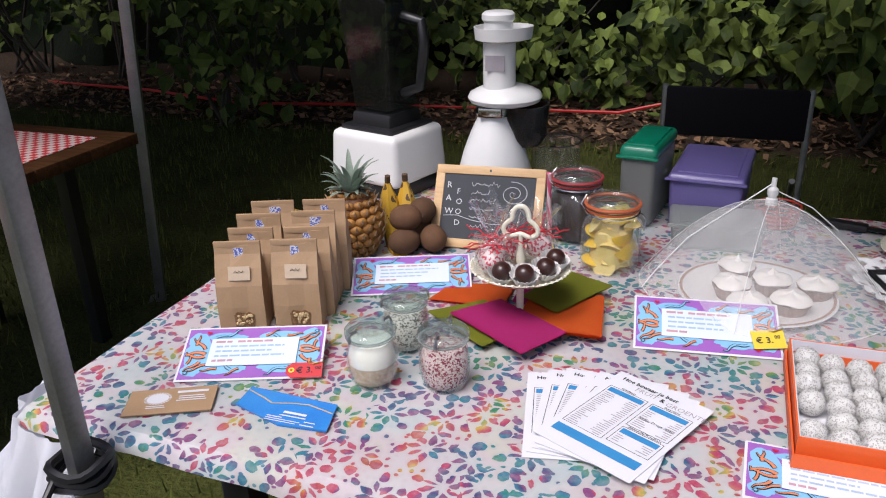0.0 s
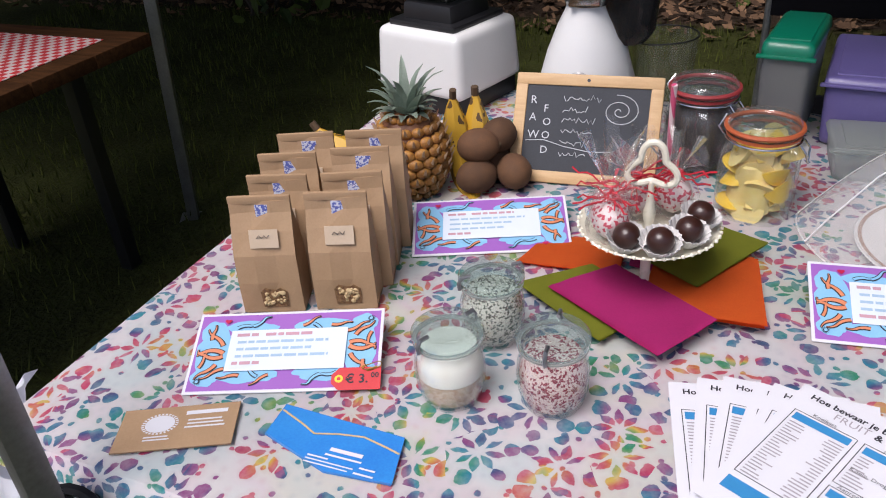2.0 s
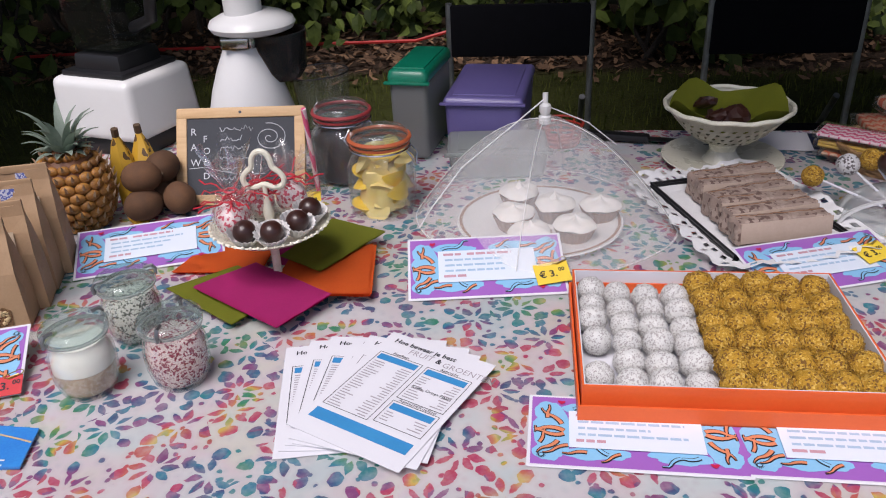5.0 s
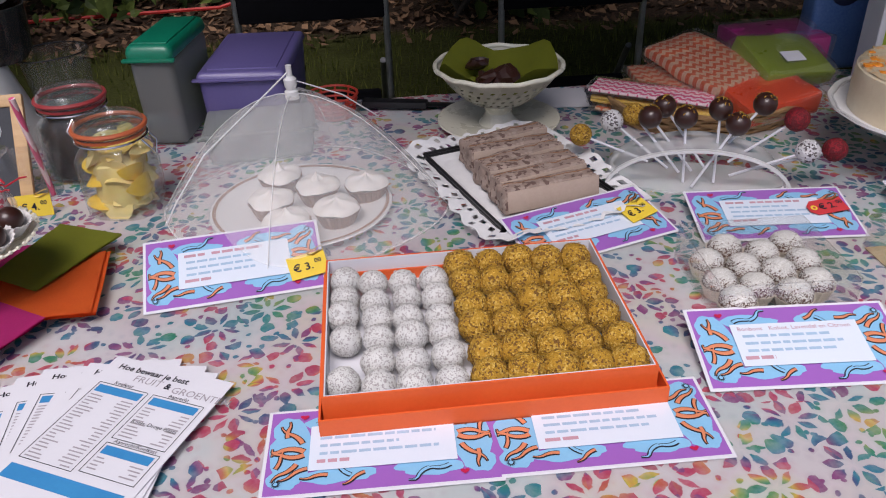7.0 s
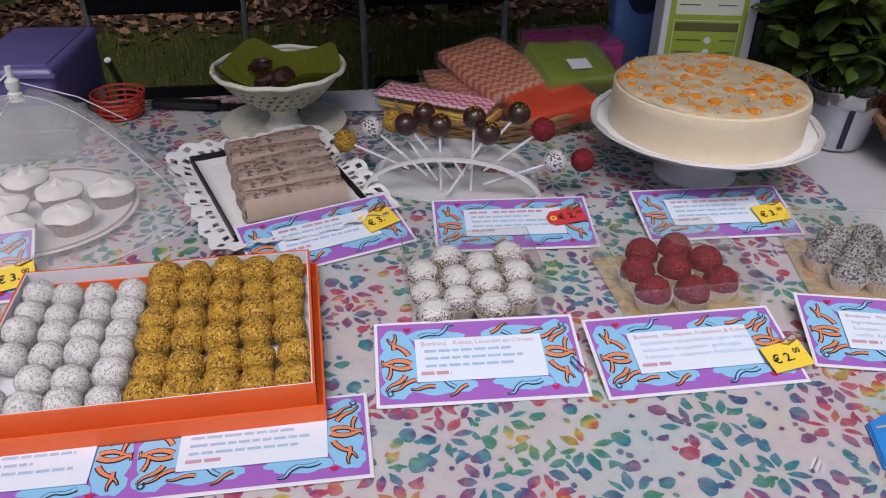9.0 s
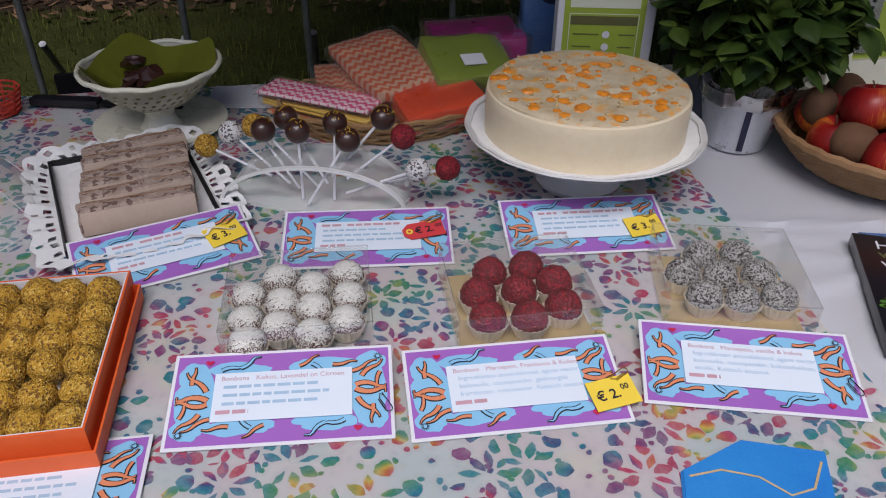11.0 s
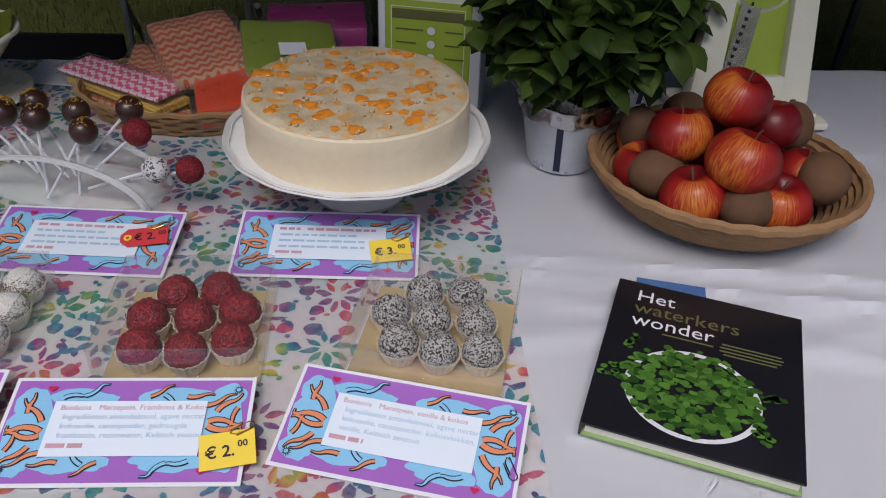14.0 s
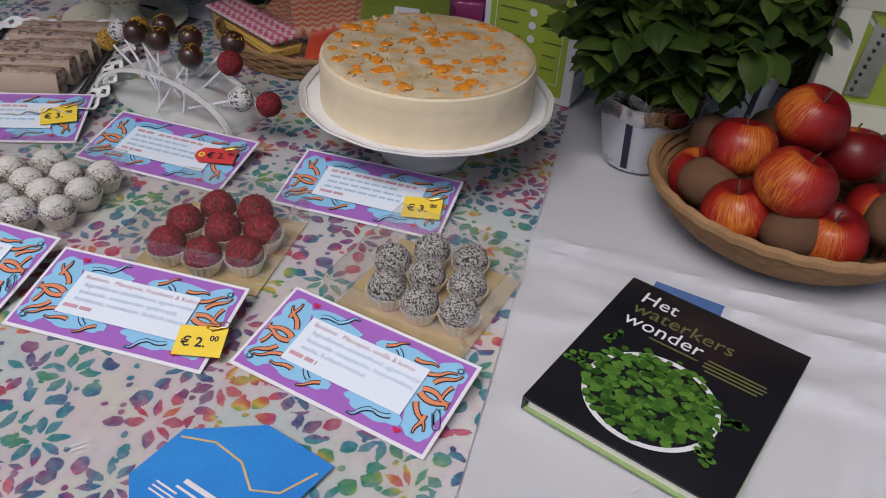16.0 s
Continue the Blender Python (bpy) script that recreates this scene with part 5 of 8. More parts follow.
def napkin(pts, material, z, layers, label, lift=0.0):
    """A pile of folded paper napkins, given its corners."""
    x0, y0 = pts[0]
    n = thing("napkin", label, "napkin", pose(x0, y0, z), "coloured paper napkins")
    for i in range(layers):
        bm = bmesh.new()
        (ax, ay), (bx, by), (cx, cy), (dx, dy) = [(x - x0, y - y0) for x, y in pts]
        k = 10
        g = []
        for a in range(k + 1):
            row = []
            for b in range(k + 1):
                s, t = a / k, b / k
                x = (ax * (1 - s) + bx * s) * (1 - t) + (dx * (1 - s) + cx * s) * t
                y = (ay * (1 - s) + by * s) * (1 - t) + (dy * (1 - s) + cy * s) * t
                row.append(bm.verts.new((x + 0.001 * i * (-1) ** i, y - 0.0012 * i, i * 0.0024 + 0.0012 * noise.noise(Vector((x * 40, y * 40, i))) + lift * s * t * (i + 1) / layers)))
            g.append(row)
        for a in range(k):
            for b in range(k):
                bm.faces.new((g[a][b], g[a + 1][b], g[a + 1][b + 1], g[a][b + 1]))
        bmesh.ops.solidify(bm, geom=bm.faces[:], thickness=0.0016)
        bmesh.ops.recalc_face_normals(bm, faces=bm.faces[:])
        part("ply", bm, material, n)
    return n


napkin([(0.040, 1.262), (0.165, 1.238), (0.185, 1.325), (0.075, 1.325)], "napo", T + 0.003, 2, "pile of folded orange paper napkins")
napkin([(0.180, 1.260), (0.270, 1.215), (0.300, 1.330), (0.200, 1.345)], "napp", T + 0.003, 2, "pile of folded magenta paper napkins")
napkin([(0.044, 1.204), (0.140, 1.096), (0.215, 1.170), (0.135, 1.248)], "napg", T + 0.0105, 2, "pile of folded lime green paper napkins")
napkin([(0.083, 1.186), (0.197, 1.066), (0.262, 1.128), (0.160, 1.235)], "napp", T + 0.018, 3, "pile of folded magenta paper napkins")
napkin([(0.184, 1.152), (0.313, 1.126), (0.328, 1.262), (0.215, 1.262)], "napo", T + 0.0125, 4, "pile of folded orange paper napkins")
napkin([(0.196, 1.240), (0.250, 1.185), (0.346, 1.285), (0.270, 1.345)], "napg", T + 0.0235, 2, "pile of folded lime green paper napkins")


def tier_plate():
    """A small wicker-edged plate on a stick, with a clover handle."""
    s = thing("tier_stand", "cream tiered stand with a clover-shaped handle", "cake stand", pose(0.193, 1.205, T))
    zp = 0.082
    part("stick", moved(lathe([(0, 0.0), (0.0055, 0.0), (0.006, 0.05), (0.0055, zp), (0, zp)], 14), pose(0, 0, 0)), "creamware", s)
    part("foot", lathe([(0, 0.001), (0.045, 0.0), (0.047, 0.003), (0.02, 0.007), (0, 0.010)], 30), "creamware", s)
    part("plate", lathe([(0, zp), (0.045, zp + 0.001), (0.062, zp + 0.006), (0.076, zp + 0.014), (0.0775, zp + 0.0125), (0.063, zp + 0.003), (0.045, zp - 0.002), (0, zp - 0.003)], 72,
                         lambda a, r, z: (r + (0.0022 * math.cos(18 * a) if r > 0.07 else 0), z + (0.0015 * math.cos(18 * a) if r > 0.07 else 0))), "creamware", s, "cream woven-edged plate")
    part("rim_bead", join(*[moved(ball(0.0026, 0, 1, 1), pose(0.0775 * math.cos(a), 0.0775 * math.sin(a), zp + 0.014)) for a in [i * math.pi / 24 for i in range(48)]]), "creamware", s)
    part("spindle", lathe([(0, zp), (0.003, zp), (0.0045, zp + 0.01), (0.0075, zp + 0.026), (0.0045, zp + 0.04), (0.003, zp + 0.055), (0.004, zp + 0.065), (0, zp + 0.066)], 16), "creamware", s)
    loop = []
    for i in range(49):
        a = -math.pi / 2 + 2 * math.pi * i / 48
        r = 0.0225 * (1 + 0.30 * math.cos(3 * (a - math.pi / 2)))
        loop.append((r * math.cos(a) * math.cos(0.2), r * math.cos(a) * math.sin(-0.2), zp + 0.082 + r * math.sin(a)))
    part("handle", tube(loop[:-1], 0.0038, 8, True), "creamware", s, "clover-shaped loop handle")
    return s, zp


_, ZP = tier_plate()


def truffle(x, y, z, tilt, yaw):
    t = thing("truffle", "dark chocolate truffle in a white paper case", "chocolate", pose(x, y, z, tilt, 0, yaw), "chocolate truffles")
    part("chocolate", moved(ball(0.0148, 0.03, 2, 3, x), pose(0, 0, 0.017)), "choco", t)
    part("paper_case", lathe([(0, 0), (0.0125, 0.0), (0.0225, 0.019), (0.0220, 0.019), (0.012, 0.001), (0, 0.001)], 60, lambda a, r, zz: (r * (1 + (0.05 * math.cos(20 * a) if r > 0.011 else 0)), zz)), "whitecup", t, "pleated white paper case")
    return t


for q in ((0.163, 1.160, T + ZP + 0.010, 20, 30), (0.200, 1.150, T + ZP + 0.010, 16, 0), (0.228, 1.170, T + ZP + 0.012, 18, 40), (0.243, 1.198, T + ZP + 0.014, 14, 70)):
    truffle(*q)


def sweet_bag(x, y, z, yaw, h):
    b = thing("sweet_bag", "clear cellophane bag of sweets tied with red ribbon", "sweets", pose(x, y, z, 0, 0, yaw), "cellophane sweet bags")
    part("sweets", moved(ball(0.021, 0.12, 2.5, 3, x * 5), pose(0, 0, 0.022)), "candy", b)
    part("wrap", lathe([(0.012, 0.0), (0.024, 0.004), (0.027, 0.022), (0.020, 0.042), (0.006, 0.050), (0.010, 0.058), (0.030, h), (0.0305, h)], 36,
                       lambda a, r, zz: (r * (1 + 0.10 * math.sin(7 * a + 20 * zz) + (0.28 * math.sin(5 * a) if zz > 0.06 else 0)), zz + (0.012 * math.sin(4 * a + 1) if zz > 0.07 else 0))), "cell", b, "crumpled clear cellophane")
    loops = []
    r = random.Random(int(x * 999))
    for i in range(9):
        a = r.uniform(0, 6.28)
        p = [Vector((0.006 * math.cos(a), 0.006 * math.sin(a), 0.050))]
        for k in range(5):
            p.append(p[-1] + Vector((math.cos(a) * 0.008 + r.uniform(-0.004, 0.004), math.sin(a) * 0.008, r.uniform(-0.006, 0.005))))
        loops.append(tube(p, 0.0011, 4))
    part("ribbon", join(tube([(0.0075 * math.cos(i * 0.63), 0.0075 * math.sin(i * 0.63), 0.050) for i in range(10)], 0.0018, 5, True), *loops), "ribbon", b, "curled red ribbon")
    return b


for q in ((0.150, 1.205, T + ZP + 0.012, 0, 0.105), (0.178, 1.236, T + ZP + 0.008, 50, 0.085), (0.222, 1.240, T + ZP + 0.010, 90, 0.08), (0.150, 1.180, T + ZP + 0.010, 140, 0.06)):
    sweet_bag(*q)


def chalkboard():
    w, h = 0.218, 0.164
    b = thing("chalkboard", "small slate chalkboard in a pale wooden frame", "chalkboard", pose(0.010, 1.503, T, 60, 0, -10))
    part("slate", moved(box(w - 0.02, h - 0.02, 0.004), pose(w / 2, h / 2, -0.001)), "slate", b)
    for name, m in (("frame_rail", moved(box(w, 0.018, 0.010, 0.003), pose(w / 2, 0.009, -0.004))), ("frame_rail", moved(box(w, 0.018, 0.010, 0.003), pose(w / 2, h - 0.009, -0.004))),
                    ("frame_stile", moved(box(0.018, h - 0.034, 0.0095, 0.002), pose(0.009, h / 2, -0.004))), ("frame_stile", moved(box(0.018, h - 0.034, 0.0095, 0.002), pose(w - 0.009, h / 2, -0.004)))):
        part(name, m, "pine", b)
    part("nail_hole", moved(lathe([(0, 0.0065), (0.0025, 0.0065), (0.0025, 0.006)], 12), pose(w / 2, h - 0.009, 0)), "ink", b)
    z = 0.0036
    for c, y in zip("RAW", (0.118, 0.092, 0.066)):
        words(c, 0.017, "chalk", b, pose(0.024, y, z))
    for c, y in zip("FOOD", (0.106, 0.086, 0.066, 0.044)):
        words(c, 0.016, "chalk", b, pose(0.045, y, z))
    r = random.Random(2)
    for j in range(6):
        y = 0.126 - j * 0.0165
        pts = [(0.074 + i * 0.0031, y + r.uniform(-0.003, 0.005) + 0.001 * i * (-1) ** i * 0.2, z) for i in range(int(r.uniform(13, 20)))]
        part("chalk_scrawl", tube(pts, 0.0007, 4), "chalk", b)
    sp = [(0.158 + 0.0021 * t * math.cos(t), 0.112 + 0.0017 * t * math.sin(t), z) for t in [i * 0.35 for i in range(1, 42)]]
    part("chalk_spiral", tube(sp, 0.0007, 4), "chalk", b)
    part("chalk_line", tube([(0.022, 0.062, z), (0.05, 0.064, z), (0.08, 0.056, z), (0.12, 0.050, z), (0.15, 0.052, z)], 0.0007, 4), "chalk", b)
    part("rear_leg", moved(box(0.02, 0.006, 0.13, 0.001), pose(w / 2, h * 0.80, -0.004, 150, 0, 0)), "pine", b)


chalkboard()


def clip_jar(x, y, yaw, h, r, fill, rubber, label):
    """A square-shouldered preserving jar with wire clip and rubber ring."""
    j = thing("preserving_jar", label, "jar", pose(x, y, T, 0, 0, yaw), "preserving jars")

    def sq(a, rr, z):
        k = 1.0 if z > h * 0.74 else (0.62 * min(1, (h * 0.74 - z) / (h * 0.12)))
        if z > h * 0.74:
            return rr, z
        f = (abs(math.cos(a)) ** 5 + abs(math.sin(a)) ** 5) ** (-0.2)
        return rr * (1 + (f - 1) * k), z
    part("glass_body", lathe([(0, 0.002), (r * 0.84, 0.0), (r * 0.93, 0.006), (r * 0.95, h * 0.2), (r * 0.95, h * 0.60), (r * 0.90, h * 0.68), (r * 0.80, h * 0.74), (r * 0.80, h * 0.80), (r * 0.84, h * 0.82),
                              (r * 0.76, h * 0.82), (r * 0.76, h * 0.74), (r * 0.88, h * 0.62), (r * 0.90, h * 0.2), (r * 0.88, 0.008), (0, 0.008)], 48, sq), "glass", j, "clear glass jar")
    part("rubber_ring", lathe([(r * 0.78, h * 0.822), (r * 0.90, h * 0.822), (r * 0.91, h * 0.85), (r * 0.78, h * 0.85), (r * 0.78, h * 0.822)], 40), rubber, j, "rubber sealing ring")
    part("lid", lathe([(0, h * 0.945), (r * 0.55, h * 0.945), (r * 0.60, h * 0.97), (r * 0.78, h * 0.985), (r * 0.86, h * 0.95), (r * 0.90, h * 0.90), (r * 0.90, h * 0.855), (r * 0.70, h * 0.86), (r * 0.55, h * 0.92), (0, h * 0.92)], 40), "lidglass", j, "thick glass lid")
    for z, m in ((0.90, rubber), (0.795, "chrome")):
        part("wire_band", tube([(r * 0.905 * math.cos(a), r * 0.905 * math.sin(a), h * z) for a in [i * math.pi / 18 for i in range(36)]], 0.0034 if z > 0.85 else 0.0016, 6, True), m, j)
    part("wire_clip", tube([(r * 0.92, -0.012, h * 0.79), (r * 1.08, -0.012, h * 0.72), (r * 1.12, 0, h * 0.60), (r * 1.08, 0.012, h * 0.72), (r * 0.92, 0.012, h * 0.79)], 0.0016, 6), "chrome", j)
    part("wire_hinge", tube([(-r * 0.92, -0.01, h * 0.79), (-r * 1.06, -0.01, h * 0.86), (-r * 0.95, 0, h * 0.95), (-r * 1.06, 0.01, h * 0.86), (-r * 0.92, 0.01, h * 0.79)], 0.0016, 6), "chrome", j)
    if fill == "lemon":
        rr = random.Random(11)
        k = 0
        part("lemon_core", lathe([(0, 0.010), (r * 0.62, 0.010), (r * 0.66, h * 0.2), (r * 0.66, h * 0.55), (r * 0.4, h * 0.66), (0, h * 0.68)], 24, lambda a, q, z: (q * (1 + 0.12 * math.sin(5 * a + 60 * z)), z)), "pith", j, "packed lemon pieces")
        for layer in range(4):
            for i in range(11):
                a = i * 0.78 + layer * 0.5 + rr.uniform(-0.2, 0.2)
                d = (0.56 if i else 0.1) * r
                L, W = rr.uniform(0.038, 0.050), rr.uniform(0.021, 0.027)
                bm = bmesh.new()
                n = 9
                va, vb, vc = [], [], []
                for q in range(n + 1):
                    t = math.pi * q / n
                    sx, sw = -math.cos(t) * L / 2, math.sin(t) * W
                    va.append(bm.verts.new((sx, 0, -sw * 0.15)))
                    vb.append(bm.verts.new((sx, sw, sw * 0.25)))
                    vc.append(bm.verts.new((sx, -sw * 0.15, sw * 0.8)))
                for q in range(n):
                    for s, e in ((va, vb), (vb, vc), (vc, va)):
                        f = bm.faces.new((s[q], s[q + 1], e[q + 1], e[q]))
                bmesh.ops.remove_doubles(bm, verts=bm.verts[:], dist=0.0002)
                bmesh.ops.recalc_face_normals(bm, faces=bm.faces[:])
                part("lemon_wedge", bm, "lemon" if (k * 7) % 5 < 2 else "pith", j, at=pose(d * math.cos(a), d * math.sin(a), 0.018 + layer * h * 0.185, rr.uniform(0, 360), rr.uniform(-25, 25), math.degrees(a) + 90))
                k += 1
    else:
        part("filling", lathe([(0, 0.009), (r * 0.84, 0.009), (r * 0.86, h * 0.2), (r * 0.86, h * 0.60), (r * 0.72, h * 0.74), (0, h * 0.78)], 40, sq), fill, j)
    return j


clip_jar(0.352, 1.413, -25, 0.138, 0.052, "lemon", "rubber", "preserving jar full of lemon wedges")
clip_jar(0.297, 1.560, -40, 0.138, 0.054, "darkfill", "redrubber", "preserving jar of dark dried fruit")

cup = thing("plastic_cup", "clear plastic drinking cup beside a jar", "cup", pose(0.232, 1.508, T))
part("wall", lathe([(0, 0.001), (0.027, 0.0), (0.029, 0.003), (0.041, 0.090), (0.043, 0.092), (0.041, 0.093), (0.0395, 0.090), (0.028, 0.004), (0, 0.003)], 36), "clearbox", cup)
straw = thing("drinking_straw", "pink and white striped paper straw", "straw", pose(0.246, 1.500, T + 0.001))
part("tube", tube([(0, 0, 0), (-0.006, -0.045, 0.164)], 0.0042, 12), "pinkstraw", straw)
tag4 = thing("price_card", "yellow price card standing against a cup", "price tag", pose(0.205, 1.438, T, 78, 0, -8))
price_tag(tag4, pose(0, 0, 0), "4")


# ---- kitchen machines ----
def blender():
    b = thing("blender", "white blender with a dark square jug", "blender", pose(-0.128, 1.868, T, 0, 0, -31))
    part("base", moved(box(0.205, 0.195, 0.118, 0.018, 0.93, 4), pose(0, 0, 0.032)), "white", b, "white blender base with rounded edges")
    part("skirt", box(0.185, 0.175, 0.034, 0.004), "black", b)
    part("jug_collar", moved(box(0.118, 0.118, 0.042, 0.008, 0.94), pose(0, 0, 0.148)), "black", b)
    part("jug_seat", moved(box(0.155, 0.15, 0.012, 0.005), pose(0, 0, 0.1485)), "black", b)
    jug = join(moved(box(0.105, 0.105, 0.25, 0.012, 1.32, 3), pose(0, 0, 0.193)))
    part("jug", jug, "smoke", b, "dark see-through jug")
    part("jug_handle", tube([(0.062, 0.0, 0.40), (0.115, 0, 0.39), (0.12, 0, 0.34), (0.105, 0, 0.25), (0.056, 0, 0.23)], 0.012, 10), "black", b)
    part("jug_lid", moved(box(0.142, 0.142, 0.03, 0.008), pose(0, 0, 0.443)), "black", b)
    part("lid_cap", moved(lathe([(0, 0.03), (0.028, 0.03), (0.03, 0.0), (0, 0)], 20), pose(0, 0, 0.473)), "black", b)
    return b


blender()


def juicer():
    j = thing("juicer", "white upright slow juicer with a cone-shaped body", "juicer", pose(0.128, 1.735, T, 0, 0, -10) @ Matrix.Diagonal((1, 1, 0.88, 1)))
    part("body", lathe([(0, 0.0), (0.095, 0.0), (0.098, 0.012), (0.092, 0.03), (0.083, 0.075), (0.066, 0.145), (0.049, 0.195), (0.036, 0.225), (0.033, 0.236), (0, 0.236)], 48, lambda a, r, z: (r * (1 + 0.12 * max(math.sin(a), 0)), z)), "white", j, "glossy white cone body")
    part("badge", moved(lathe([(0, 0.006), (0.017, 0.006), (0.020, 0.0), (0.012, 0.007), (0.011, 0.004), (0, 0.004)], 24), pose(0, -0.080, 0.110, 70)), "chrome", j, "round silver badge")
    part("collar", moved(lathe([(0.030, 0), (0.037, 0.0), (0.039, 0.010), (0.037, 0.022), (0.030, 0.022)], 32), pose(0, 0, 0.234)), "chrome", j, "silver clamp")
    part("latch", moved(box(0.05, 0.012, 0.022, 0.003), pose(0, -0.036, 0.236)), "chrome", j)
    part("dish", moved(lathe([(0, 0.0), (0.06, 0.0), (0.074, 0.006), (0.079, 0.016), (0.075, 0.026), (0.058, 0.036), (0.035, 0.044), (0, 0.046)], 48), pose(0.020, 0.02, 0.258)), "white", j, "white round dish")
    part("feed_tube", moved(lathe([(0.034, 0.0), (0.034, 0.12), (0.030, 0.12), (0.030, 0)], 32), pose(0.010, 0.01, 0.295)), "white", j)
    part("sticker", moved(box(0.040, 0.002, 0.036), pose(0.008, -0.0245, 0.342)), "grey", j, "grey printed sticker")
    part("hopper", moved(lathe([(0.034, 0.0), (0.052, 0.006), (0.055, 0.034), (0.051, 0.034), (0.047, 0.010), (0.03, 0.006)], 40, lambda a, r, z: (r * (1 + 0.25 * max(math.cos(a - 0.3), 0) ** 3), z)), pose(0.012, 0.01, 0.405)), "white", j)
    part("pusher", moved(lathe([(0, 0.0), (0.030, 0.0), (0.030, 0.045), (0.034, 0.050), (0.034, 0.062), (0.028, 0.068), (0, 0.07)], 32), pose(0.008, 0.01, 0.405)), "white", j)
    part("juice_bowl", moved(lathe([(0, 0), (0.040, 0.0), (0.052, 0.02), (0.058, 0.10), (0.055, 0.10), (0.048, 0.02), (0, 0.004)], 36), pose(0.055, 0.035, 0.155)), "amber", j, "brown see-through bowl")
    return j


juicer()
jug = thing("measuring_jug", "clear plastic measuring jug with a dark rim", "jug", pose(0.262, 1.800, T))
part("wall", lathe([(0, 0.001), (0.044, 0.0), (0.047, 0.004), (0.056, 0.13), (0.0545, 0.13), (0.0455, 0.005), (0, 0.004)], 40, lambda a, r, z: (r * (1 + (0.22 * max(math.cos(a + 2.2), 0) ** 8 if z > 0.1 else 0)), z)), "clearbox", jug)
part("rim", tube([(0.0555 * math.cos(a) * (1 + 0.22 * max(math.cos(a + 2.2), 0) ** 8), 0.0555 * math.sin(a) * (1 + 0.22 * max(math.cos(a + 2.2), 0) ** 8), 0.131) for a in [i * math.pi / 20 for i in range(40)]], 0.0014, 5, True), "black", jug)


def lidded_tub(name, label, x, y, yaw, w, l, h, body, lid, lidh=0.014, taper=1.06, front=0.0):
    t = thing(name, label, "food box", pose(x, y, T, 0, 0, yaw), "lidded plastic boxes")
    part("tub", moved(box(w, l, h, 0.012, taper, 3), pose(w / 2, l / 2, 0)), body, t)
    part("lid", moved(box(w * taper + 0.008, l * taper + 0.008, lidh, lidh * 0.45, 0.94, 3), pose(w / 2, l / 2, h - 0.003)), lid, t, "snap-on lid")
    part("lid_panel", moved(box(w * 0.86, l * 0.9, 0.004, 0.002), pose(w / 2, l / 2, h + lidh - 0.005)), lid, t)
    part("lid_lip", moved(box(w * taper + 0.014, 0.010, 0.005, 0.002), pose(w / 2, -l * (taper - 1) / 2 - 0.003, h - 0.002)), lid, t)
    return t


lidded_tub("storage_box", "tall grey translucent food box with a green lid", 0.388, 1.632, -22, 0.066, 0.170, 0.146, "smoked_tub", "green_lid", 0.026)
lidded_tub("storage_box", "purple plastic food box with a purple lid", 0.488, 1.632, -19, 0.134, 0.225, 0.100, "purple_tub", "purple_tub")
lidded_tub("storage_box", "pale translucent plastic food box under a net", 0.475, 1.500, -10, 0.160, 0.10, 0.050, "frost", "frost", 0.008)
rb = thing("red_basket", "small red plastic wire basket", "basket", pose(0.705, 1.640, T))
part("wire", join(*[tube([((0.036 + 0.002 * k) * math.cos(a), (0.036 + 0.002 * k) * math.sin(a), 0.003 + k * 0.009) for a in [i * math.pi / 10 for i in range(20)]], 0.0022, 5, True) for k in range(5)],
                  *[tube([(0.036 * math.cos(a), 0.036 * math.sin(a), 0.002), (0.044 * math.cos(a), 0.044 * math.sin(a), 0.039)], 0.0018, 5) for a in [i * math.pi / 5 for i in range(10)]]), "redplastic", rb)
part("bottom", lathe([(0, 0), (0.036, 0), (0.036, 0.003), (0, 0.003)], 20), "redplastic", rb)


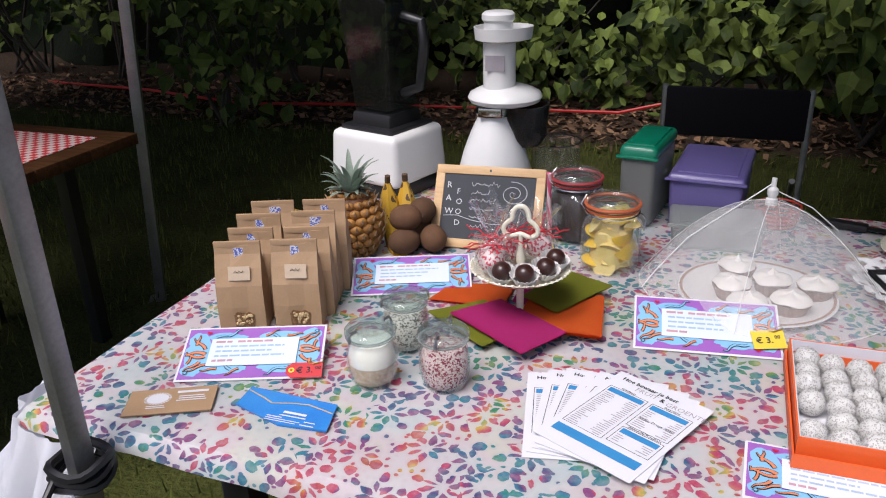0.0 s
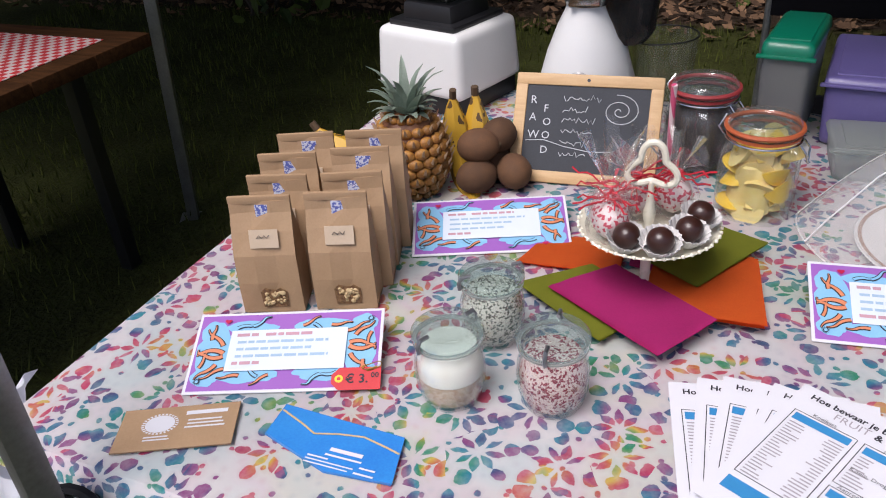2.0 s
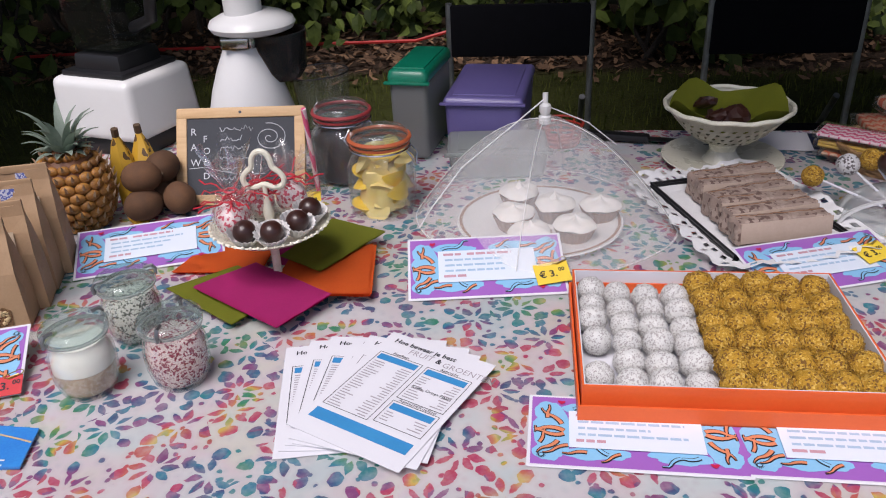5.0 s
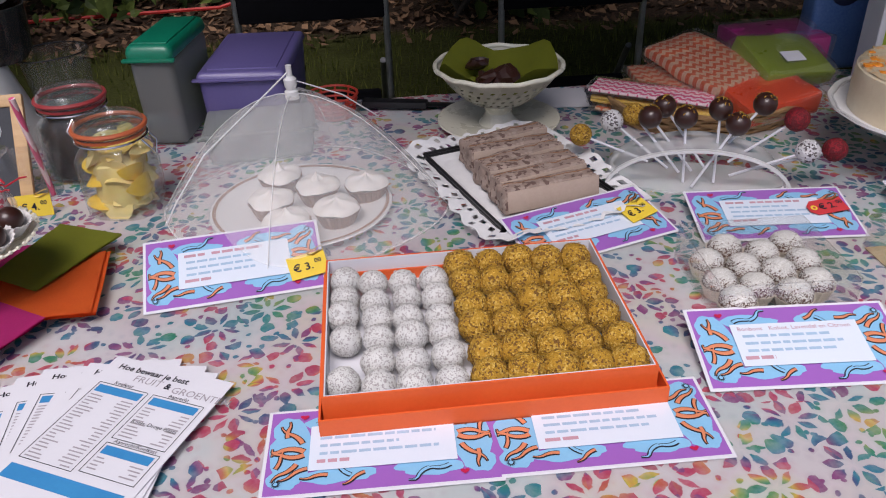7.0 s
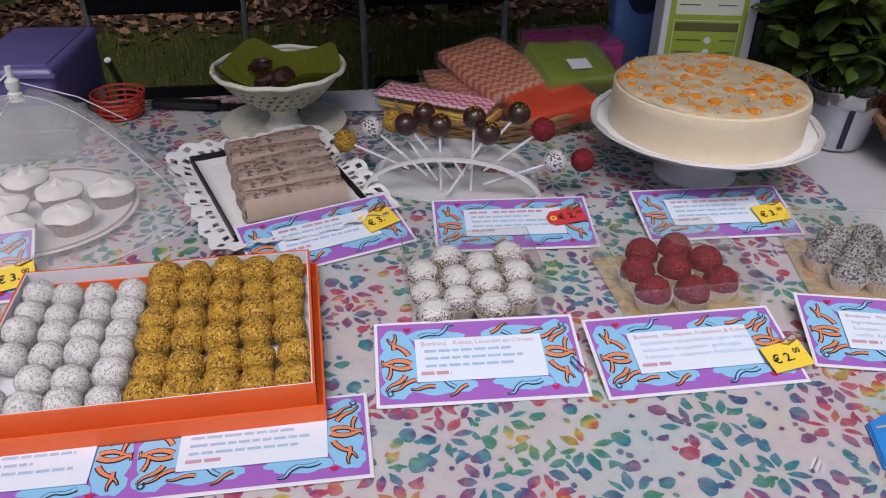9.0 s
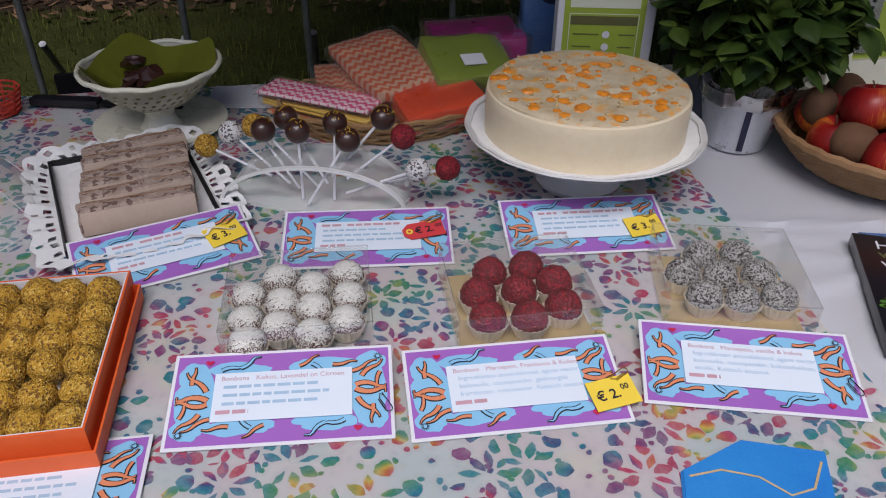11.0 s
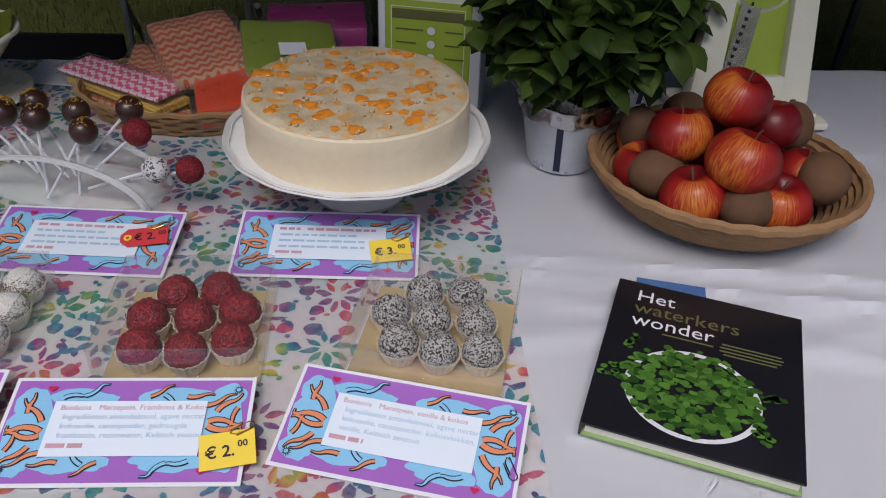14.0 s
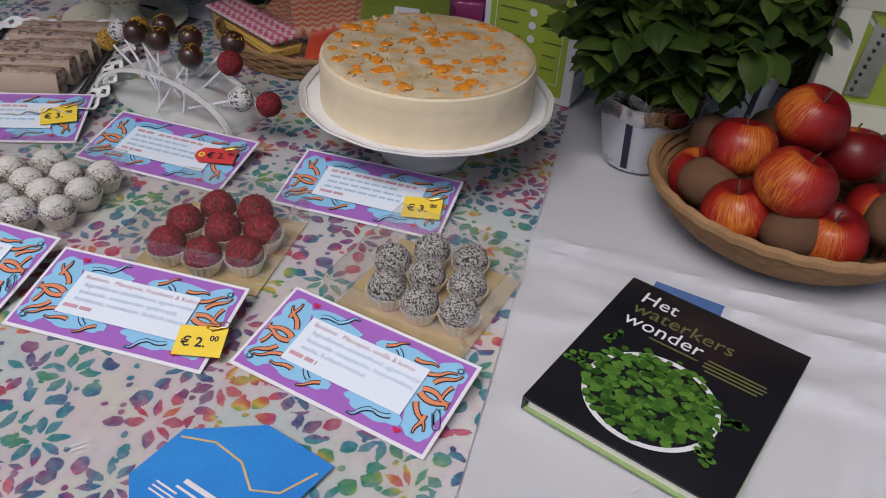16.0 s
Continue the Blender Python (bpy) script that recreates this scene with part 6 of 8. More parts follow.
# ---- net cover with iced cakes ----
def net_cover():
    c = thing("net_food_cover", "white umbrella-shaped net food cover", "food cover", pose(0.588, 1.312, T + 0.001, 0, 0, 20))
    R, H = 0.178, 0.165
    bm = bmesh.new()
    n, m = 64, 14
    rings = []
    for j in range(m + 1):
        t = j / m
        r = R * t ** 0.95
        z = H * (1 - t ** 1.95)
        ring = []
        for i in range(n):
            a = 2 * math.pi * i / n
            f = (abs(math.cos(a)) ** 3.4 + abs(math.sin(a)) ** 3.4) ** (-1 / 3.4)
            f = 1 + (f - 1) * t * 0.8
            sag = -0.012 * math.sin(math.pi * t) * (1 - abs(math.sin(2 * a)))
            ring.append(bm.verts.new((r * f * math.cos(a), r * f * math.sin(a), max(z + sag, 0))))
        rings.append(ring)
    for p, q in zip(rings, rings[1:]):
        for i in range(n):
            bm.faces.new((p[i], p[(i + 1) % n], q[(i + 1) % n], q[i]))
    part("net", bm, "net", c, "fine white see-through netting")
    part("hem", tube([(R * ((abs(math.cos(a)) ** 3.4 + abs(math.sin(a)) ** 3.4) ** (-1 / 3.4) * 0.8 + 0.2) * math.cos(a), R * ((abs(math.cos(a)) ** 3.4 + abs(math.sin(a)) ** 3.4) ** (-1 / 3.4) * 0.8 + 0.2) * math.sin(a), 0.003) for a in [i * math.pi / 32 for i in range(64)]], 0.0016, 5, True), "net", c)
    for k in range(4):
        a = math.pi / 4 + k * math.pi / 2
        pts = []
        for j in range(12):
            t = j / 11
            r = R * t ** 0.95 * (1 + 0.17 * t * 0.8)
            pts.append((r * math.cos(a), r * math.sin(a), H * (1 - t ** 1.95) + 0.001))
        part("rib", tube(pts, 0.0006, 5), "white", c, "thin white wire rib")
    part("knob", moved(lathe([(0, 0), (0.009, 0.0), (0.009, 0.010), (0.006, 0.012), (0.0085, 0.018), (0.0085, 0.026), (0.004, 0.030), (0.004, 0.044), (0, 0.045)], 16), pose(0, 0, H - 0.006)), "white", c, "white plastic top knob")
    part("cord", tube([(0.0, -0.002, H + 0.032), (-0.055, 0.022, H * 0.90), (-0.115, 0.045, H * 0.60), (-0.158, 0.062, H * 0.24), (-0.176, 0.072, 0.006)], 0.0011, 5), "lace", c, "white pull cord")
    part("cord", tube([(0.0, 0.0, H + 0.02), (0.07, -0.01, H * 0.90), (0.125, -0.012, H * 0.62)], 0.0010, 5), "lace", c, "white pull cord")
    return c


net_cover()
plate = thing("plate", "white china plate with a brown rim line", "plate", pose(0.580, 1.302, T))
part("dish", lathe([(0, 0.003), (0.070, 0.003), (0.078, 0.006), (0.125, 0.013), (0.126, 0.0115), (0.080, 0.002), (0.060, 0.0), (0, 0.0)], 64), "china", plate)
part("rim_line", lathe([(0.117, 0.0122), (0.1215, 0.0129), (0.1215, 0.0134), (0.117, 0.0128)], 64), "crust", plate, "brown line round the rim")


def cupcake(x, y, seed):
    c = thing("cupcake", "small brown cupcake with white icing", "cupcake", pose(x, y, T + 0.0045), "iced cupcakes")
    part("paper_case", lathe([(0, 0), (0.021, 0.0), (0.031, 0.024), (0.0305, 0.024), (0.020, 0.001), (0, 0.001)], 64, lambda a, r, z: (r * (1 + 0.03 * math.cos(22 * a)), z)), "crust", c, "brown pleated case")
    r = random.Random(seed)
    tip = r.uniform(0.004, 0.012)
    part("icing", lathe([(0, 0.036 + tip), (0.002, 0.034 + tip * 0.7), (0.008, 0.035), (0.020, 0.034), (0.028, 0.030), (0.031, 0.025), (0.026, 0.021), (0, 0.020)], 32,
                        lambda a, q, z: (q * (1 + 0.05 * math.sin(3 * a + seed) + 0.03 * math.sin(7 * a)), z + 0.0012 * math.sin(4 * a + seed))), "icing", c, "white icing")
    return c


for i, (x, y) in enumerate([(0.563, 1.366), (0.538, 1.294), (0.606, 1.312), (0.672, 1.294), (0.616, 1.238), (0.548, 1.228)]):
    cupcake(x, y, i)


# ---- boxes of bonbons ----
def crumb_ball(kind, seed, r=0.0172, shreds=90):
    """A rolled ball in crumbs or coconut shreds."""
    rr = random.Random(seed)
    bm = ball(r, 0.09 if kind == "gold" else 0.05, 3.4, 3, seed)
    for _ in range(shreds * 2 if kind == "gold" else shreds):
        n = Vector((rr.gauss(0, 1), rr.gauss(0, 1), rr.gauss(0, 1))).normalized()
        t = n.orthogonal().normalized()
        t = Matrix.Rotation(rr.uniform(0, 6.28), 3, n) @ t
        s = n.cross(t)
        L, w = (rr.uniform(0.001, 0.0022), 0.0006) if kind != "gold" else (rr.uniform(0.0006, 0.0014), 0.0007)
        p = n * r * rr.uniform(0.97, 1.04)
        q = [p - t * L - s * w, p + t * L - s * w, p + t * L + s * w + n * 0.0008, p - t * L + s * w + n * 0.0004]
        f = [bm.verts.new(c) for c in q]
        bm.faces.new(f)
    me = bpy.data.meshes.new("crumb_ball")
    bm.to_mesh(me)
    bm.free()
    me.polygons.foreach_set("use_smooth", [True] * len(me.polygons))
    me.materials.append(M[kind])
    return me


BALLS = {k: [crumb_ball(k, s + i * 10) for s in range(3)] for i, k in enumerate(("coco", "gold", "berry", "cocodark", "cocotop"))}


def gift_box():
    at = pose(0.6935, 0.942, T + 0.004, 0, 0, -13.8)
    b = thing("gift_box", "open orange cardboard box with a white lining", "box", at)
    W, D = 0.312, 0.236
    low, up = [], []

    def tray(w, d, h, th, z, y=0.0, x=0.0):
        return [moved(box(w, d, th), pose(x, y, z)), moved(box(w, th, h), pose(x, y - d / 2 + th / 2, z)), moved(box(w, th, h), pose(x, y + d / 2 - th / 2, z)),
                moved(box(th, d - 2 * th, h), pose(x - w / 2 + th / 2, y, z)), moved(box(th, d - 2 * th, h), pose(x + w / 2 - th / 2, y, z))]
    for m in tray(W + 0.012, D + 0.008, 0.020, 0.002, 0, -0.008, 0.002):
        part("lid_panel", m, "orangebox", b, smooth=False)
    for m in tray(W, D, 0.034, 0.002, 0.0025):
        part("box_panel", m, "orangebox", b, smooth=False)
    for m in tray(W - 0.0045, D - 0.0045, 0.0315, 0.0012, 0.0048):
        part("lining", m, "paper", b, "white paper lining", smooth=False)
    r = random.Random(21)
    for col in range(9):
        gold = col > 3
        n = 6
        for row in range(n):
            if col == 0 and row == 1:
                continue
            px = -W / 2 + 0.020 + col * 0.0335 + r.uniform(-0.0015, 0.0015) + (0.004 if gold and row < 2 else 0)
            py = -D / 2 + 0.020 + row * (0.0388 if gold else 0.0352) + r.uniform(-0.0045, 0.0045) + (0.010 if col in (0,) else 0) 
            py = max(py, -D / 2 + 0.0208)
            if py > D / 2 - 0.018:
                py = D / 2 - 0.018
            if abs(px) > W / 2 - 0.018:
                px = math.copysign(W / 2 - 0.0185, px)
            o = new("crumb_ball", BALLS["gold" if gold else "coco"][r.randrange(3)])
            k = r.uniform(0.94, 1.03) * (1.09 if gold else 1.0)
            o.matrix_basis = at @ pose(px, py, 0.0061 + 0.0172 * k * 1.06, r.uniform(0, 360), r.uniform(0, 360), r.uniform(0, 360)) @ Matrix.Scale(k, 4)
            tagged(o, "round sweet rolled in golden nut crumbs" if gold else "round sweet rolled in white coconut", "sweet", "golden crumb sweets" if gold else "white coconut sweets")


gift_box()


def clear_box(cx, cy, yaw, w, d, sweets, kind, label, gold_card=False):
    at = pose(cx, cy, T + 0.0005, 0, 0, yaw)
    b = thing("clear_box", label, "box", at, "clear bonbon boxes")
    h, th = 0.047, 0.0008
    part("box_base", box(w - 0.004, d - 0.004, 0.0012), "goldcard" if gold_card else "clearbox", b, "gold card base" if gold_card else "")
    for m in (moved(box(w, th, h), pose(0, -d / 2, 0)), moved(box(w, th, h), pose(0, d / 2, 0)), moved(box(th, d - 0.002, h), pose(-w / 2, 0, 0)), moved(box(th, d - 0.002, h), pose(w / 2, 0, 0))):
        part("side", m, "clearbox", b, smooth=False)
    top = bmesh.new()
    n = 14
    g = [[top.verts.new((-w / 2 + w * i / n, -d / 2 + d * j / n, h + 0.0015 * noise.noise(Vector((i * 0.5, j * 0.5, cx * 9))))) for i in range(n + 1)] for j in range(n + 1)]
    for j in range(n):
        for i in range(n):
            top.faces.new((g[j][i], g[j][i + 1], g[j + 1][i + 1], g[j + 1][i]))
    part("lid", top, "clearbox", b, "clear plastic lid")
    part("lid_edge", join(*[tube([(-w / 2, s * d / 2, h), (w / 2, s * d / 2, h)], 0.0008, 5) for s in (-1, 1)], *[tube([(s * w / 2, -d / 2, h), (s * w / 2, d / 2, h)], 0.0008, 5) for s in (-1, 1)]), "clearbox", b)
    r = random.Random(int(cx * 100))
    grow = 1.18 if kind == "berry" else 1.12
    lab = {"berry": "raspberry-red bonbon in a pale paper case", "cocodark": "coconut-dusted chocolate bonbon in a pale case", "cocotop": "brown bonbon dusted with white coconut"}[kind]
    for x, y in sweets:
        s = thing("bonbon", lab, "bonbon", pose(x, y, T + 0.002, 0, 0, r.uniform(0, 360)) @ Matrix.Scale(grow * r.uniform(0.97, 1.03), 4), "bonbons in clear boxes")
        o = new("crumb_ball", BALLS[kind][r.randrange(3)])
        o.parent = s
        o.matrix_basis = pose(0, 0, 0.0175, r.uniform(0, 360), r.uniform(0, 360), 0) @ Matrix.Scale(0.98, 4) if kind != "cocotop" else pose(0, 0, 0.0165) @ Matrix.Diagonal((1.02, 1.02, 0.85, 1))
        part("paper_case", CASE.copy(), "cup", s, "pleated paper case")
    return b


CASE = lathe([(0, 0), (0.0125, 0.0), (0.0188, 0.016), (0.0183, 0.016), (0.012, 0.001), (0, 0.001)], 60, lambda a, r, z: (r * (1 + (0.045 * math.cos(20 * a) if r > 0.011 else 0)), z))
clear_box(1.034, 0.912, -16, 0.152, 0.138, [(0.987, 0.947), (1.025, 0.966), (1.056, 0.939), (1.097, 0.946), (0.975, 0.908), (1.017, 0.922), (1.046, 0.899), (1.087, 0.906), (0.969, 0.870), (1.005, 0.884), (1.034, 0.858), (1.072, 0.868)],
          "cocotop", "clear plastic box of coconut-dusted bonbons")
clear_box(1.258, 0.842, -14, 0.150, 0.142, [(1.247, 0.885), (1.290, 0.878), (1.218, 0.853), (1.262, 0.842), (1.305, 0.840), (1.210, 0.812), (1.251, 0.796), (1.294, 0.800)],
          "berry", "clear plastic box of red raspberry bonbons", True)
clear_box(1.487, 0.770, -28, 0.152, 0.152, [(1.491, 0.822), (1.532, 0.808), (1.450, 0.800), (1.486, 0.780), (1.528, 0.764), (1.446, 0.756), (1.480, 0.735), (1.519, 0.722)],
          "cocodark", "clear plastic box of dark coconut bonbons", True)
CASE.free()


# ---- slices, bowl, pops ----
def slice_tray():
    t = thing("serving_tray", "black woven tray under a white paper doily", "tray", pose(0.888, 1.258, T, 0, 0, 4))
    w, d = 0.185, 0.255
    part("tray_base", box(w, d, 0.004, 0.002), "black", t)
    rim = []
    for k in range(3):
        rim.append(tube([(-w / 2, -d / 2, 0.006 + k * 0.005), (w / 2, -d / 2, 0.006 + k * 0.005), (w / 2, d / 2, 0.006 + k * 0.005), (-w / 2, d / 2, 0.006 + k * 0.005)], 0.003, 5, True))
    part("tray_rim", join(*rim), "black", t)
    doily = thing("paper_doily", "white lace paper doily with scalloped edge", "doily", pose(0.888, 1.258, T + 0.0, 0, 0, 4))
    bm = bmesh.new()
    n = 120
    a0, a1 = [], []
    for i in range(n):
        a = 2 * math.pi * i / n
        f = (abs(math.cos(a)) ** 8 + abs(math.sin(a)) ** 8) ** (-1 / 8)
        sc = 1 + 0.05 * abs(math.sin(i * math.pi / 4))
        a0.append(bm.verts.new((0.080 * f * math.cos(a), 0.115 * f * math.sin(a), 0.0048)))
        a1.append(bm.verts.new((0.126 * f * sc * math.cos(a), 0.163 * f * sc * math.sin(a), 0.023 - 0.008 * abs(math.sin(a * 3)) + 0.002 * math.sin(i * 1.7))))
    bm.faces.new(a0)
    for i in range(n):
        k = (i + 1) % n
        # pierced in two staggered rows
        steps = [0, 0.42, 0.60, 0.72, 0.88, 1]
        col = [[p.co.lerp(q.co, e) for e in steps] for p, q in ((a0[i], a1[i]), (a0[k], a1[k]))]
        for j in range(5):
            if (j == 1 and i % 2) or (j == 3 and i % 4 == 2):
                continue
            bm.faces.new([bm.verts.new(q) for q in (col[0][j], col[1][j], col[1][j + 1], col[0][j + 1])])
    bmesh.ops.remove_doubles(bm, verts=bm.verts[:], dist=0.00005)
    bmesh.ops.solidify(bm, geom=bm.faces[:], thickness=0.0006)
    part("lace", bm, "lace", doily)
    r = random.Random(8)
    for i in range(6):
        s = thing("cake_slice", "thick slice of brown-topped nougat cake", "cake", pose(0.895 + 0.002 * i + r.uniform(-0.003, 0.003), 1.170 + 0.0355 * i, T + 0.006 + r.uniform(0, 0.004), -5 + r.uniform(-4, 3), r.uniform(-1.5, 1.5), 5 + r.uniform(-5, 5)), "slices on the tray")
        bm = box(0.142, 0.0315, 0.036, 0.004, 0.97, 2)
        bmesh.ops.subdivide_edges(bm, edges=bm.edges[:], cuts=5, use_grid_fill=True)
        for v in bm.verts:
            v.co += v.co.normalized() * 0.0042 * noise.noise(v.co * 60 + Vector((i, 0, 0)))
        part("cut_body", bm, "slice", s, "brown marbled nougat")
        part("cut_face", moved(box(0.136, 0.0016, 0.030, 0.0005), pose(0.001, -0.0168, 0.003)), "slicecut", s, "pale cut face")
        part("top_seam", tube([(-0.066 + 0.012 * q, 0.004 + 0.007 * noise.noise(Vector((q * 0.7, i * 2.3, 0))), 0.0366) for q in range(12)], 0.0009, 5), "crust", s, "dark swirl")


slice_tray()


def pierced_bowl():
    b = thing("pedestal_bowl", "cream pierced pottery bowl on a foot", "bowl", pose(0.952, 1.475, T))
    part("foot_dish", lathe([(0, 0.006), (0.03, 0.006), (0.09, 0.012), (0.103, 0.015), (0.104, 0.013), (0.09, 0.008), (0.06, 0.0), (0, 0.0)], 60), "creamware", b, "shallow cream saucer foot")
    part("stem", lathe([(0.034, 0.006), (0.026, 0.016), (0.022, 0.026), (0.026, 0.038), (0.034, 0.044), (0, 0.044)], 36), "creamware", b)
    bm = bmesh.new()
    n, m = 64, 12
    rings = []
    for j in range(m + 1):
        t = j / m
        r = 0.034 + 0.070 * t ** 0.62
        z = 0.043 + 0.062 * t
        rings.append([bm.verts.new((r * math.cos(2 * math.pi * (i + 0.5 * (j % 2)) / n), r * math.sin(2 * math.pi * (i + 0.5 * (j % 2)) / n), z)) for i in range(n)])
    for j in range(m):
        for i in range(n):
            k = (i + 1) % n
            if 1 < j < m - 2 and j % 2 == 0 and i % 2 == (j // 2) % 2:
                p, q = rings[j], rings[j + 1]
                c = (p[i].co + p[k].co + q[k].co + q[i].co) / 4
                inn = [bm.verts.new(v.co.lerp(c, 0.32)) for v in (p[i], p[k], q[k], q[i])]
                out = [p[i], p[k], q[k], q[i]]
                for e in range(4):
                    bm.faces.new((out[e], out[(e + 1) % 4], inn[(e + 1) % 4], inn[e]))
            else:
                bm.faces.new((rings[j][i], rings[j][k], rings[j + 1][k], rings[j + 1][i]))
    bm.faces.new(rings[0][::-1])
    bmesh.ops.solidify(bm, geom=bm.faces[:], thickness=0.003)
    bmesh.ops.recalc_face_normals(bm, faces=bm.faces[:])
    part("bowl", bm, "creamware", b, "pierced basket-weave bowl")
    part("rim", tube([(0.1045 * math.cos(a), 0.1045 * math.sin(a), 0.106 + 0.001 * math.sin(12 * a)) for a in [i * math.pi / 36 for i in range(72)]], 0.004, 8, True), "creamware", b)
    nk = thing("napkin", "lime green paper napkin lining a bowl", "napkin", pose(0.952, 1.475, T))
    bm = bmesh.new()
    n = 40
    mid = bm.verts.new((0, 0, 0.066))
    r1 = [bm.verts.new((0.06 * math.cos(2 * math.pi * i / n), 0.06 * math.sin(2 * math.pi * i / n), 0.072 + 0.003 * math.sin(i * 2.1))) for i in range(n)]
    r2 = []
    for i in range(n):
        a = 2 * math.pi * i / n
        f = (abs(math.cos(a + 0.5)) ** 3 + abs(math.sin(a + 0.5)) ** 3) ** (-1 / 3)
        q = max(0, f - 1.0) / 0.26
        r2.append(bm.verts.new(((0.097 + 0.010 * q) * math.cos(a), (0.097 + 0.010 * q) * math.sin(a), 0.099 + 0.056 * q + 0.003 * math.sin(i * 1.3))))
    for i in range(n):
        k = (i + 1) % n
        bm.faces.new((mid, r1[i], r1[k]))
        bm.faces.new((r1[i], r2[i], r2[k], r1[k]))
    bmesh.ops.solidify(bm, geom=bm.faces[:], thickness=0.0012)
    part("sheet", bm, "napg", nk)
    r = random.Random(6)
    for i in range(7):
        a = r.uniform(0, 6.28)
        d = r.uniform(0.0, 0.05)
        o = part("chocolate_piece", ball(0.02, 0.45, 2.2, 2, i, 0.5), "choco", None, at=pose(0.948 + d * math.cos(a) - 0.012, 1.475 + d * math.sin(a), T + 0.087 + 0.006 * (i % 3), r.uniform(-50, 50), r.uniform(-50, 50), r.uniform(0, 360)), smooth=False)
        tagged(o, "broken piece of dark chocolate in a bowl", "chocolate", "chocolate pieces")


pierced_bowl()


def pop_stand():
    s = thing("pop_stand", "white plastic arched stand for lollipop cakes", "stand", pose(1.120, 1.158, T + 0.0005, 0, 0, -29))
    W = 0.125
    part("base", moved(slab([(W * math.cos(a), 0.05 * math.sin(a)) for a in [i * math.pi / 24 for i in range(48)]], 0.004), pose(0, 0.012, 0)), "milky", s, "frosted oval base")
    for y, k in ((-0.028, 1.0), (0.048, 0.92)):
        bm = bmesh.new()
        n = 36
        g = []
        for i in range(n + 1):
            a = math.pi * i / n
            c, q = math.cos(a), math.sin(a)
            row = [((W * k - 0.002) * c, y, 0.059 * k * q), ((W * k + 0.003) * c, y, 0.063 * k * q), ((W * k + 0.003) * c, y + 0.006, 0.063 * k * q), ((W * k - 0.002) * c, y + 0.006, 0.059 * k * q)]
            g.append([bm.verts.new(v) for v in row])
        for p, q in zip(g, g[1:]):
            for e in range(4):
                bm.faces.new((p[e], p[(e + 1) % 4], q[(e + 1) % 4], q[e]))
        bm.faces.new(g[0])
        bm.faces.new(g[-1][::-1])
        bmesh.ops.recalc_face_normals(bm, faces=bm.faces[:])
        part("arch", bm, "white", s)
    bm = bmesh.new()
    g = [[bm.verts.new((W * 0.98 * math.cos(math.pi * i / 30), y, 0.060 * math.sin(math.pi * i / 30) + 0.001)) for y in (-0.018, 0.048)] for i in range(31)]
    for p, q in zip(g, g[1:]):
        bm.faces.new((p[0], q[0], q[1], p[1]))
    part("arch_skin", bm, "milky", s, "milky curved skin")
    centre = Vector((1.125, 1.150, T + 0.006))
    r = random.Random(9)
    for x, y, z, kind in ((0.997, 1.274, 0.794, "gold"), (1.029, 1.243, 0.822, "silver"), (1.066, 1.204, 0.836, "choco"), (1.101, 1.222, 0.840, "choco"), (1.106, 1.177, 0.839, "choco"), (1.154, 1.166, 0.847, "choco"),
                          (1.161, 1.135, 0.835, "choco"), (1.215, 1.150, 0.850, "choco"), (1.223, 1.095, 0.846, "berry"), (1.236, 1.078, 0.804, "silver"), (1.274, 1.069, 0.803, "berry"), (1.060, 1.235, 0.830, "gold")):
        p = Vector((x, y, z))
        c = thing("cake_pop", {"gold": "cake pop in golden crumbs on a white stick", "silver": "cake pop in silver sprinkles on a white stick", "choco": "dark chocolate cake pop on a white stick", "berry": "red crumbed cake pop on a white stick"}[kind],
                  "cake pop", Matrix.Translation(p), "cake pops")
        part("ball", ball(0.0165, 0.05 if kind != "choco" else 0.02, 4, 3, x * 13), kind, c)
        if kind == "choco":
            bits = []
            for _ in range(14):
                n = Vector((r.gauss(0, 0.6), r.gauss(0, 0.6), 1)).normalized()
                bits.append(moved(box(0.004, 0.0012, 0.0012), Matrix.Translation(n * 0.0166) @ n.to_track_quat("Z", "Y").to_matrix().to_4x4() @ pose(0, 0, 0, 0, 0, r.uniform(0, 180))))
            tagged(part("sprinkle_layer", join(*bits), "gold", c), kind="stuff")
        tgt = centre + Vector((r.uniform(-0.03, 0.03), r.uniform(-0.015, 0.025), 0))
        d = (tgt - p)
        L = min(0.105, d.length)
        d.normalize()
        part("stick", tube([d * 0.014, d * L], 0.0019, 8), "paper", c, "white paper stick")


pop_stand()

knife = thing("bread_knife", "long black-handled knife lying on the cloth", "knife", pose(0.760, 1.652, T + 0.002, 0, 0, -28))
part("handle", moved(box(0.12, 0.024, 0.014, 0.005), pose(0.06, 0, 0)), "black", knife)
part("blade", moved(box(0.15, 0.022, 0.0016, 0.0005), pose(0.19, 0, 0.006)), "black", knife)
env = thing("envelope", "grey-white leaflet with a dark blue panel", "leaflet", pose(1.115, 1.540, T + 0.001, 0, 0, -22))
part("sheet", box(0.16, 0.095, 0.0015, 0.0004), "paper", env)
part("dark_panel", moved(box(0.035, 0.085, 0.0006), pose(0.055, 0, 0.0016)), "navy", env, "dark blue printed panel")


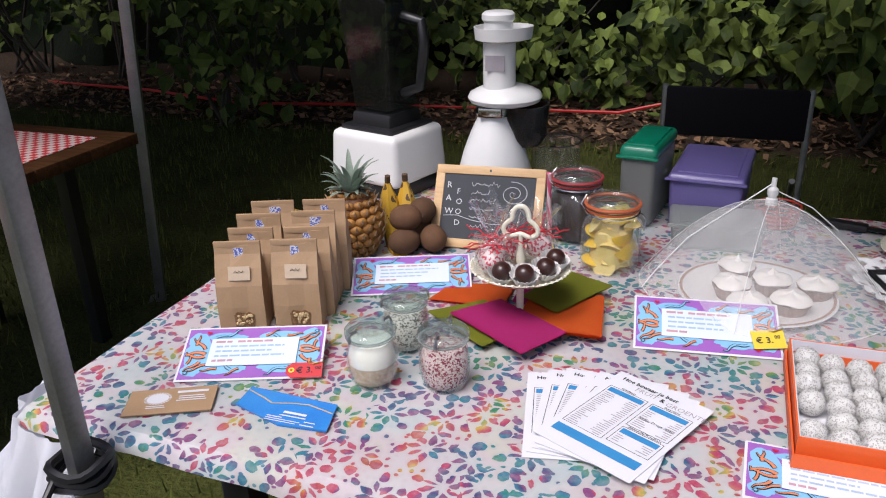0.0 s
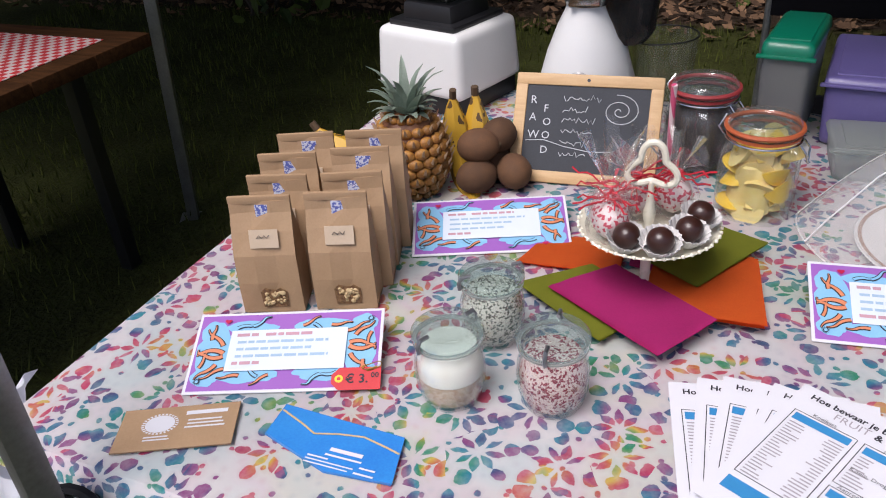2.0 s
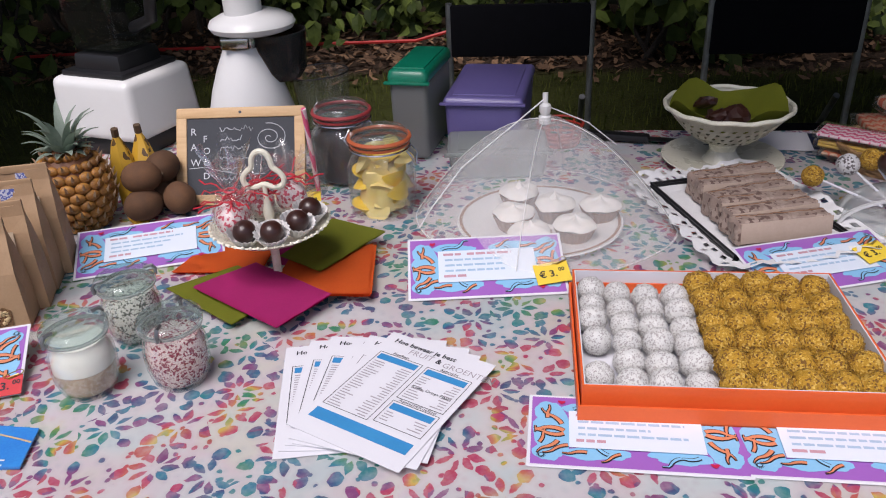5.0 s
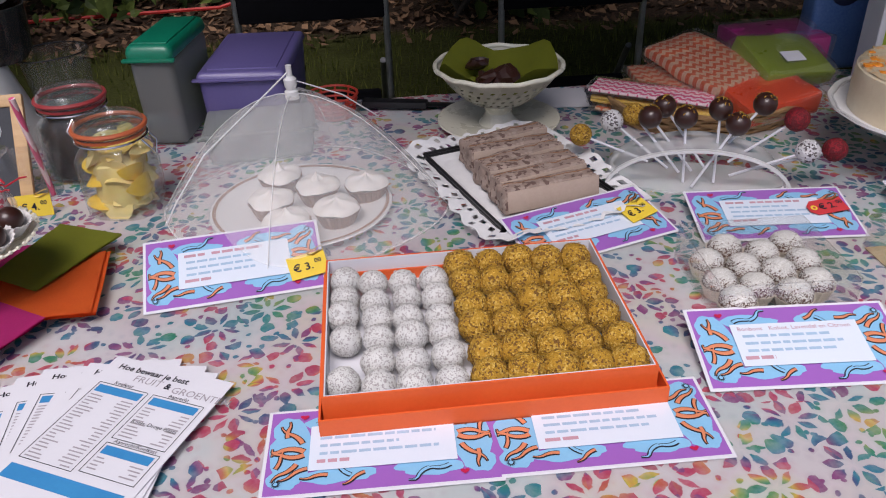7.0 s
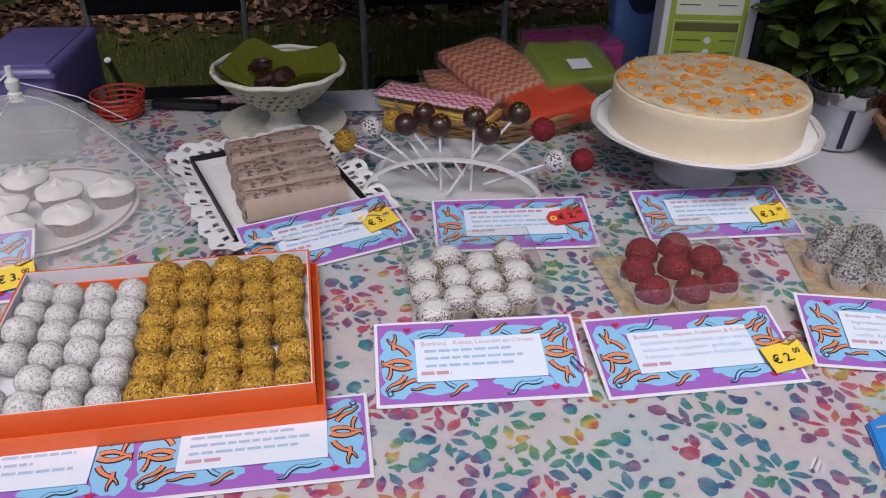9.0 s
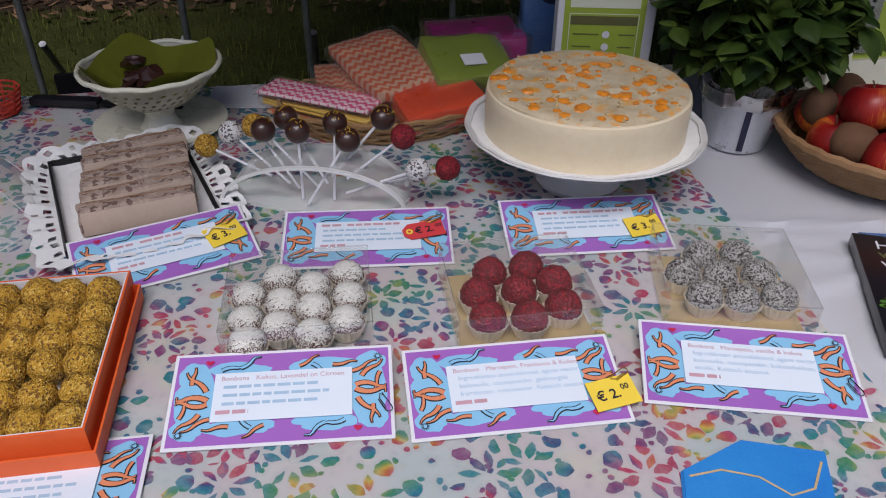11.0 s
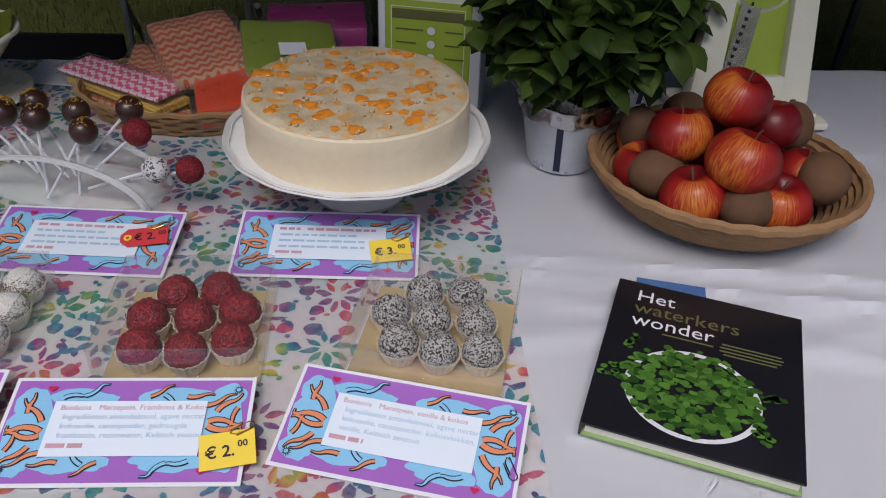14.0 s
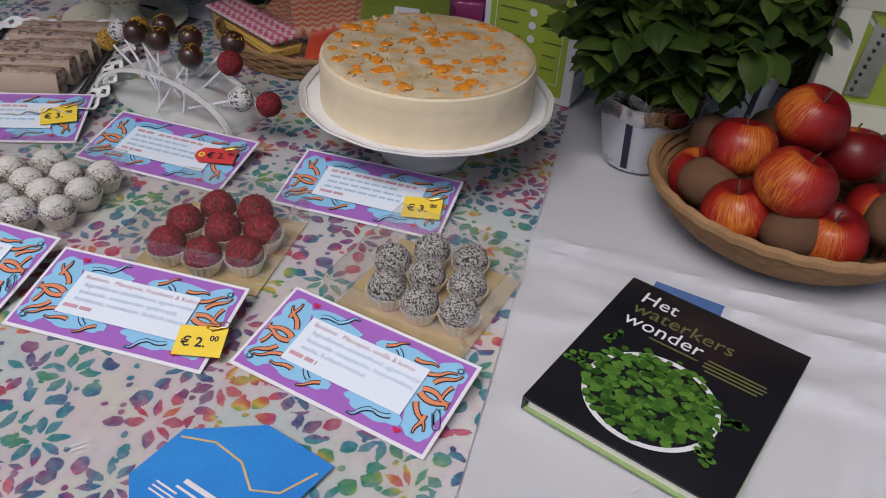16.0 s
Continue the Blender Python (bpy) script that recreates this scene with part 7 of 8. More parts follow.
# ---- wicker tray of straws and napkin packs ----
def wicker_tray():
    at = pose(1.295, 1.372, T, 0, 0, -15)
    b = thing("wicker_tray", "shallow oval wicker basket", "basket", at)
    rows = []
    for k in range(6):
        rows.append(tube([((0.150 + 0.004 * k) * math.cos(a) + 0.0, (0.095 + 0.004 * k) * math.sin(a), 0.005 + k * 0.007 + 0.0016 * math.sin(20 * a + k * math.pi)) for a in [i * math.pi / 40 for i in range(80)]], 0.0042, 5, True))
    part("weave", join(*rows), "wicker", b)
    part("bottom", slab([(0.150 * math.cos(a), 0.095 * math.sin(a)) for a in [i * math.pi / 24 for i in range(48)]], 0.004), "wicker", b)

    def pack(name, label, m, w, d, h, x, y, z, rx, ry, rz, wrap=True, seed=0):
        o = thing(name, label, "napkins" if "napkin" in name else "straws", at @ pose(x, y, z, rx, ry, rz))
        bm = box(w, d, h, 0.006, 1.0, 2)
        bmesh.ops.subdivide_edges(bm, edges=bm.edges[:], cuts=3, use_grid_fill=True)
        for v in bm.verts:
            v.co += Vector((0.3, 0.3, 1)) * 0.006 * noise.noise(v.co * 26 + Vector((seed, 0, 0)))
        part("pack", bm, m, o)
        if wrap:
            wb = box(w + 0.016, d + 0.005, h + 0.004, 0.006, 1.0, 2)
            bmesh.ops.subdivide_edges(wb, edges=wb.edges[:], cuts=4, use_grid_fill=True)
            for v in wb.verts:
                v.co += v.co.normalized() * 0.006 * noise.noise(v.co * 70 + Vector((seed * 3, 1, 0)))
            part("wrapper", moved(wb, pose(0, 0, -0.002)), "cell", o, "clear crinkled wrapper")
        return o

    def straws(label, m, x, y, z, rz, ry, n, rows_n):
        o = thing("straw_pack", label, "straws", at @ pose(x, y, z, 0, ry, rz), "packs of straws")
        for j in range(rows_n):
            part("straw_row", join(*[tube([(-0.10, (i - n / 2) * 0.0062, j * 0.0058), (0.10, (i - n / 2) * 0.0062, j * 0.0058)], 0.003, 8) for i in range(n)]), m, o)
        wb = box(0.215, n * 0.0064 + 0.006, rows_n * 0.006 + 0.004, 0.004)
        part("wrapper", moved(wb, pose(0, -0.003, -0.005)), "cell", o, "clear wrapper")
        return o
    straws("pack of orange striped paper straws", "chevron", -0.092, -0.019, 0.018, -34, 0, 9, 1)
    straws("pack of yellow paper straws", "yellowstraw", -0.097, -0.009, 0.030, -36, 0, 10, 2)
    straws("pack of pink and white striped straws", "pinkstraw", -0.102, -0.009, 0.051, -32, 0, 10, 1)
    pack("napkin_pack", "pack of orange chevron paper napkins in cellophane", "chevron", 0.125, 0.17, 0.020, 0.005, 0.048, 0.066, 11, -5, 26, seed=1)
    pack("napkin_pack", "pack of orange chevron paper napkins in cellophane", "chevron", 0.13, 0.12, 0.018, -0.045, 0.05, 0.040, 4, -4, 4, seed=2)
    pack("napkin_pack", "pack of bright orange paper napkins in cellophane", "orangefoil", 0.135, 0.095, 0.034, 0.080, -0.046, 0.028, 10, -4, 14, seed=3)
    pack("napkin_pack", "pack of lime green paper napkins in cellophane", "limefoil", 0.14, 0.11, 0.030, 0.136, 0.040, 0.062, 20, 4, 14, seed=4)
    pack("napkin_pack", "pack of dark magenta paper napkins in cellophane", "magfoil", 0.16, 0.12, 0.092, 0.170, 0.150, 0.004, 2, 0, 4, seed=5)
    lab = part("price_label", box(0.04, 0.026, 0.001), "paper", None, at=at @ pose(0.146, 0.018, 0.0880, 20, 4, 14))
    tagged(lab, "small white label stuck on a napkin pack", "label")


wicker_tray()


# ---- tall cake ----
def big_cake():
    st = thing("cake_stand", "white china cake stand with a scalloped edge", "cake stand", pose(1.478, 1.072, T) @ Matrix.Diagonal((0.98, 0.98, 1.12, 1)))
    part("foot", lathe([(0, 0.0), (0.060, 0.0), (0.062, 0.005), (0.045, 0.012), (0.034, 0.030), (0.040, 0.056), (0.07, 0.066), (0, 0.066)], 48), "china", st)
    part("plate", lathe([(0, 0.066), (0.12, 0.067), (0.150, 0.072), (0.166, 0.080), (0.167, 0.078), (0.150, 0.068), (0.10, 0.062), (0, 0.062)], 96, lambda a, r, z: (r * (1 + (0.004 * math.cos(16 * a) if r > 0.14 else 0)), z)), "china", st, "white scalloped plate")
    part("bead_line", tube([(0.158 * (1 + 0.008 * math.cos(16 * a)) * math.cos(a), 0.158 * (1 + 0.008 * math.cos(16 * a)) * math.sin(a), 0.0775) for a in [i * math.pi / 64 for i in range(128)]], 0.0012, 5, True), "china", st)
    dl = thing("paper_doily", "white paper doily under a cake", "doily", pose(1.478, 1.072, T + 0.0084))
    part("lace", lathe([(0, 0.0682), (0.130, 0.0700), (0.152, 0.0755), (0.1525, 0.0748), (0.130, 0.0690), (0, 0.0675)], 120, lambda a, r, z: (r * (1 + (0.014 * abs(math.cos(15 * a)) if r > 0.14 else 0)), z + 0.0008)), "lace", dl)
    c = thing("layer_cake", "round cake with cream frosting and orange peel topping", "cake", pose(1.478, 1.072, T + 0.0779))
    prof = [(0, 0.0), (0.133, 0.0), (0.136, 0.003)] + [(0.136 + 0.0003 * math.sin(i * 2), 0.006 + i * 0.0068) for i in range(8)] + [(0.1345, 0.0625), (0.130, 0.0655)]
    part("frosting", lathe(prof, 120, lambda a, r, z: (r * (1 + 0.008 * noise.noise(Vector((math.cos(a) * 5, math.sin(a) * 5, z * 50))) + 0.003 * noise.noise(Vector((math.cos(a) * 18, math.sin(a) * 18, z * 120)))), z)), "cakeside", c, "smoothed pale cream frosting")
    bm = bmesh.new()
    rings = [[bm.verts.new((0, 0, 0.068))]]
    for j in range(1, 21):
        rr = 0.132 * j / 20
        rings.append([bm.verts.new((rr * math.cos(a), rr * math.sin(a), 0.0685 - (0.003 if j == 20 else 0) + 0.0022 * noise.noise(Vector((rr * math.cos(a) * 45, rr * math.sin(a) * 45, 3))))) for a in [2 * math.pi * i / 72 for i in range(72)]])
    for p, q in zip(rings, rings[1:]):
        for i in range(72):
            k = (i + 1) % 72
            if len(p) == 1:
                bm.faces.new((p[0], q[i], q[k]))
            else:
                bm.faces.new((p[i], q[i], q[k], p[k]))
    part("glaze", bm, "caketop", c, "glossy glaze with peel and nuts")
    r = random.Random(13)
    peel, nuts = [], []
    for _ in range(70):
        a, d = r.uniform(0, 6.28), 0.125 * math.sqrt(r.random())
        peel.append(moved(ball(r.uniform(0.004, 0.0095), 0.5, 2.5, 2, r.random() * 9, 0.32), pose(d * math.cos(a), d * math.sin(a), 0.0688, 0, 0, r.uniform(0, 360))))
    for _ in range(90):
        a, d = r.uniform(0, 6.28), 0.128 * math.sqrt(r.random())
        nuts.append(moved(ball(r.uniform(0.0015, 0.0035), 0.4, 2.5, 1, r.random() * 9, 0.7), pose(d * math.cos(a), d * math.sin(a), 0.0698, r.uniform(0, 90), 0, r.uniform(0, 360))))
    for q in peel:
        part("candied_peel", q, "candied", c)
    tagged(part("chopped_nut", join(*nuts), "nut", c), kind="stuff")


big_cake()


# ---- right end: boxes, herbs, fruit basket, book ----
def carton():
    c = thing("product_carton", "white and lime green printed carton", "carton", pose(1.559, 1.298, T, 0, 0, -27))
    w, d, h = 0.152, 0.075, 0.33
    part("carton_body", moved(box(w, d, h, 0.0015, 1, 1), pose(w / 2, d / 2, 0)), "paper", c, smooth=False)
    f = pose(0, -0.0012, 0, 90, 0, 0)
    part("green_print", slab(rect(w - 0.026, h - 0.02, 0.010, 0.012), 0), "boxgreen", c, at=f, smooth=False)
    part("pale_print", slab(rect(w - 0.044, 0.14, 0.019, 0.175), 0, 0.0006), "boxpale", c, at=f, smooth=False)
    part("line_print", join(*[slab(q, 0) for q in (rect(w - 0.044, 0.0012, 0.019, 0.165), rect(w - 0.044, 0.0012, 0.019, 0.030), rect(0.0012, 0.135, 0.019, 0.030), rect(0.0012, 0.135, w - 0.026, 0.030))]), "boxpale", c, at=f @ pose(0, 0, 0.0006), smooth=False)
    part("dark_bar", slab(rect(w - 0.048, 0.014, 0.021, 0.148), 0, 0.0008), "oliveink", c, at=f, smooth=False)
    bars = []
    r = random.Random(5)
    for i in range(7):
        for x in (0.024, 0.086):
            bars.append(slab(rect(r.uniform(0.025, 0.042), 0.002, x, 0.298 - i * 0.018), 0))
    for i in range(5):
        bars.append(slab(rect(r.uniform(0.03, 0.05), 0.0022, 0.026, 0.132 - i * 0.020), 0))
        bars.append(slab(rect(r.uniform(0.02, 0.03), 0.0022, 0.098, 0.132 - i * 0.020), 0))
    for bar in bars:
        part("text_bar", bar, "oliveink", c, at=f @ pose(0, 0, 0.0010), smooth=False)
    part("icon", join(*[slab(blob(0.078, 0.133 - i * 0.020, 0.006, 0.006, 0, 12, 0), 0) for i in range(4)]), "paper", c, at=f @ pose(0, 0, 0.0012), smooth=False)


carton()
pk = thing("drink_pack", "tall blue pack with a dark oval emblem", "pack", pose(1.662, 1.500, T, 0, 0, -22))
part("pack_body", box(0.105, 0.07, 0.24, 0.014, 0.96, 3), "packblue", pk)
part("emblem", moved(slab(blob(0, 0, 0.036, 0.05, 0, 28, 0), 0.001), pose(0, -0.0352, 0.172, 90)), "navy", pk, smooth=False)
part("emblem_stroke", tube([(-0.018 + 0.0045 * i, -0.0372, 0.160 + 0.012 * math.sin(i * 1.9)) for i in range(9)], 0.0011, 5), "paper", pk)
part("cap", moved(lathe([(0, 0.02), (0.016, 0.02), (0.017, 0), (0, 0)], 20), pose(0, 0, 0.239)), "white", pk)


def basil_leaf(vs, fs, at, up, along, size, r):
    """One broad domed leaf with a short point."""
    side = up.cross(along).normalized()
    k = len(vs)
    arch, droop = r.uniform(0.10, 0.22), r.uniform(0.05, 0.30)
    for t, w in ((0.02, 0.03), (0.18, 0.27), (0.42, 0.37), (0.68, 0.28), (0.88, 0.12), (1.0, 0.01)):
        mid = at + along * size * t + up * size * (0.10 * math.sin(math.pi * t) - droop * t * t)
        vs.extend((mid + side * size * w - up * size * arch * w * 1.4, mid + side * size * w * 0.5 + up * size * 0.02, mid - up * size * 0.025, mid - side * size * w * 0.5 + up * size * 0.02, mid - side * size * w - up * size * arch * w * 1.4))
    for i in range(5):
        for j in range(4):
            a = k + i * 5 + j
            fs.append((a, a + 1, a + 6, a + 5))


def basil(x, y, yaw, n, spread, tall, label, seed):
    b = thing("basil_pot", label, "plant", pose(x, y, T, 0, 0, yaw), "basil pots")
    part("pot", lathe([(0, 0.001), (0.046, 0.0), (0.048, 0.004), (0.064, 0.092), (0.0655, 0.096), (0.062, 0.096), (0.045, 0.006), (0, 0.005)], 48), "foil", b, "silver printed pot sleeve")
    part("soil", lathe([(0, 0.084), (0.060, 0.082)], 24), "soil", b)
    part("sleeve", lathe([(0.0645, 0.078), (0.0665, 0.090), (0.070, 0.104), (0.080, 0.118), (0.081, 0.118)], 72, lambda a, r, z: (r * (1 + (0.05 * math.sin(9 * a) + 0.03 * math.sin(17 * a + 1)) * min((z - 0.078) * 40, 1)), z + 0.006 * math.sin(5 * a))), "cell", b, "crinkled clear film edge")
    part("foil_collar", lathe([(0.0632, 0.076), (0.0668, 0.084), (0.0660, 0.092), (0.0690, 0.100)], 90, lambda a, r, z: (r * (1 + 0.018 * math.sin(13 * a + 90 * z) + 0.012 * math.sin(29 * a)), z + 0.002 * math.sin(7 * a))), "chrome", b, "shiny crumpled foil rim")
    part("stripe", moved(box(0.009, 0.0015, 0.070), pose(-0.0270, -0.0416, 0.006, 10.3, 0, -33)), "navy", b, "dark stripe", smooth=False)
    r = random.Random(seed)
    # lettering bends round the sleeve: one letter a part
    for line, z0, a0 in (("Basilicum", 0.056, -86), ("Basil", 0.040, -79)):
        for i, ch in enumerate(line):
            a = radians(a0 + i * 8.2)
            rad = 0.0477 + 0.0178 * z0 / 0.096 + 0.0012
            words(ch, 0.017, "basilpink", b, pose(rad * math.cos(a), rad * math.sin(a), z0, 0, 0, math.degrees(a) + 90) @ pose(0, 0, 0, 80, 0, 0))
    stems, vs, fs = [], [], []
    for k in range(n):
        a, d = r.uniform(0, 6.28), spread * math.sqrt(r.random())
        top = Vector((d * math.cos(a), d * math.sin(a), tall * r.uniform(0.56, 1.0) * (1 - 0.25 * (d / spread) ** 3)))
        base = Vector((0.25 * top.x, 0.25 * top.y, 0.08))
        mid = (top + base) / 2 + Vector((r.uniform(-0.01, 0.01), r.uniform(-0.01, 0.01), 0.012))
        stems.append(tube([base, mid, top], 0.0014, 4))
        for lv in range(4):
            c = base.lerp(top, 0.52 + 0.48 * lv / 3)
            ph = lv * 1.57 + r.uniform(-0.5, 0.5)
            for q in (0, math.pi):
                al = Vector((math.cos(ph + q), math.sin(ph + q), r.uniform(-0.75, 0.25))).normalized()
                nn = Vector((r.uniform(-0.3, 0.3), r.uniform(-0.3, 0.3), 1)).normalized()
                nn = (nn - al * nn.dot(al)).normalized()
                basil_leaf(vs, fs, c, nn, al, r.uniform(0.026, 0.056), r)
    tagged(part("stalk", join(*stems), "leafgreen", b), kind="stuff")
    me = bpy.data.meshes.new("foliage")
    me.from_pydata([tuple(v) for v in vs], [], fs)
    me.materials.append(M["leafgreen"])
    me.polygons.foreach_set("use_smooth", [True] * len(me.polygons))
    o = new("foliage", me)
    o.parent = b


basil(1.770, 1.088, 0, 88, 0.138, 0.35, "green basil plant in a silver supermarket pot", 3)
basil(1.955, 1.262, 40, 60, 0.115, 0.30, "green basil plant in a silver pot behind another", 4)


def spiralizer():
    s = thing("spiralizer", "cream plastic vegetable spiralizer with a green blade plate", "kitchen tool", pose(2.110, 1.165, T, 0, 0, -12))
    h = 0.203
    part("base", box(0.215, 0.105, 0.018, 0.005), "cream", s)
    part("foot_step", moved(box(0.235, 0.04, 0.012, 0.004), pose(0, -0.055, 0)), "cream", s)
    up = pose(0, -0.02, 0.016, -10, 0, 0)
    for x, k in ((-0.075, 1), (0.075, -1)):
        part("upright", moved(moved(box(0.046, 0.034, h, 0.007, 0.85), pose(x, 0, 0)), up @ pose(0, 0, 0, 0, 4 * k, 0)), "cream", s)
    part("top_bar", moved(box(0.175, 0.034, 0.030, 0.007), up @ pose(0, 0, h - 0.028)), "cream", s)
    part("lower_bar", moved(box(0.15, 0.03, 0.05, 0.005), up @ pose(0, 0, 0.0)), "cream", s)
    part("blade_plate", moved(box(0.104, 0.006, h - 0.075, 0.002), up @ pose(0, 0.004, 0.048)), "boxgreen", s, "green plastic blade plate")
    part("blade", moved(slab([(-0.045, 0.0), (-0.012, 0.0), (0.004, 0.13), (-0.028, 0.13)], 0.002), up @ pose(0, -0.003, 0.06, 90)), "chrome", s, "toothed steel blade", smooth=False)
    part("teeth", join(*[moved(box(0.003, 0.004, 0.005), up @ pose(-0.036 + 0.0024 * i, -0.006, 0.066 + 0.011 * i)) for i in range(11)]), "black", s)
    part("wheel", moved(lathe([(0, 0.0), (0.055, 0.0), (0.058, 0.006), (0.055, 0.012), (0, 0.012)], 40), up @ pose(0, 0.012, h - 0.005, 90)), "cream", s)
    part("green_wheel", moved(lathe([(0, 0.0), (0.046, 0.0), (0.048, 0.006), (0, 0.008)], 40), up @ pose(0, 0.000, h - 0.005, 90)), "boxgreen", s)


spiralizer()


def apple(x, y, z, yaw, tip, size=1.0):
    a = thing("apple", "red and yellow ripe apple", "apple", pose(x, y, z, tip, tip * 0.5, yaw), "apples in the basket")
    prof = []
    R = 0.0385 * size
    for i in range(25):
        t = math.pi * i / 24
        r = R * math.sin(t) * (1 + 0.06 * math.cos(t))
        zz = -R * 0.90 * math.cos(t)
        dip = math.exp(-(r / (R * 0.36)) ** 2)
        zz += (0.30 if t < 1.5 else -0.42) * R * dip
        prof.append((r if 0 < i < 24 else 0, zz))
    part("skin", lathe(prof, 36, lambda q, r, zz: (r * (1 + 0.025 * math.cos(5 * q) * (1 if zz < 0 else 0.6)), zz)), "apple", a)
    part("stalk", tube([(0, 0, R * 0.48), (0.001, 0.001, R * 0.8), (0.003, 0.002, R * 0.90)], 0.0012, 6), "stem", a)
    return a


def fruit_basket():
    b = thing("fruit_basket", "shallow oval woven fruit basket", "basket", pose(1.914, 0.926, T, 0, 0, -28))
    A, B = 0.166, 0.154
    rows = []
    for k in range(10):
        t = k / 9
        f = 0.55 + 0.45 * t ** 0.7
        rows.append(tube([(A * f * math.cos(a), B * f * math.sin(a), 0.004 + 0.058 * t ** 1.4 + 0.0012 * math.sin(30 * a + k * math.pi)) for a in [i * math.pi / 48 for i in range(96)]], 0.0062 if k < 9 else 0.0068, 6, True))
    part("weave", join(*rows), "cork", b, "woven grass coils")
    part("bottom", slab([(A * 0.58 * math.cos(a), B * 0.58 * math.sin(a)) for a in [i * math.pi / 24 for i in range(48)]], 0.005), "cork", b)


fruit_basket()
for q in ((1.901, 0.919, T + 0.155, 20, 14, 1.03), (1.836, 0.924, T + 0.113, 140, 12, 1.00), (1.868, 0.845, T + 0.115, 250, -16, 1.11), (1.824, 0.860, T + 0.067, 40, -10, 1.04), (1.912, 0.821, T + 0.067, 300, 12, 0.99),
          (1.964, 0.927, T + 0.109, 330, -14, 0.99), (1.986, 0.874, T + 0.067, 60, 10, 0.88), (1.842, 1.003, T + 0.071, 120, 0, 0.97), (1.802, 0.936, T + 0.067, 200, 12, 0.97), (1.899, 0.914, T + 0.063, 10, 0, 0.92), (1.939, 0.999, T + 0.067, 80, 0, 0.97)):
    apple(*q)
for q in ((1.827, 0.997, T + 0.083, 60, -70, 0.97), (1.804, 0.907, T + 0.071, -20, 10, 1.14), (1.871, 0.822, T + 0.067, 10, 6, 1.13), (1.992, 0.846, T + 0.073, 40, 0, 1.21), (2.019, 0.945, T + 0.091, 70, -50, 1.01), (1.921, 1.038, T + 0.079, 0, 0, 1.01)):
    kiwi(*q)


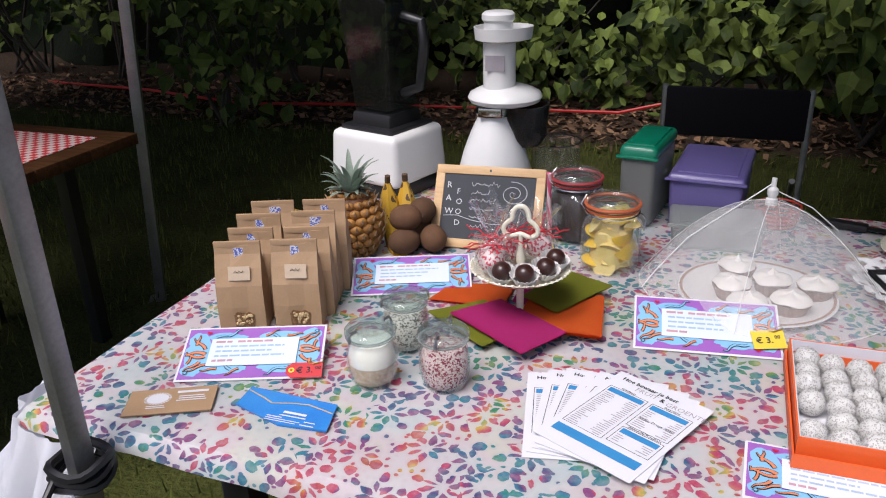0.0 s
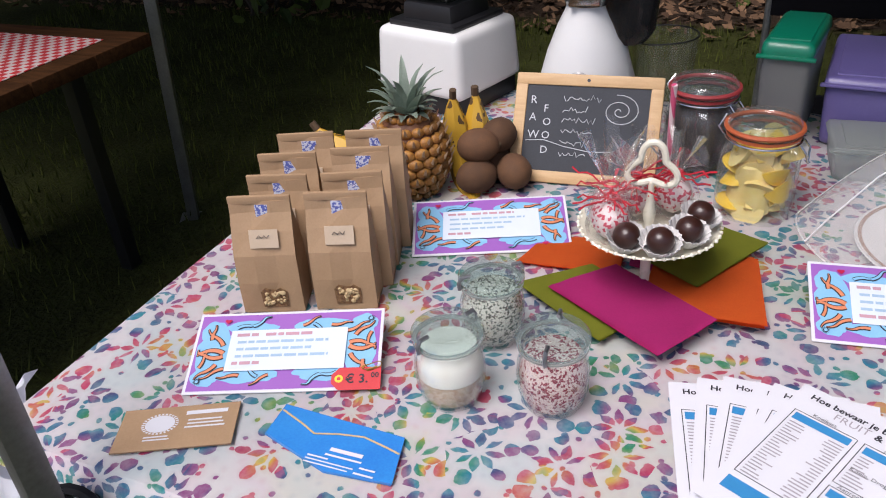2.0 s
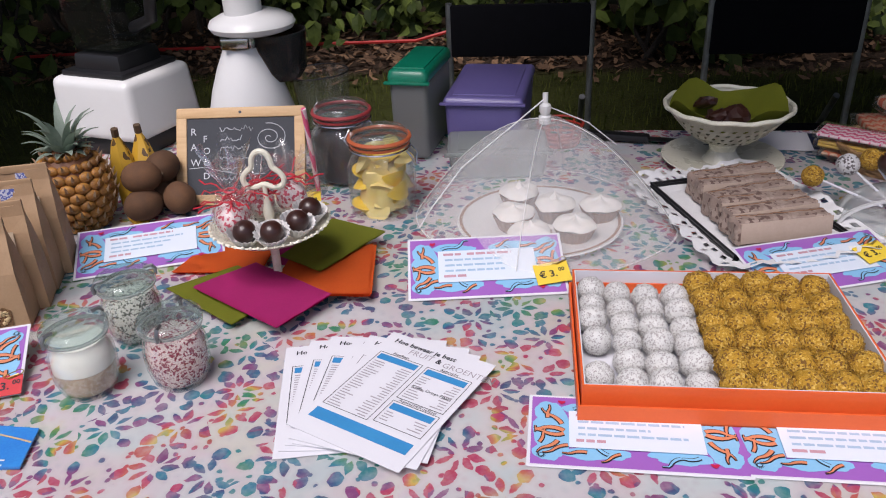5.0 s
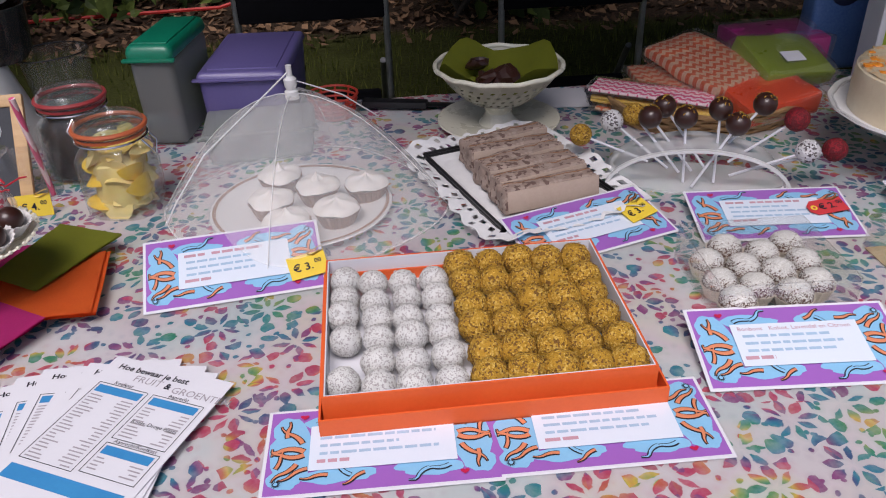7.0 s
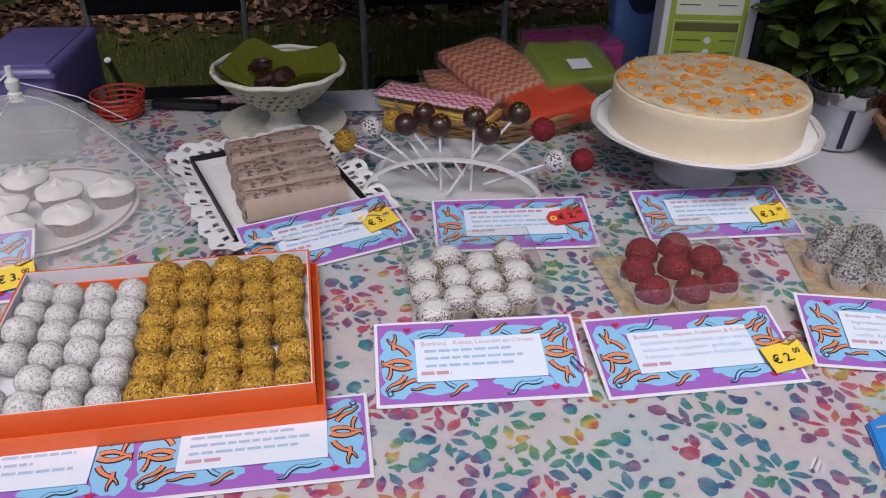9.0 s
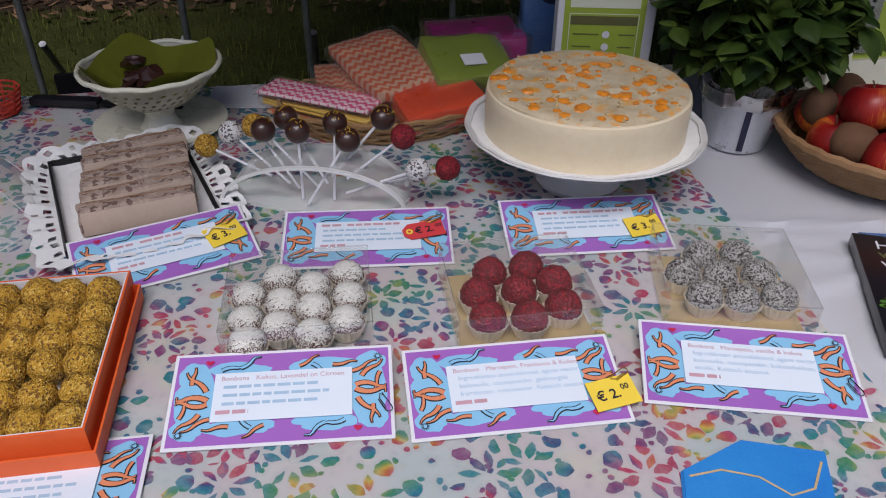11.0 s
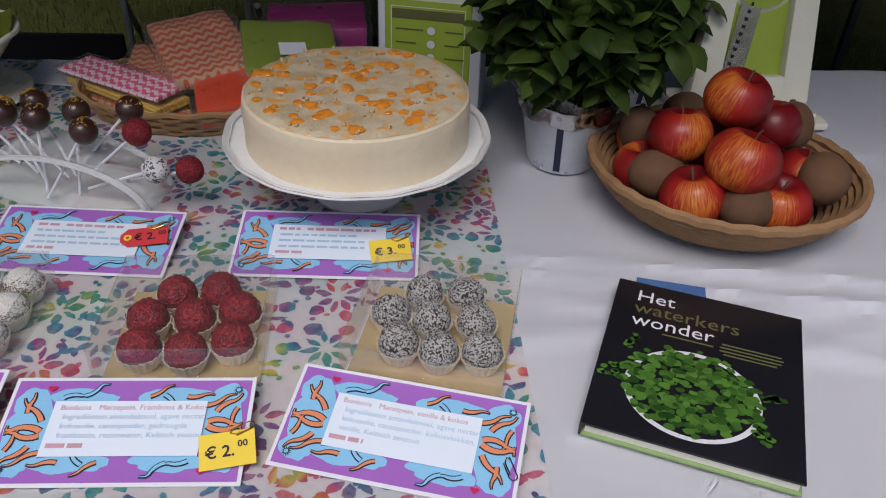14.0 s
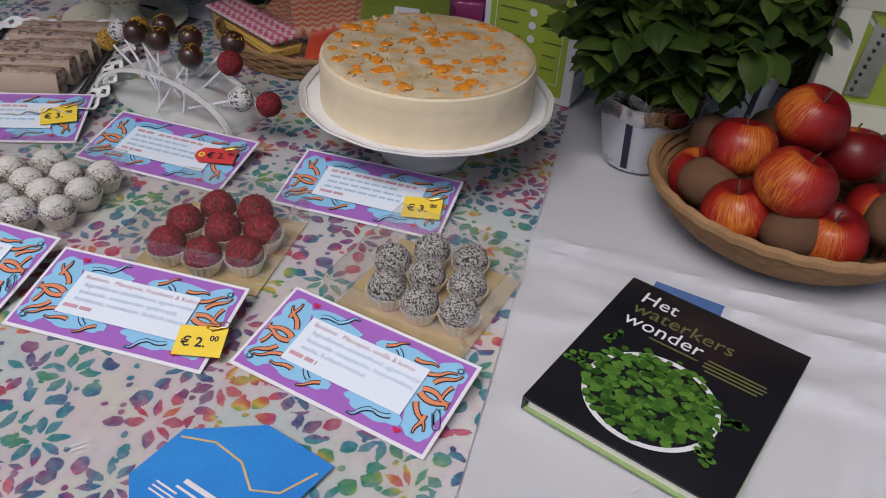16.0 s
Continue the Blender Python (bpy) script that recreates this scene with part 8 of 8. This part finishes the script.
def cook_book():
    b = thing("cookbook", "black hardback cookbook with a dish of green cress", "book", pose(1.575, 0.620, T, 0, 0, -37))
    w, h, th = 0.186, 0.222, 0.016
    # the binding's left edge is the book's near left corner; x runs along the lower edge
    part("page_block", moved(box(w - 0.006, h - 0.008, th - 0.005), pose(w / 2, h / 2, 0.0025)), "pages", b, smooth=False)
    part("back_cover", moved(box(w, h, 0.0025, 0.0008), pose(w / 2, h / 2, 0)), "bookspine", b, "pale green back cover")
    part("front_cover", moved(box(w, h, 0.0026, 0.0008), pose(w / 2, h / 2, th - 0.0026)), "book", b, "black front cover")
    part("spine", moved(box(0.003, h, th, 0.001), pose(-0.0005, h / 2, 0)), "book", b)
    z = th + 0.0003
    words("Het", 0.026, "paper", b, pose(0.020, 0.190, z))
    words("waterkers", 0.026, "oliveink", b, pose(0.020, 0.170, z))
    words("wonder", 0.026, "paper", b, pose(0.020, 0.150, z))
    part("text_bar", join(*[slab(rect(l, 0.0022, x, y), 0) for x, y, l in ((0.052, 0.143, 0.05), (0.110, 0.150, 0.056), (0.108, 0.145, 0.060), (0.108, 0.140, 0.058), (0.112, 0.135, 0.050))]), "oliveink", b, at=pose(0, 0, z), smooth=False)
    dish = [slab([((0.072 + q) * 0.86 * math.cos(a + s) + 0.088, (0.072 + q) * 0.80 * math.sin(a + s) + 0.070, ) for q, s in ((-0.006, 0), (0, 0), (0, 0.11), (-0.006, 0.11))], 0) for a in [i * 0.1047 for i in range(60)]]
    part("printed_dish", join(*dish), "paper", b, "white dish printed on the cover", at=pose(0, 0, z), smooth=False)
    vs, fs = [], []
    r = random.Random(17)

    def flat_leaf(cx, cy, s, zz):
        k = len(vs)
        a0 = r.uniform(0, 6.28)
        n = 7
        vs.append((cx, cy, zz))
        for i in range(n):
            a = a0 + 6.28 * i / n
            q = s * r.uniform(0.7, 1.1)
            vs.append((cx + q * math.cos(a), cy + q * 0.8 * math.sin(a), zz))
        fs.extend((k, k + 1 + i, k + 1 + (i + 1) % n) for i in range(n))
    for i in range(430):
        a, d = r.uniform(0, 6.28), 0.064 * math.sqrt(r.random()) * r.uniform(0.9, 1.12)
        flat_leaf(0.086 + d * 0.95 * math.cos(a), 0.074 + d * 0.80 * math.sin(a), r.uniform(0.003, 0.0065), 0.0004 + 0.0000025 * i)
    for cx, cy in ((0.155, 0.088), (0.160, 0.092), (0.148, 0.040), (0.152, 0.034), (0.010, 0.072), (0.014, 0.078), (0.022, 0.115), (0.030, 0.128), (0.165, 0.090), (0.150, 0.045), (0.018, 0.070)):
        for _ in range(4):
            flat_leaf(cx + r.uniform(-0.006, 0.006), cy + r.uniform(-0.005, 0.005), r.uniform(0.003, 0.005), 0.0016)
    me = bpy.data.meshes.new("printed_cress")
    me.from_pydata(vs, [], fs)
    me.materials.append(M["cress"])
    o = new("printed_cress", me)
    o.parent, o.matrix_basis = b, pose(0, 0, z)
    tagged(o, "green cress printed on the cover", kind="stuff")
    n = thing("folded_note", "blue printed paper under a book", "paper", pose(1.760, 0.775, T + 0.0005, 0, 0, -30))
    part("sheet", box(0.075, 0.04, 0.001), "packblue", n)


cook_book()
stool = thing("stool", "dark folding stool on the grass", "stool", pose(3.45, 2.62, 0, 0, 0, YAW))
part("seat", moved(box(0.85, 0.42, 0.03, 0.008), pose(0, 0, 0.44)), "fabric", stool)
for x in (-0.38, 0.38):
    for y in (-0.17, 0.17):
        part("leg", moved(box(0.03, 0.03, 0.44, 0.003), pose(x, y, 0)), "black", stool)
crate = thing("blue_bag", "blue plastic carrier box on a dark stool", "bag", pose(3.45, 2.62, 0.47, 0, 0, YAW))
part("bag_body", box(0.82, 0.38, 0.36, 0.03, 1.05, 3), "coolblue", crate)
part("strap", tube([(-0.2, -0.20, 0.05), (-0.2, -0.215, 0.30), (-0.1, -0.16, 0.48), (0.1, -0.16, 0.48), (0.2, -0.215, 0.30), (0.2, -0.20, 0.05)], 0.010, 6), "black", crate)
